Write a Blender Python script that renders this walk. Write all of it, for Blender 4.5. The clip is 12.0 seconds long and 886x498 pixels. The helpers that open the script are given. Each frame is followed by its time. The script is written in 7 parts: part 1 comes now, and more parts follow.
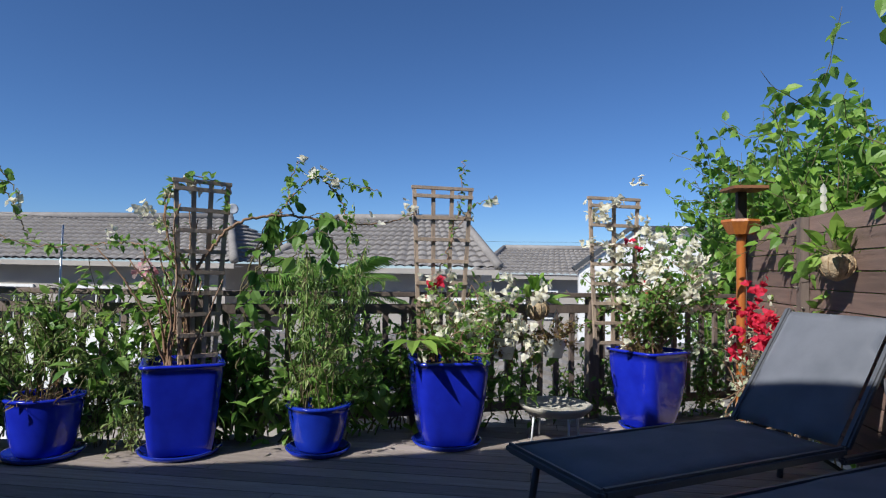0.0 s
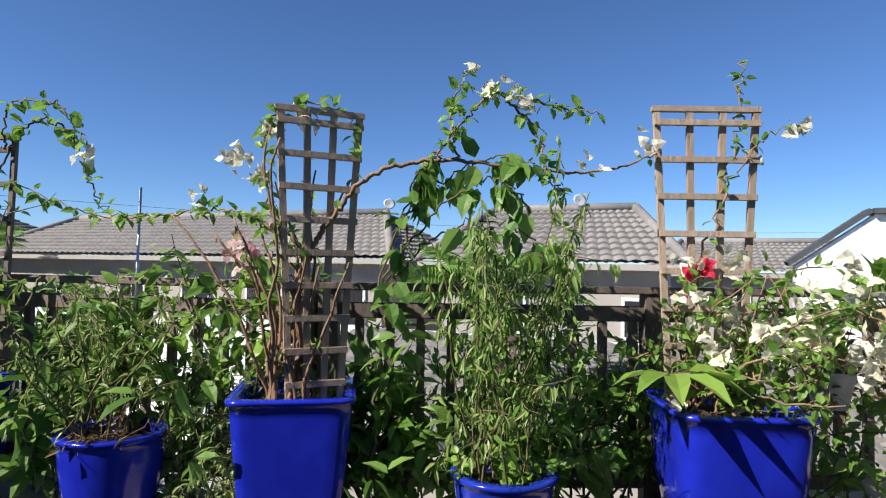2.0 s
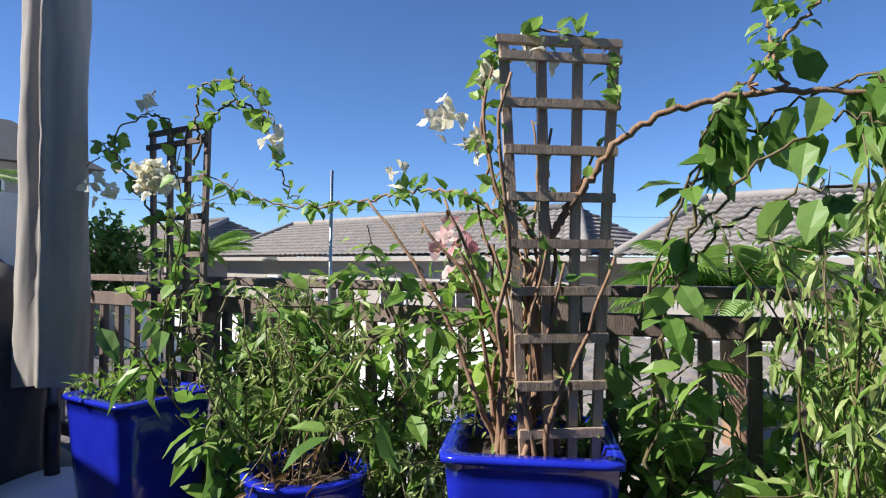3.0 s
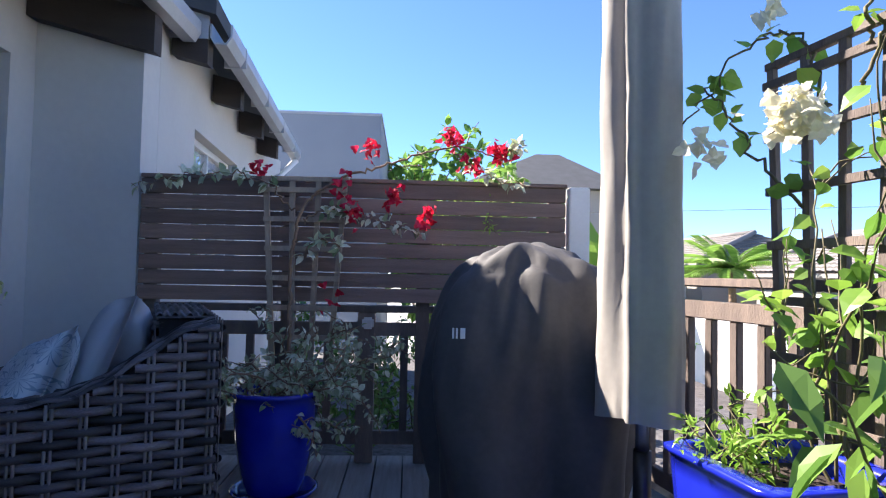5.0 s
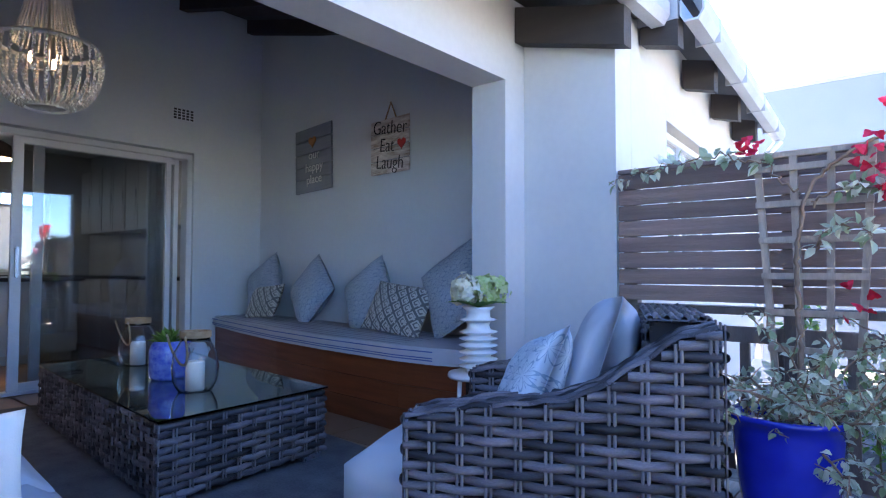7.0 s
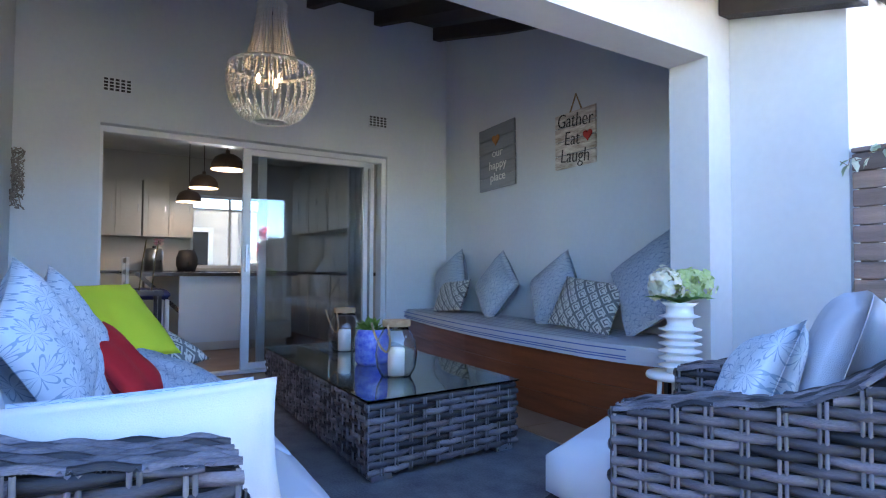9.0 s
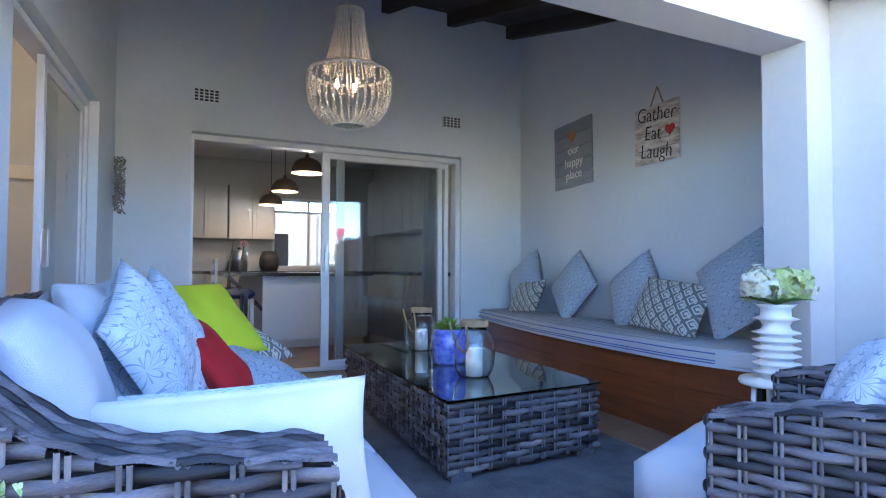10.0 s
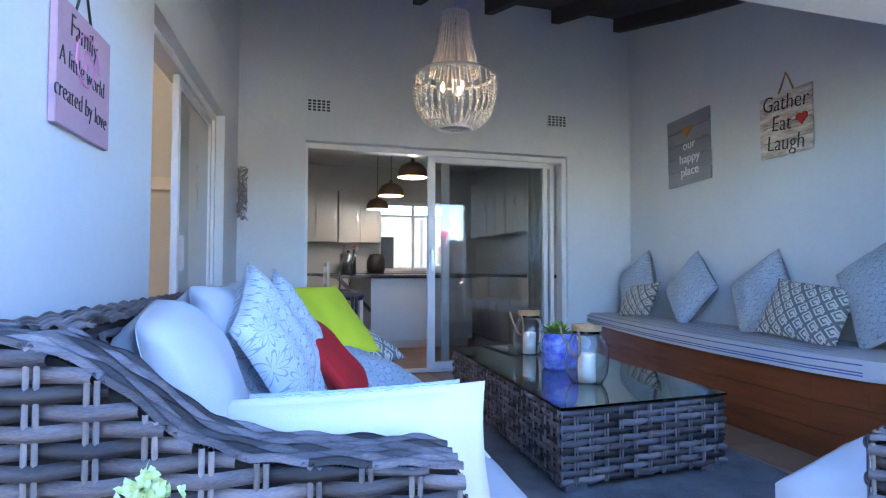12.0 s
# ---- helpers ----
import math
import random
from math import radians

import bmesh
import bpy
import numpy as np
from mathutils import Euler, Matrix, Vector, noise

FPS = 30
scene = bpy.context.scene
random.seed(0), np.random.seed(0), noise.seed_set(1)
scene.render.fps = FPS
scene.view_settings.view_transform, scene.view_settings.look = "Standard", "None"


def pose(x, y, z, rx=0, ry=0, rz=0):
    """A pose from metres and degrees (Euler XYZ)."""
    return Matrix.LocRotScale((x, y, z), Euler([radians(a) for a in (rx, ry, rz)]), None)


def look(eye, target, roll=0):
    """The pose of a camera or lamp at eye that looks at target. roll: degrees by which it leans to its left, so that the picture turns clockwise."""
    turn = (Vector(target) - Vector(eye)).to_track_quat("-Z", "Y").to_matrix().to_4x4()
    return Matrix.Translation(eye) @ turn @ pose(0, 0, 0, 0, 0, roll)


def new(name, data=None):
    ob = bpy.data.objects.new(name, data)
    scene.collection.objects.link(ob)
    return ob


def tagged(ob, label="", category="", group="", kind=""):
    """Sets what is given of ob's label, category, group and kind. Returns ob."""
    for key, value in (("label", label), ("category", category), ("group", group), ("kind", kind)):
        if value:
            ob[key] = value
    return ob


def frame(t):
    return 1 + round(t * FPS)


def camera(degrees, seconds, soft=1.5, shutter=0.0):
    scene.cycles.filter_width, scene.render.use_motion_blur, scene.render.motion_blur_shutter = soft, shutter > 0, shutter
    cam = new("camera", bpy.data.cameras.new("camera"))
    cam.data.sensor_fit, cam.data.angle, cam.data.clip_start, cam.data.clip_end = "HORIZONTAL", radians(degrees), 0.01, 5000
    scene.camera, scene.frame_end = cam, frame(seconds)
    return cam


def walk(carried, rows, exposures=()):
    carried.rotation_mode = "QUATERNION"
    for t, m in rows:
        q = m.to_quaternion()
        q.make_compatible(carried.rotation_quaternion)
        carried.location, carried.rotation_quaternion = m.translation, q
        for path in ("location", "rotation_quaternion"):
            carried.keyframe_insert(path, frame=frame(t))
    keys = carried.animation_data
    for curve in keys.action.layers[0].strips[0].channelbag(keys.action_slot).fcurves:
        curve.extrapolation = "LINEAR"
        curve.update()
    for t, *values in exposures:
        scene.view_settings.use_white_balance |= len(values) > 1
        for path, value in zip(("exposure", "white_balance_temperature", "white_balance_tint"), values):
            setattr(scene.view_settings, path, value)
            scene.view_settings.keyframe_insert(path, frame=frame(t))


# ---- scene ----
cam = camera(73.2, 12.0, 1.15)
PATH = [
    (0.0, pose(-2.681, -1.604, 1.171, 91.959, -1.056, -82.259)),
    (0.5, pose(-2.343, -1.521, 1.15, 91.743, -1.275, -81.764)),
    (1.0, pose(-1.947, -1.386, 1.137, 91.768, -1.254, -80.908)),
    (1.5, pose(-1.528, -1.199, 1.11, 91.716, -1.139, -76.797)),
    (2.0, pose(-1.201, -0.968, 1.082, 91.58, -0.974, -67.62)),
    (2.5, pose(-0.904, -0.703, 1.076, 91.55, -0.673, -59.0)),
    (3.0, pose(-0.668, -0.416, 1.075, 91.206, -0.179, -49.996)),
    (3.2, pose(-0.592, -0.303, 1.072, 91.126, 0.226, -45.329)),
    (4.8, look((-0.513, 0.573, 1.001), (-0.217, 2.549, 1.089), 1.2)),
    (5.0, look((-0.532, 0.642, 0.998), (-0.419, 2.637, 1.08), 1.1)),
    (5.5, look((-0.608, 0.831, 0.993), (-0.935, 2.802, 1.069), 0.9)),
    (6.0, look((-0.662, 0.901, 0.983), (-1.404, 2.757, 1.063), 0.3)),
    (6.5, look((-0.681, 0.92, 0.984), (-1.759, 2.603, 1.064), 0.3)),
    (7.0, look((-0.685, 0.906, 0.98), (-1.959, 2.446, 1.053), 0.1)),
    (9.0, look((-0.749, 0.857, 0.948), (-2.412, 1.966, 1.017), 0.3)),
    (9.5, look((-0.763, 0.845, 0.949), (-2.492, 1.849, 1.017), 0.3)),
    (10.0, look((-0.776, 0.835, 0.948), (-2.559, 1.738, 1.016), 0.2)),
    (10.5, look((-0.786, 0.825, 0.949), (-2.612, 1.639, 1.018), 0.1)),
    (11.0, look((-0.8, 0.817, 0.948), (-2.661, 1.545, 1.02), 0.1)),
    (11.5, look((-0.811, 0.811, 0.949), (-2.699, 1.467, 1.022), 0.1)),
    (12.0, look((-0.824, 0.81, 0.95), (-2.733, 1.401, 1.024), 0.1)),
]
EXPOSURES = [(0.0, 0.25, 5700, 11), (1.0, 0.4, 5750, 12), (2.0, 0.7, 6000, 12), (3.2, 0.95, 6000, 14), (4.8, 1.8, 6200, 16), (5.5, 2.5, 6200, 18), (6.5, 3.6, 6150, 18), (7.0, 3.85, 6150, 18), (9.0, 4.5, 6400, 14), (12.0, 4.9, 6450, 13)]
walk(cam, PATH, EXPOSURES)

# ---- light ----
SUN = Vector((-0.62, 0.485, 0.665)).normalized()
world = bpy.data.worlds.new("sky")
scene.world = world
world.use_nodes = True
wn = world.node_tree.nodes
sky = wn.new("ShaderNodeTexSky")
sky.sky_type, sky.sun_disc = "NISHITA", False
sky.sun_elevation, sky.sun_rotation = math.asin(SUN.z), math.atan2(SUN.x, SUN.y)
sky.altitude, sky.air_density, sky.dust_density, sky.ozone_density = 1200, 0.9, 0.1, 8.0
world.node_tree.links.new(sky.outputs[0], wn["Background"].inputs[0])
wn["Background"].inputs[1].default_value = 0.078
sun = new("sun", bpy.data.lights.new("sun", "SUN"))
sun.data.energy, sun.data.angle, sun.data.color = 5.0, radians(0.5), (1.0, 0.91, 0.76)
sun.matrix_world = look(SUN * 40, (0, 0, 0))



def lamp(name, p, watts, warm=(1.0, 0.72, 0.46)):
    """A point light: the lit bulbs, and one added in the living room."""
    ob = new(name, bpy.data.lights.new(name, "POINT"))
    ob.data.energy, ob.data.color, ob.data.shadow_soft_size = watts, warm, 0.03
    ob.location = p
    return ob


# ---- materials ----
def mat(name, col, rough=0.6, col2=None, scale=6.0, bump=0.15, metal=0.0, stretch=(1, 1, 1), fine=60.0, island=0.0, obrand=0.0, coat=0.0, spec=0.5):
    """A surface of two colours mixed by coarse and fine noise, with relief."""
    m = bpy.data.materials.new(name)
    m.use_nodes = True
    nt = m.node_tree
    n, l = nt.nodes, nt.links
    b = n["Principled BSDF"]
    col2 = col2 or tuple(c * 0.72 for c in col)
    m.diffuse_color = (*col, 1)
    tc = n.new("ShaderNodeTexCoord")
    mp = n.new("ShaderNodeMapping")
    mp.inputs["Scale"].default_value = stretch
    l.new(tc.outputs["Object"], mp.inputs["Vector"])
    a = n.new("ShaderNodeTexNoise")
    a.inputs["Scale"].default_value, a.inputs["Detail"].default_value = scale, 5
    f = n.new("ShaderNodeTexNoise")
    f.inputs["Scale"].default_value, f.inputs["Detail"].default_value = fine, 3
    l.new(mp.outputs[0], a.inputs["Vector"])
    l.new(mp.outputs[0], f.inputs["Vector"])
    ad = n.new("ShaderNodeMath")
    ad.operation = "MULTIPLY_ADD"
    l.new(f.outputs[0], ad.inputs[0])
    ad.inputs[1].default_value = 0.5
    l.new(a.outputs[0], ad.inputs[2])
    rp = n.new("ShaderNodeMapRange")
    rp.inputs["From Min"].default_value, rp.inputs["From Max"].default_value = 0.45, 1.05
    l.new(ad.outputs[0], rp.inputs["Value"])
    mx = n.new("ShaderNodeMix")
    mx.data_type = "RGBA"
    mx.inputs["A"].default_value, mx.inputs["B"].default_value = (*col, 1), (*col2, 1)
    l.new(rp.outputs[0], mx.inputs["Factor"])
    out = mx.outputs["Result"]
    if island or obrand:
        g = n.new("ShaderNodeNewGeometry") if island else n.new("ShaderNodeObjectInfo")
        hs = n.new("ShaderNodeHueSaturation")
        v = n.new("ShaderNodeMapRange")
        amt = island or obrand
        v.inputs["To Min"].default_value, v.inputs["To Max"].default_value = 1 - amt, 1 + amt
        l.new(g.outputs["Random Per Island" if island else "Random"], v.inputs["Value"])
        l.new(v.outputs[0], hs.inputs["Value"])
        l.new(out, hs.inputs["Color"])
        out = hs.outputs[0]
    l.new(out, b.inputs["Base Color"])
    rr = n.new("ShaderNodeMapRange")
    rr.inputs["To Min"].default_value, rr.inputs["To Max"].default_value = max(rough - 0.1, 0.02), min(rough + 0.1, 1)
    l.new(a.outputs[0], rr.inputs["Value"])
    l.new(rr.outputs[0], b.inputs["Roughness"])
    b.inputs["Metallic"].default_value = metal
    b.inputs["Specular IOR Level"].default_value = spec
    b.inputs["Coat Weight"].default_value = coat
    if bump:
        bp = n.new("ShaderNodeBump")
        bp.inputs["Strength"].default_value, bp.inputs["Distance"].default_value = bump, 0.01
        l.new(ad.outputs[0], bp.inputs["Height"])
        l.new(bp.outputs[0], b.inputs["Normal"])
    return m


def leafmat(name, col, col2, trans=0.35, rough=0.45):
    """Thin leaves or petals: colour from one to the other by leaf, some light passes through."""
    m = bpy.data.materials.new(name)
    m.use_nodes = True
    n, l = m.node_tree.nodes, m.node_tree.links
    b = n["Principled BSDF"]
    m.diffuse_color = (*col, 1)
    g = n.new("ShaderNodeNewGeometry")
    mx = n.new("ShaderNodeMix")
    mx.data_type = "RGBA"
    mx.inputs["A"].default_value, mx.inputs["B"].default_value = (*col, 1), (*col2, 1)
    l.new(g.outputs["Random Per Island"], mx.inputs["Factor"])
    l.new(mx.outputs["Result"], b.inputs["Base Color"])
    b.inputs["Roughness"].default_value = rough
    t = n.new("ShaderNodeBsdfTranslucent")
    l.new(mx.outputs["Result"], t.inputs["Color"])
    ms = n.new("ShaderNodeMixShader")
    ms.inputs[0].default_value = trans
    l.new(b.outputs[0], ms.inputs[1])
    l.new(t.outputs[0], ms.inputs[2])
    l.new(ms.outputs[0], n["Material Output"].inputs["Surface"])
    return m


def glassmat(name, tint=(1, 1, 1), rough=0.0, ior=1.45):
    m = bpy.data.materials.new(name)
    m.use_nodes = True
    b = m.node_tree.nodes["Principled BSDF"]
    b.inputs["Base Color"].default_value = (*tint, 1)
    b.inputs["Transmission Weight"].default_value = 1.0
    b.inputs["Roughness"].default_value = rough
    b.inputs["IOR"].default_value = ior
    return m


def glow(name, col, power):
    m = bpy.data.materials.new(name)
    m.use_nodes = True
    b = m.node_tree.nodes["Principled BSDF"]
    b.inputs["Base Color"].default_value = (*col, 1)
    b.inputs["Emission Color"].default_value = (*col, 1)
    b.inputs["Emission Strength"].default_value = power
    return m


def motif(name, ground, figure, scale, kind):
    """Printed cloth: rings of petals or a broken key pattern."""
    m = mat(name, ground, 0.85, tuple(c * 0.88 for c in ground), 9, 0.2, fine=300)
    n, l = m.node_tree.nodes, m.node_tree.links
    b = n["Principled BSDF"]
    old = b.inputs["Base Color"].links[0].from_socket
    tc = n.new("ShaderNodeTexCoord")
    sp = n.new("ShaderNodeSeparateXYZ")
    l.new(tc.outputs["Object"], sp.inputs[0])

    def op(kind, x, y=0.0, z=None):
        q = n.new("ShaderNodeMath")
        q.operation = kind
        for i, v in enumerate((x, y, z)):
            if v is None:
                continue
            if isinstance(v, (int, float)):
                q.inputs[i].default_value = v
            else:
                l.new(v, q.inputs[i])
        return q.outputs[0]
    u, v = op("MULTIPLY", sp.outputs[0], scale), op("MULTIPLY", sp.outputs[1], scale)
    if kind == "star":
        row = op("FLOOR", v)
        u = op("ADD", u, op("MULTIPLY", row, 0.5))
        fu, fv = op("SUBTRACT", op("FRACT", u), 0.5), op("SUBTRACT", op("FRACT", v), 0.5)
        r = op("SQRT", op("ADD", op("MULTIPLY", fu, fu), op("MULTIPLY", fv, fv)))
        a = op("ARCTAN2", fv, fu)
        petal = op("ABSOLUTE", op("SINE", op("MULTIPLY", a, 4.0)))
        edge = op("ABSOLUTE", op("SUBTRACT", r, op("MULTIPLY", petal, 0.5)))
        fac = op("LESS_THAN", edge, 0.045)
        ring = op("MULTIPLY", op("LESS_THAN", petal, 0.1), op("LESS_THAN", r, 0.47))
        fac = op("MAXIMUM", fac, ring)
    else:
        d1, d2 = op("ADD", u, v), op("SUBTRACT", u, v)
        cell = op("MODULO", op("ADD", op("FLOOR", d1), op("FLOOR", d2)), 2.0)
        f1, f2 = op("FRACT", d1), op("FRACT", d2)
        ring = op("MAXIMUM", op("ABSOLUTE", op("SUBTRACT", f1, 0.5)), op("ABSOLUTE", op("SUBTRACT", f2, 0.5)))
        fac = op("GREATER_THAN", op("FRACT", op("MULTIPLY", ring, 4.0)), 0.52)
        gap = op("LESS_THAN", op("ABSOLUTE", op("SUBTRACT", f1, 0.62)), 0.09)
        fac = op("MULTIPLY", fac, op("SUBTRACT", 1.0, op("MULTIPLY", gap, op("GREATER_THAN", f2, 0.4))))
    mx = n.new("ShaderNodeMix")
    mx.data_type = "RGBA"
    l.new(fac, mx.inputs["Factor"])
    l.new(old, mx.inputs["A"])
    mx.inputs["B"].default_value = (*figure, 1)
    l.new(mx.outputs["Result"], b.inputs["Base Color"])
    return m


PLASTER = mat("plaster", (0.56, 0.56, 0.55), 0.85, (0.49, 0.49, 0.49), 1.6, 0.25, fine=25)
# Same wall paint, lightened and blued to lift the patio's shaded, sky-lit walls.
PLASTER_LIFTED = mat("plaster_lifted", (0.67, 0.71, 0.73), 0.85, (0.6, 0.64, 0.67), 1.4, 0.22, fine=25)
WHITE_PAINT = mat("white_paint", (0.8, 0.8, 0.78), 0.45, (0.72, 0.72, 0.7), 3, 0.05)
WHITE_METAL = mat("white_metal", (0.75, 0.77, 0.78), 0.35, (0.66, 0.68, 0.7), 3, 0.02)
GUTTER = mat("gutter_metal", (0.42, 0.44, 0.47), 0.4, (0.33, 0.35, 0.38), 3, 0.05)
DARK_BEAM = mat("dark_beam", (0.028, 0.022, 0.02), 0.7, (0.05, 0.04, 0.035), 3, 0.4, stretch=(1, 8, 8))
FENCE_WOOD = mat("fence_wood", (0.27, 0.18, 0.145), 0.7, (0.16, 0.11, 0.09), 4, 0.5, stretch=(0.6, 9, 9), obrand=0.25)
RAIL_WOOD = mat("rail_wood", (0.21, 0.16, 0.13), 0.75, (0.11, 0.085, 0.075), 5, 0.5, stretch=(5, 5, 0.8), obrand=0.25)
DECK_WOOD = mat("deck_wood", (0.4, 0.34, 0.3), 0.72, (0.25, 0.21, 0.185), 5, 0.5, stretch=(9, 0.7, 5), obrand=0.2)
TRELLIS_WOOD = mat("trellis_wood", (0.45, 0.35, 0.26), 0.8, (0.3, 0.23, 0.175), 8, 0.5, stretch=(6, 6, 1), obrand=0.15)
ORANGE_WOOD = mat("varnished_wood", (0.5, 0.17, 0.035), 0.4, (0.33, 0.1, 0.02), 5, 0.2, stretch=(8, 8, 0.8), coat=0.3)
BENCH_WOOD = mat("bench_wood", (0.23, 0.065, 0.022), 0.38, (0.12, 0.032, 0.012), 3, 0.15, stretch=(0.6, 2, 10), coat=0.2)
BLUE_GLAZE = mat("blue_glaze", (0.018, 0.032, 0.52), 0.16, (0.01, 0.016, 0.34), 5, 0.12, fine=14, coat=0.5)
BLUE_GLAZE_DARK = mat("blue_glaze_dark", (0.02, 0.05, 0.5), 0.15, (0.006, 0.012, 0.2), 3, 0.1, fine=9, coat=0.5)
SOIL = mat("soil", (0.06, 0.04, 0.028), 0.95, (0.03, 0.02, 0.015), 30, 1.0, fine=120)
BARK = mat("bark", (0.32, 0.2, 0.12), 0.85, (0.18, 0.11, 0.07), 25, 0.8, stretch=(1, 1, 0.3))
STEM = mat("green_stem", (0.16, 0.14, 0.06), 0.7, (0.09, 0.07, 0.035), 20, 0.3)
WICKER = mat("wicker", (0.15, 0.13, 0.135), 0.45, (0.022, 0.02, 0.025), 6, 0.4, stretch=(1, 1, 7), fine=110, island=0.88, spec=0.4)
WICKER_PALE = mat("wicker_pale", (0.2, 0.18, 0.178), 0.5, (0.1, 0.09, 0.095), 9, 0.3, fine=90, island=0.4)
# Near-black filler behind weave and boards: shade in the gaps, put in as colour.
GAP_SHADE = mat("gap_shade", (0.02, 0.018, 0.02), 0.9)
LINEN = mat("pale_linen", (0.5, 0.52, 0.555), 0.9, (0.44, 0.46, 0.5), 4, 0.35, fine=350)
LINEN_WHITE = mat("white_linen", (0.66, 0.64, 0.58), 0.9, (0.6, 0.58, 0.53), 4, 0.3, fine=300)
STAR = motif("star_print", (0.6, 0.67, 0.73), (0.27, 0.37, 0.47), 10.0, "star")
STAR_BLUE = motif("star_print_blue", (0.42, 0.49, 0.56), (0.2, 0.26, 0.34), 11.0, "star")
KEY_CLOTH = motif("key_print", (0.58, 0.58, 0.52), (0.15, 0.16, 0.16), 10.0, "key")
LIME = mat("lime_cloth", (0.55, 0.62, 0.03), 0.85, (0.47, 0.54, 0.02), 5, 0.25, fine=300)
RED = mat("red_cloth", (0.5, 0.01, 0.015), 0.85, (0.42, 0.008, 0.012), 5, 0.25, fine=300)
NAVY = mat("navy_cloth", (0.015, 0.02, 0.09), 0.85)
CERAMIC = mat("white_ceramic", (0.78, 0.78, 0.75), 0.35, (0.7, 0.7, 0.68), 6, 0.1)
CANDLE = mat("candle_wax", (0.85, 0.8, 0.7), 0.5, (0.8, 0.75, 0.66), 6, 0.05)
ROPE = mat("rope", (0.42, 0.3, 0.17), 0.9, (0.28, 0.2, 0.11), 60, 0.8)
CORK = mat("cork", (0.42, 0.27, 0.14), 0.9, (0.3, 0.18, 0.09), 40, 0.5)
BEADS = mat("wooden_beads", (0.78, 0.75, 0.71), 0.6, (0.66, 0.63, 0.58), 30, 0.1, island=0.06)
BLACK_CLOTH = mat("black_cover", (0.085, 0.08, 0.078), 0.7, (0.05, 0.047, 0.047), 3, 0.12, fine=40)
GREY_CLOTH = mat("umbrella_cover", (0.36, 0.34, 0.31), 0.85, (0.29, 0.27, 0.25), 3, 0.12, fine=35)
STEEL = mat("brushed_steel", (0.55, 0.57, 0.6), 0.3, (0.42, 0.44, 0.47), 8, 0.05, metal=1.0)
DARK_METAL = mat("dark_metal", (0.08, 0.07, 0.065), 0.4, (0.05, 0.045, 0.04), 8, 0.1, metal=0.7)
LOUNGE_CLOTH = mat("sling_cloth", (0.17, 0.18, 0.21), 0.75, (0.095, 0.105, 0.125), 4, 0.4, fine=400)
LOUNGE_FRAME = mat("lounger_frame", (0.11, 0.115, 0.13), 0.4, (0.08, 0.085, 0.095), 5, 0.05)
RUG = mat("rug", (0.055, 0.058, 0.07), 0.95, (0.17, 0.17, 0.175), 7, 0.8, fine=90)
TILE = mat("floor_tile", (0.26, 0.16, 0.1), 0.45, (0.18, 0.11, 0.07), 3, 0.1, obrand=0.12)
TERRACOTTA = mat("terracotta_paint", (0.36, 0.17, 0.09), 0.8, (0.3, 0.14, 0.075), 2, 0.1)
DARK_STONE = mat("dark_stone", (0.02, 0.02, 0.022), 0.15, (0.035, 0.035, 0.04), 20, 0.02)
CABINET = mat("cabinet_paint", (0.55, 0.54, 0.51), 0.5, (0.5, 0.49, 0.46), 3, 0.03)
ROOF_TILE = mat("roof_tile", (0.3, 0.28, 0.26), 0.85, (0.19, 0.175, 0.165), 2.5, 0.4, fine=20)
DARK_ROOF = mat("dark_roof", (0.07, 0.075, 0.085), 0.8, (0.05, 0.055, 0.06), 2, 0.3)
BRONZE = mat("bronze_shade", (0.2, 0.14, 0.1), 0.45, (0.13, 0.09, 0.065), 8, 0.1, metal=0.5)
PEBBLE = mat("pebbles", (0.16, 0.15, 0.15), 0.85, (0.05, 0.045, 0.045), 22, 1.0, fine=30)
PAVING = mat("paving", (0.42, 0.41, 0.39), 0.9, (0.33, 0.32, 0.3), 1.2, 0.3, fine=15)
GRAVEL = mat("gravel", (0.3, 0.28, 0.25), 0.95, (0.2, 0.18, 0.16), 12, 0.8, fine=60)
GLASS = glassmat("window_glass", (0.93, 0.97, 0.97))
DOOR_GLASS = glassmat("tinted_door_glass", (0.66, 0.7, 0.7), 0.0, 1.75)
TABLE_GLASS = glassmat("table_glass", (0.6, 0.8, 0.78))
CLEAR = glassmat("lantern_glass", (0.97, 0.98, 0.98))
LEAF = leafmat("leaf", (0.13, 0.27, 0.04), (0.27, 0.43, 0.09), 0.48)
LEAF_DARK = leafmat("leaf_dark", (0.08, 0.19, 0.035), (0.18, 0.32, 0.07), 0.42)
LEAF_LIME = leafmat("leaf_lime", (0.18, 0.36, 0.04), (0.32, 0.48, 0.08), 0.45)
LEAF_OLIVE = leafmat("leaf_olive", (0.22, 0.33, 0.09), (0.4, 0.48, 0.16), 0.45)
LEAF_VARI = leafmat("leaf_variegated", (0.26, 0.34, 0.16), (0.88, 0.87, 0.7), 0.4)
LEAF_DRY = leafmat("leaf_dry", (0.2, 0.11, 0.05), (0.22, 0.2, 0.07), 0.3)
PETAL_WHITE = leafmat("petal_white", (0.8, 0.76, 0.55), (0.85, 0.83, 0.72), 0.4, 0.7)
PETAL_RED = leafmat("petal_red", (0.55, 0.01, 0.03), (0.72, 0.03, 0.09), 0.4, 0.7)
PETAL_GREEN = leafmat("petal_green", (0.5, 0.62, 0.22), (0.66, 0.72, 0.4), 0.4, 0.7)
PETAL_PINK = leafmat("petal_pink", (0.6, 0.25, 0.3), (0.75, 0.6, 0.55), 0.4, 0.7)


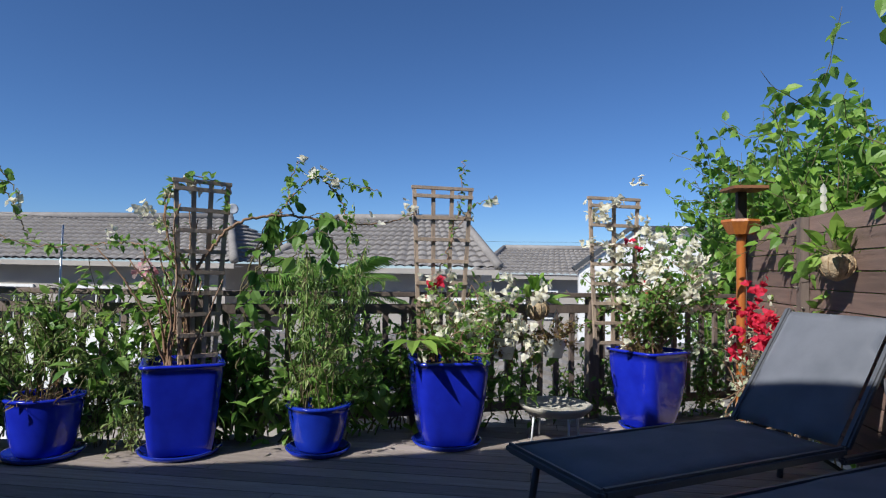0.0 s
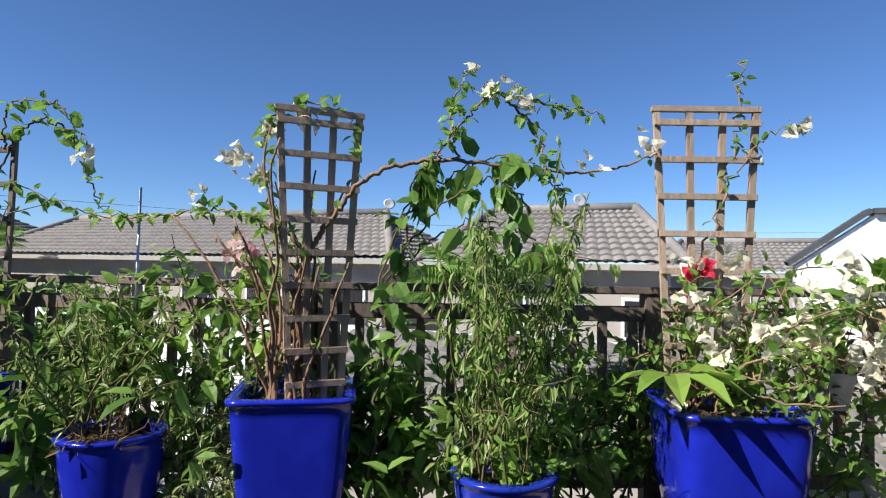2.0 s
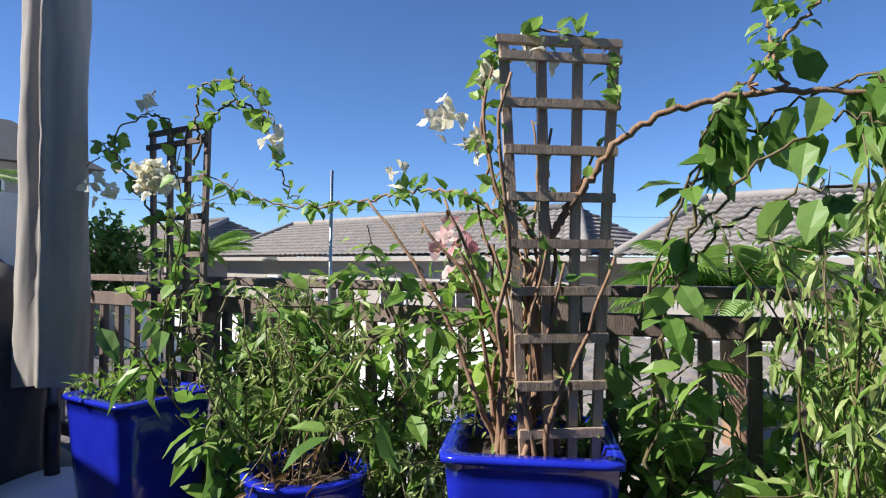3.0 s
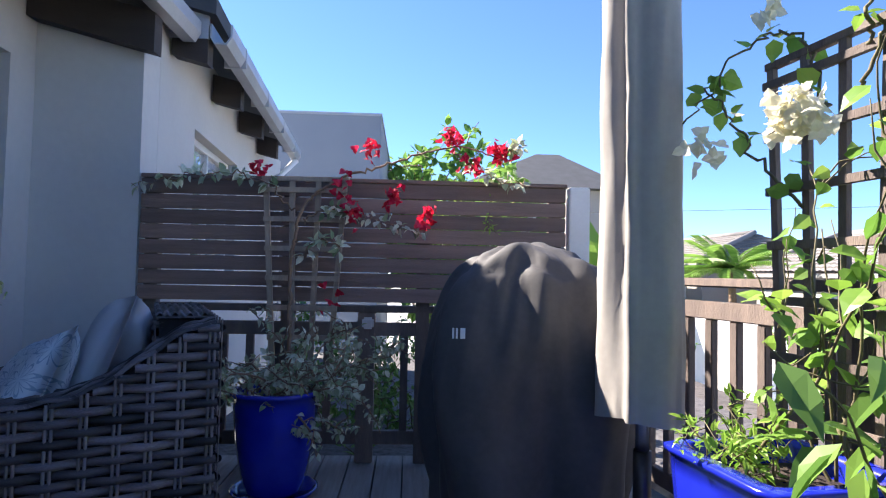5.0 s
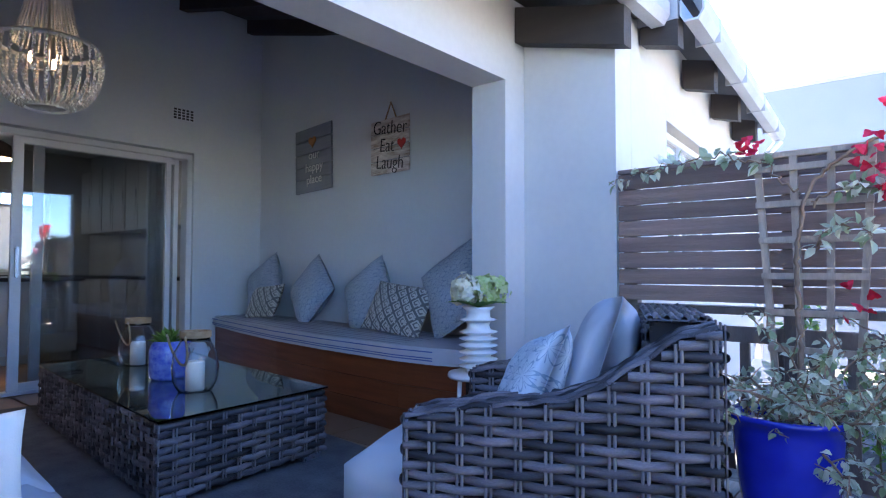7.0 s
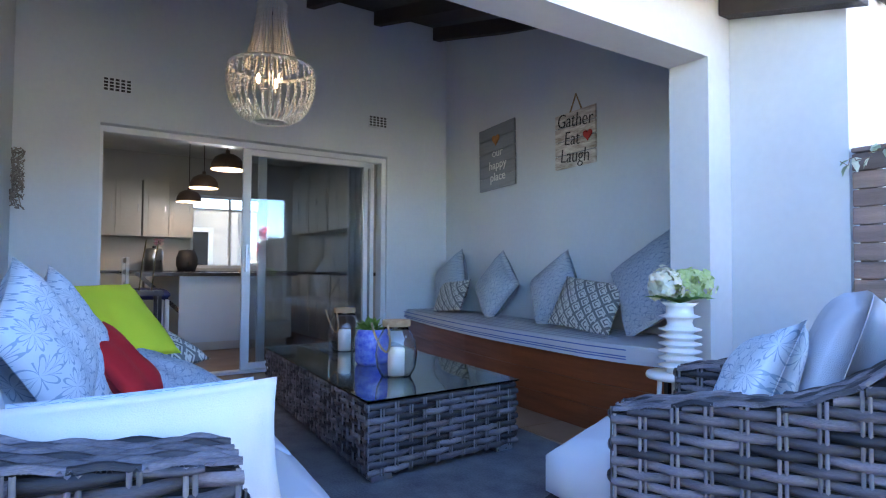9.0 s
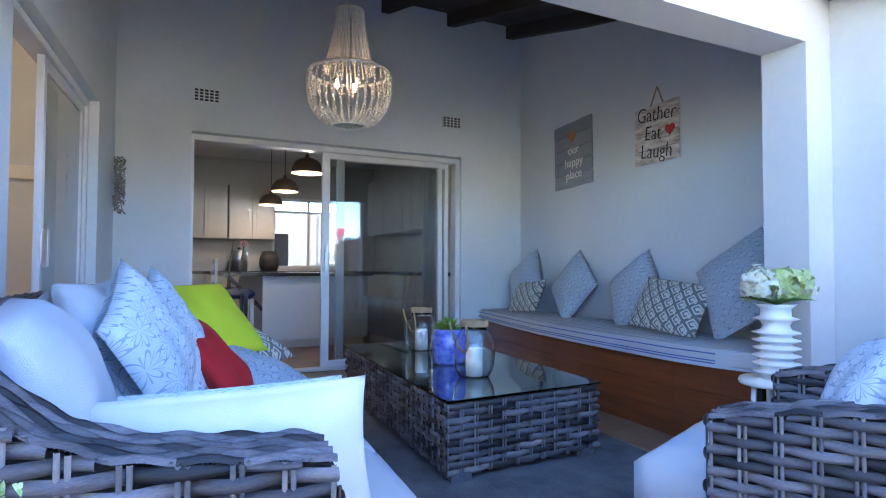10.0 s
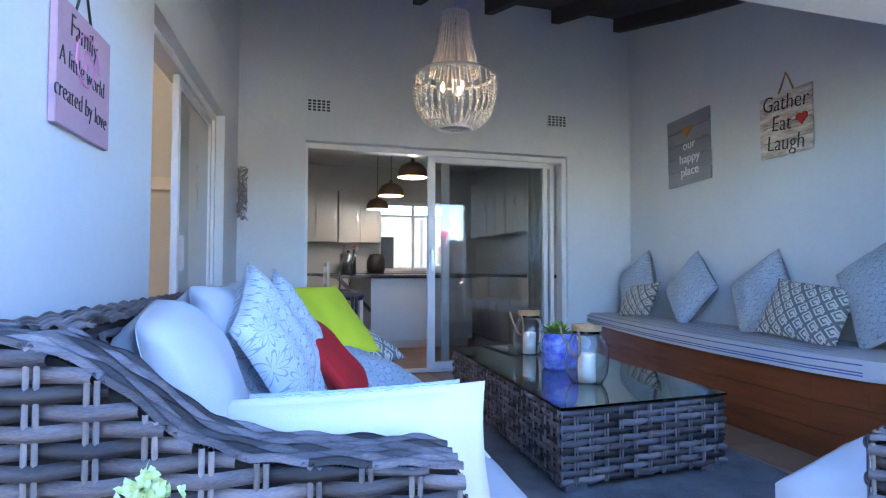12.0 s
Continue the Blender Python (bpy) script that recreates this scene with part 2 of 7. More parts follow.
# ---- building helpers ----
def mesh_of(name, bm, material, smooth=False):
    me = bpy.data.meshes.new(name)
    bmesh.ops.recalc_face_normals(bm, faces=bm.faces)
    bm.to_mesh(me)
    bm.free()
    me.materials.append(material)
    if smooth:
        me.shade_smooth()
    return me


def part(name, bm, material, parent, label="", smooth=False):
    ob = new(name, mesh_of(name, bm, material, smooth))
    ob.parent = parent
    return tagged(ob, label)


def raw(name, verts, faces, material, parent=None, label="", kind="", smooth=False):
    me = bpy.data.meshes.new(name)
    me.from_pydata(verts, [], faces)
    me.materials.append(material)
    if smooth:
        me.shade_smooth()
    ob = new(name, me)
    ob.parent = parent
    return tagged(ob, label, kind=kind)


def thing(name, m, label, category, group=""):
    ob = new(name)
    ob.empty_display_size = 0.1
    ob.matrix_world = m
    return tagged(ob, label, category, group)


def structure(name, bm, material, label=""):
    return tagged(new(name, mesh_of(name, bm, material)), label, kind="structure")


def box(bm, a, b, bevel=0.0, m=None):
    vs = [bm.verts.new((x, y, z)) for x in (a[0], b[0]) for y in (a[1], b[1]) for z in (a[2], b[2])]
    fs = [bm.faces.new([vs[i] for i in q]) for q in ((0, 1, 3, 2), (4, 6, 7, 5), (0, 4, 5, 1), (2, 3, 7, 6), (0, 2, 6, 4), (1, 5, 7, 3))]
    if bevel:
        es = list({e for f in fs for e in f.edges})
        res = bmesh.ops.bevel(bm, geom=es, offset=bevel, segments=2, affect="EDGES")
        vs = list({v for f in res["faces"] for v in f.verts} | {v for v in vs if v.is_valid})
    if m is not None:
        for v in vs:
            v.co = m @ v.co
    return bm


def prism(outline, z0, z1, bevel=0.0):
    bm = bmesh.new()
    lo = [bm.verts.new((x, y, z0)) for x, y in outline]
    hi = [bm.verts.new((x, y, z1)) for x, y in outline]
    bm.faces.new(lo[::-1])
    bm.faces.new(hi)
    n = len(outline)
    for i in range(n):
        bm.faces.new((lo[i], lo[(i + 1) % n], hi[(i + 1) % n], hi[i]))
    if bevel:
        bmesh.ops.bevel(bm, geom=[e for e in bm.edges], offset=bevel, segments=3, affect="EDGES")
    return bm


def one_box(a, b, bevel=0.0, m=None):
    return box(bmesh.new(), a, b, bevel, m)


def lathe(profile, seg=24, power=2.0, bm=None, centre=(0, 0, 0), close=False):
    """Turns (radius, height) round z; power over 2 gives a squarer plan."""
    bm = bm or bmesh.new()
    rings = []
    for r, z in profile:
        ring = []
        for i in range(seg):
            a = 2 * math.pi * i / seg
            c, s = math.cos(a), math.sin(a)
            k = r / (abs(c) ** power + abs(s) ** power) ** (1 / power)
            ring.append(bm.verts.new((centre[0] + c * k, centre[1] + s * k, centre[2] + z)))
        rings.append(ring)
    for p, q in zip(rings, rings[1:]):
        for i in range(seg):
            bm.faces.new((p[i], p[(i + 1) % seg], q[(i + 1) % seg], q[i]))
    if close:
        bm.faces.new(rings[0])
        bm.faces.new(rings[-1])
    return bm


def tube_data(lines, sides=5):
    """Verts and faces of round stems along lists of (point, radius)."""
    verts, faces = [], []
    for line in lines:
        base = len(verts)
        for k, (p, r) in enumerate(line):
            d = (line[min(k + 1, len(line) - 1)][0] - line[max(k - 1, 0)][0])
            d = d.normalized() if d.length > 1e-6 else Vector((0, 0, 1))
            u = d.orthogonal().normalized() if k == 0 else (u - d * u.dot(d)).normalized()
            w = d.cross(u)
            for i in range(sides):
                a = 2 * math.pi * i / sides
                verts.append(p + (u * math.cos(a) + w * math.sin(a)) * r)
        for k in range(len(line) - 1):
            for i in range(sides):
                a, b = base + k * sides, base + (k + 1) * sides
                faces.append((a + i, a + (i + 1) % sides, b + (i + 1) % sides, b + i))
        n = len(line) - 1
        faces.append(tuple(base + n * sides + i for i in range(sides)))
    return verts, faces


def rod(name, points, r, material, parent, label="", sides=8):
    v, f = tube_data([[(Vector(p), r) for p in points]], sides)
    f.append(tuple(reversed(range(sides))))
    return raw(name, v, f, material, parent, label, smooth=True)


def words(text, size, material, parent, m, name="lettering", thin=0.0):
    """Raised letters in the built-in font."""
    cu = bpy.data.curves.new(name, "FONT")
    cu.body, cu.size, cu.extrude, cu.align_x, cu.offset = text, size, 0.002, "CENTER", -thin
    tmp = bpy.data.objects.new(name, cu)
    scene.collection.objects.link(tmp)
    bpy.context.view_layer.update()
    me = bpy.data.meshes.new_from_object(tmp.evaluated_get(bpy.context.evaluated_depsgraph_get()))
    bpy.data.objects.remove(tmp)
    me.materials.clear()
    me.materials.append(material)
    ob = new(name, me)
    ob.parent = parent
    ob.matrix_basis = m
    return tagged(ob, kind="stuff")


# ---- house: walls, roof, deck ----
def wall_with_hole(name, m, length, height, thick, u0, u1, z0, z1, material, label):
    bm = bmesh.new()
    us, zs = (0, u0, u1, length), (0, z0, z1, height) if z0 > 0 else (0, z1, height)
    hole = (1, 1) if z0 > 0 else (1, 0)
    cells = [(i, k) for i in range(3) for k in range(len(zs) - 1) if (i, k) != hole]
    vert = {}

    def at(i, k, y):
        if (i, k, y) not in vert:
            vert[i, k, y] = bm.verts.new((us[i], y * thick, zs[k]))
        return vert[i, k, y]
    for i, k in cells:
        ring = ((i, k), (i + 1, k), (i + 1, k + 1), (i, k + 1))
        for y in (0, 1):
            bm.faces.new([at(*q, y) for q in ring])
        for (p, q), step in zip(zip(ring, ring[1:] + ring[:1]), ((0, -1), (1, 0), (0, 1), (-1, 0))):
            if (i + step[0], k + step[1]) not in cells:
                bm.faces.new((at(*p, 0), at(*q, 0), at(*q, 1), at(*p, 1)))
    ob = structure(name, bm, material, label)
    ob.matrix_world = m
    return ob


SLOPE = 0.255
ROT = -5.6
# end wall of the covered patio, along y, with the wide sliding door
wall_with_hole("wall_west", pose(-6.215, -0.6, 0, 0, 0, 90), 5.4, 3.75, 0.2, 1.8, 4.4, 0, 2.115, PLASTER_LIFTED, "grey-blue plastered end wall round a sliding door")
# side wall with its own sliding door, slightly out of square
SIDE = pose(-6.215, 0.63, 0, 0, 0, ROT)
wall_with_hole("wall_south", SIDE @ pose(0, -0.2, 0), 4.25, 2.6, 0.2, 0.72, 2.64, 0, 2.1, PLASTER_LIFTED, "pale blue-grey plastered side wall with a sliding door")
# wall behind the bench, parallel to the side wall, its top following the roof
NORTH = pose(-6.215, 4.54, 0, 0, 0, ROT)


def raked_wall(name, m, length, thick, z0, z1, material, label):
    """A wall along x whose top slopes from z0 to z1."""
    bm = bmesh.new()
    q = [[bm.verts.new((x, y, z)) for z in (0, h)] for x, h in ((0, z0), (length, z1)) for y in (0, thick)]
    for a, b in ((0, 1), (1, 3), (3, 2), (2, 0)):
        bm.faces.new((q[a][0], q[b][0], q[b][1], q[a][1]))
    bm.faces.new([q[i][1] for i in (0, 1, 3, 2)])
    bm.faces.new([q[i][0] for i in (0, 1, 3, 2)])
    ob = structure(name, bm, material, label)
    ob.matrix_world = m
    return ob


raked_wall("wall_north", NORTH, 3.62, 0.16, 3.64, 2.72, PLASTER_LIFTED, "grey plastered wall behind the built-in bench")
raked_wall("wall_side_upper", SIDE @ pose(0, -0.2, 2.603), 3.7, 0.2, 1.0, 0.06, PLASTER_LIFTED, "pale plastered wall above the side door")
structure("pillar", one_box((-2.7, 3.6, 0), (-2.475, 4.25, 2.025)), PLASTER, "pale plastered pillar at the patio's corner")
structure("lintel", one_box((-2.7, 0.2, 2.025), (-2.477, 4.3, 2.66)), PLASTER, "plastered lintel over the open side of the patio")
structure("wall_return", one_box((-2.474, 3.79, 0), (-1.93, 3.99, 2.32)), PLASTER, "pale plastered return of the house wall")
WING = pose(-1.93, 3.992, 0, 0, 0, 94.7)
wall_with_hole("wall_wing", WING, 5.0, 2.5, 0.2, 0.72, 2.12, 0.95, 1.94, PLASTER, "pale plastered house wall with a window under the eaves")
wall_with_hole("wall_kitchen_end", pose(-11.0, 0.3, 0, 0, 0, 90), 4.5, 3.0, 0.2, 2.5, 3.75, 0.95, 2.15, CABINET, "cream kitchen wall with a window")
structure("wall_kitchen_north", one_box((-11.0, 4.6, 0), (-6.42, 4.75, 3.5)), CABINET, "cream kitchen wall")
structure("wall_kitchen_south", one_box((-11.0, 0.35, 0), (-6.42, 0.43, 3.5)), CABINET, "cream kitchen wall")
structure("wall_room_front", one_box((-3.35, -3.4, 0), (-3.2, 0.06, 2.9)), PLASTER, "pale plastered front wall of the living room")
structure("wall_room_back", one_box((-6.4, -3.4, 0), (-3.35, -3.25, 2.9)), TERRACOTTA, "terracotta painted living room wall")
structure("wall_room_west", one_box((-6.4, -3.25, 0), (-6.25, 0.3, 2.9)), TERRACOTTA, "terracotta painted living room wall")
structure("trim_room_cornice", one_box((-6.249, -3.25, 1.62), (-6.19, 0.3, 1.72)), WHITE_PAINT, "white cornice along the living room wall")
structure("ceiling_room", one_box((-6.4, -3.4, 2.9), (-3.2, 0.25, 3.0)), WHITE_PAINT, "white living room ceiling")
structure("ceiling_kitchen", one_box((-11.2, 0.3, 2.75), (-6.42, 4.7, 2.85)), WHITE_PAINT, "white kitchen ceiling")
structure("floor_kitchen", one_box((-11.0, -3.4, -0.12), (-6.2, 4.7, -0.004)), TILE, "brown tiled kitchen floor")
structure("floor_room", one_box((-6.2, -3.4, -0.12), (-3.35, 0.2, -0.006)), TILE, "brown tiled living room floor")


# unseen wall above the patio, added and outlined to cast the deck's shadow
SHADOW_EDGE = [(-3.3, 2.88), (4.1, 2.88), (4.1, 3.3), (2.45, 4.12), (1.65, 4.62), (1.2, 5.25), (0.0, 4.6)]
structure("wall_shadow_caster", prism(SHADOW_EDGE, -3.05, -2.9), PLASTER, "unseen thin wall added to cast the house's shadow on the deck").matrix_world = Matrix(((0, 0, 1, 0), (1, 0, 0, 0), (0, 1, 0, 0), (0, 0, 0, 1)))


def slope_slab(name, x0, x1, y0, y1, z0, thick, material, label, skew=0.0):
    bm = bmesh.new()
    for x in (x0, x1):
        for y in (y0, y1):
            for dz in (0, thick):
                bm.verts.new((x - skew * (y - y0) * (x == x1), y, z0 - SLOPE * (x - x0) + dz))
    bm.verts.ensure_lookup_table()
    v = bm.verts
    for q in ((0, 1, 3, 2), (4, 6, 7, 5), (0, 4, 5, 1), (2, 3, 7, 6), (0, 2, 6, 4), (1, 5, 7, 3)):
        bm.faces.new([v[i] for i in q])
    return structure(name, bm, material, label)


slope_slab("ceiling_corner", -6.415, -2.5, 4.052, 4.75, 3.66, 0.05, DARK_BEAM, "dark boarded ceiling over the bench corner")
slope_slab("soffit", -2.476, -1.83, 0.1, 4.05, 2.495, 0.05, DARK_BEAM, "dark boarded soffit under the eaves")
slope_slab("ceiling", -6.415, -2.48, 0.1, 4.05, 3.66, 0.05, DARK_BEAM, "dark boarded ceiling between the rafters")
slope_slab("roof", -6.415, -2.55, 0.05, 4.1, 3.72, 0.09, DARK_ROOF, "dark roof over the patio")
slope_slab("roof_eave", -2.545, -1.80, 0.05, 4.1, 2.565, 0.09, DARK_ROOF, "dark roof over the patio's eaves")
slope_slab("roof_wing", -6.4, -1.66, 4.06, 7.8, 3.66, 0.1, DARK_ROOF, "dark roof over the wing", 0.088)
slope_slab("roof_room", -6.4, -2.9, -3.6, 0.04, 3.66, 0.1, DARK_ROOF, "dark roof over the living room")


def rafter(y, x0, x1, zb, depth=0.16, width=0.07):
    bm = bmesh.new()
    for x in (x0, x1):
        for dy in (0, width):
            for dz in (0, depth):
                bm.verts.new((x, y + dy, zb - SLOPE * (x - x0) + dz))
    bm.verts.ensure_lookup_table()
    v = bm.verts
    for q in ((0, 1, 3, 2), (4, 6, 7, 5), (0, 4, 5, 1), (2, 3, 7, 6), (0, 2, 6, 4), (1, 5, 7, 3)):
        bm.faces.new([v[i] for i in q])
    ob = new("rafter", mesh_of("rafter", bm, DARK_BEAM))
    return tagged(ob, "dark stained roof rafter above the patio", "rafter", "roof rafters")


for k in range(5):
    rafter(1.45 + 0.725 * k, -6.21, -2.71, 3.468, 0.15, 0.08)
tagged(rafter(3.69, -2.47, -1.84, 2.252, 0.2, 0.09), "dark stained rafter end under the eaves")
for k in range(4):
    y = 4.12 + 0.96 * k
    tagged(rafter(y, -1.915 - 0.082 * (y - 3.99), -1.71 - 0.082 * (y - 3.99), 2.235, 0.2, 0.09), "dark stained rafter end under the eaves")


def gutter(p0, p1, label):
    p0, p1 = Vector(p0), Vector(p1)
    g = thing("gutter", Matrix.Identity(4), label, "gutter")
    d = (p1 - p0).normalized()
    s = d.cross(Vector((0, 0, 1)))
    prof = [(-0.06, 0.1), (-0.06, 0.02), (-0.035, -0.02), (0.035, -0.02), (0.065, 0.03), (0.065, 0.1), (0.055, 0.1), (0.055, 0.03), (0.03, -0.008), (-0.03, -0.008), (-0.05, 0.02), (-0.05, 0.1)]
    n = len(prof)
    v = [p + s * a + Vector((0, 0, b)) for p in (p0, p1) for a, b in prof]
    f = [(i, (i + 1) % n, n + (i + 1) % n, n + i) for i in range(n)] + [tuple(range(n)), tuple(range(n, 2 * n))]
    raw("channel", v, f, GUTTER, g)
    k = int((p1 - p0).length / 0.9)
    for i in range(k):
        q = p0 + d * (0.4 + i * 0.9)
        part("bracket", one_box((-0.07, -0.008, -0.025), (0.07, 0.008, 0.104), 0, Matrix.Translation(q)), GUTTER, g)
    return g


gutter((-1.84, 0.4, 2.32), (-1.82, 4.1, 2.32), "grey metal gutter along the patio eaves")
gutter((-1.65, 4.12, 2.32), (-1.91, 7.78, 2.32), "grey metal gutter along the wing's eaves")
structure("fascia_wing", one_box((-2.0, 4.115, 2.33), (-1.72, 4.14, 2.52)), GUTTER, "grey fascia board closing the wing's eaves")
dp = thing("downpipe", Matrix.Identity(4), "pale downpipe below the gutter's far end", "downpipe")
rod("pipe", [(-1.88, 7.7, 2.3), (-2.05, 7.65, 2.1), (-2.1, 7.65, 0.1)], 0.04, WHITE_METAL, dp)


def framed_window(name, m, w, h, label, panes=2):
    win = new(name)
    win.matrix_world = m
    tagged(win, label, kind="structure")
    t = 0.05
    for i, (a, b) in enumerate((((0, 0, 0), (w, 0.06, t)), ((0, 0, h - t), (w, 0.06, h)), ((0, 0, t), (t, 0.06, h - t)), ((w - t, 0, t), (w, 0.06, h - t)))):
        part("window_frame", one_box(a, b, 0.004), WHITE_METAL, win)
    for k in range(1, panes):
        x = w * k / panes
        part("mullion", one_box((x - 0.02, 0.004, t), (x + 0.02, 0.056, h - t), 0.004), WHITE_METAL, win)
    for k in range(panes):
        p = part("pane", one_box((w * k / panes + 0.03, 0.027, t), (w * (k + 1) / panes - 0.03, 0.033, h - t)), GLASS, win)
        p.visible_shadow = False
    return win


framed_window("window_1", WING @ pose(0.72, 0.08, 0.95), 1.4, 0.99, "aluminium window in the wing wall")
# Single sheet in dark grey, standing for an unlit room behind the glass.
structure("window_backing", one_box((-2.9, 4.3, 0.8), (-2.85, 6.4, 2.1)), mat("unlit_room_tone", (0.2, 0.2, 0.2), 0.9), "dark grey sheet standing for the unlit room behind the wing window")

# sliding door in the end wall: frame, fixed panel on one side and the slid panel behind it
sd = new("door_1")
sd.matrix_world = pose(-6.245, 1.2, 0, 0, 0, 90)
tagged(sd, "white aluminium sliding door, half open to the kitchen", kind="structure")
for a, b in (((0, 0, 2.05), (2.6, 0.12, 2.1)), ((0, 0, 0), (0.025, 0.12, 2.05)), ((2.55, 0, 0), (2.6, 0.12, 2.05)), ((0.05, 0, 0), (2.55, 0.12, 0.025))):
    part("door_frame", one_box(a, b, 0.004), WHITE_METAL, sd)
for x0, x1, y in ((1.14, 2.4, 0.012), (1.3, 2.5, 0.07)):
    for a, b in (((x0, y, 0.03), (x0 + 0.075, y + 0.035, 2.045)), ((x1 - 0.05, y, 0.03), (x1, y + 0.035, 2.045)), ((x0 + 0.075, y, 0.03), (x1 - 0.05, y + 0.035, 0.09)), ((x0 + 0.075, y, 1.99), (x1 - 0.05, y + 0.035, 2.045))):
        part("stile", one_box(a, b, 0.004), WHITE_METAL, sd)
    p = part("pane", one_box((x0 + 0.075, y + 0.014, 0.09), (x1 - 0.05, y + 0.02, 1.99)), DOOR_GLASS, sd)
    p.visible_shadow = False
    p.matrix_basis = pose(1.9, y + 0.017, 0, 0, 0, -3) @ pose(-1.9, -y - 0.017, 0)
part("door_handle", one_box((1.165, -0.03, 0.92), (1.19, 0.012, 1.16), 0.008), STEEL, sd)

# sliding door in the side wall
sd = new("door_2")
sd.matrix_world = SIDE @ pose(0.72, -0.16, 0)
tagged(sd, "white aluminium sliding door, open to the living room", kind="structure")
for a, b in (((0, 0, 2.05), (1.92, 0.1, 2.1)), ((0, 0, 0), (0.05, 0.1, 2.05)), ((1.87, 0, 0), (1.92, 0.1, 2.05))):
    part("door_frame", one_box(a, b, 0.004), WHITE_METAL, sd)
x0, x1, y = 0.08, 1.11, 0.05
for a, b in (((x0, y, 0.03), (x0 + 0.05, y + 0.035, 2.045)), ((x1 - 0.06, y, 0.03), (x1, y + 0.035, 2.045)), ((x0 + 0.05, y, 0.03), (x1 - 0.06, y + 0.035, 0.09)), ((x0 + 0.05, y, 1.99), (x1 - 0.06, y + 0.035, 2.045))):
    part("stile", one_box(a, b, 0.004), WHITE_METAL, sd)
part("pane", one_box((x0 + 0.05, y + 0.014, 0.09), (x1 - 0.06, y + 0.02, 1.99)), DOOR_GLASS, sd).visible_shadow = False
part("door_handle", one_box((x1 - 0.045, y + 0.035, 0.95), (x1 - 0.02, y + 0.07, 1.15), 0.008), STEEL, sd)


HOLE_SHADE = mat("vent_shade", (0.05, 0.05, 0.052), 0.9)


def vent(y, z):
    v = thing("air_vent", pose(-6.211, y, z, 0, 0, 90), "grey plastered air brick vent above the sliding door", "vent", "wall vents")
    part("frame", one_box((0, -0.004, 0), (0.22, 0.002, 0.12)), PLASTER_LIFTED, v)
    for i in range(5):
        for j in range(4):
            # Each hole is a raised near-black slab; its inner shade is only colour.
            part("hole", one_box((0.012 + i * 0.041, -0.006, 0.01 + j * 0.027), (0.04 + i * 0.041, -0.0045, 0.028 + j * 0.027)), HOLE_SHADE, v)
    return v


vent(1.205, 2.37)
vent(3.575, 2.41)

# ---- soft and woven things ----
def pillow(name, w, h, t, material, parent=None, m=None, n=14, pinch=0.09, full=2.6, corner=0.0):
    """A stuffed cushion in the xy plane with pulled-out corners."""
    verts, faces = [], []
    for side in (1, -1):
        base = len(verts)
        for i in range(n + 1):
            for j in range(n + 1):
                u, v = -1 + 2 * i / n, -1 + 2 * j / n
                z = max(0.0, (1 - abs(u) ** full) * (1 - abs(v) ** full)) ** 0.55
                x = w / 2 * u * (1 - pinch * (1 - v * v))
                y = h / 2 * v * (1 - pinch * (1 - u * u))
                if corner and (u or v):
                    k = max(abs(u), abs(v)) / (abs(u) ** corner + abs(v) ** corner) ** (1 / corner)
                    x, y = x * k, y * k
                wob = (noise.noise(Vector((x * 7, y * 7, side * 3 + w * 9))) * 0.018 + noise.noise(Vector((x * 16, y * 16, side * 5 + h * 9))) * 0.006) * z
                verts.append((x, y, side * (t / 2 * z + wob) + 0.001 * side))
        for i in range(n):
            for j in range(n):
                a = base + i * (n + 1) + j
                q = (a, a + n + 1, a + n + 2, a + 1)
                faces.append(q if side > 0 else q[::-1])
    k = (n + 1) ** 2
    rim = [i * (n + 1) for i in range(n + 1)] + [n * (n + 1) + j for j in range(1, n + 1)] + [i * (n + 1) + n for i in range(n - 1, -1, -1)] + [j for j in range(n - 1, 0, -1)]
    for a, b in zip(rim, rim[1:] + rim[:1]):
        faces.append((a, b, k + b, k + a))
    ob = raw(name, verts, faces, material, parent, smooth=True)
    if m is not None:
        ob.matrix_basis = m
    return ob


def cushion(w, d, h, r=0.05, m=None):
    """A box cushion with soft edges and a slight crown."""
    bm = bmesh.new()
    nx, ny = 12, 12
    grid = {}
    for top in (1, 0):
        for i in range(nx + 1):
            for j in range(ny + 1):
                u, v = i / nx, j / ny
                e = min(u * w, (1 - u) * w, v * d, (1 - v) * d)
                k = 1 - max(0, 1 - e / r) ** 2
                crown = 0.02 * math.sin(math.pi * u) * math.sin(math.pi * v)
                z = h / 2 + (1 if top else -1) * (h / 2 - r + r * math.sqrt(max(k, 0)) + crown * top)
                z += noise.noise(Vector((u * w * 6, v * d * 6, top * 4))) * 0.006
                grid[top, i, j] = bm.verts.new((u * w, v * d, z))
        for i in range(nx):
            for j in range(ny):
                bm.faces.new([grid[top, a, b] for a, b in ((i, j), (i + 1, j), (i + 1, j + 1), (i, j + 1))])
    edge = [(i, 0) for i in range(nx)] + [(nx, j) for j in range(ny)] + [(i, ny) for i in range(nx, 0, -1)] + [(0, j) for j in range(ny, 0, -1)]
    for (a, b), (c, e) in zip(edge, edge[1:] + edge[:1]):
        bm.faces.new((grid[0, a, b], grid[0, c, e], grid[1, c, e], grid[1, a, b]))
    if m is not None:
        bm.transform(m)
    return bm


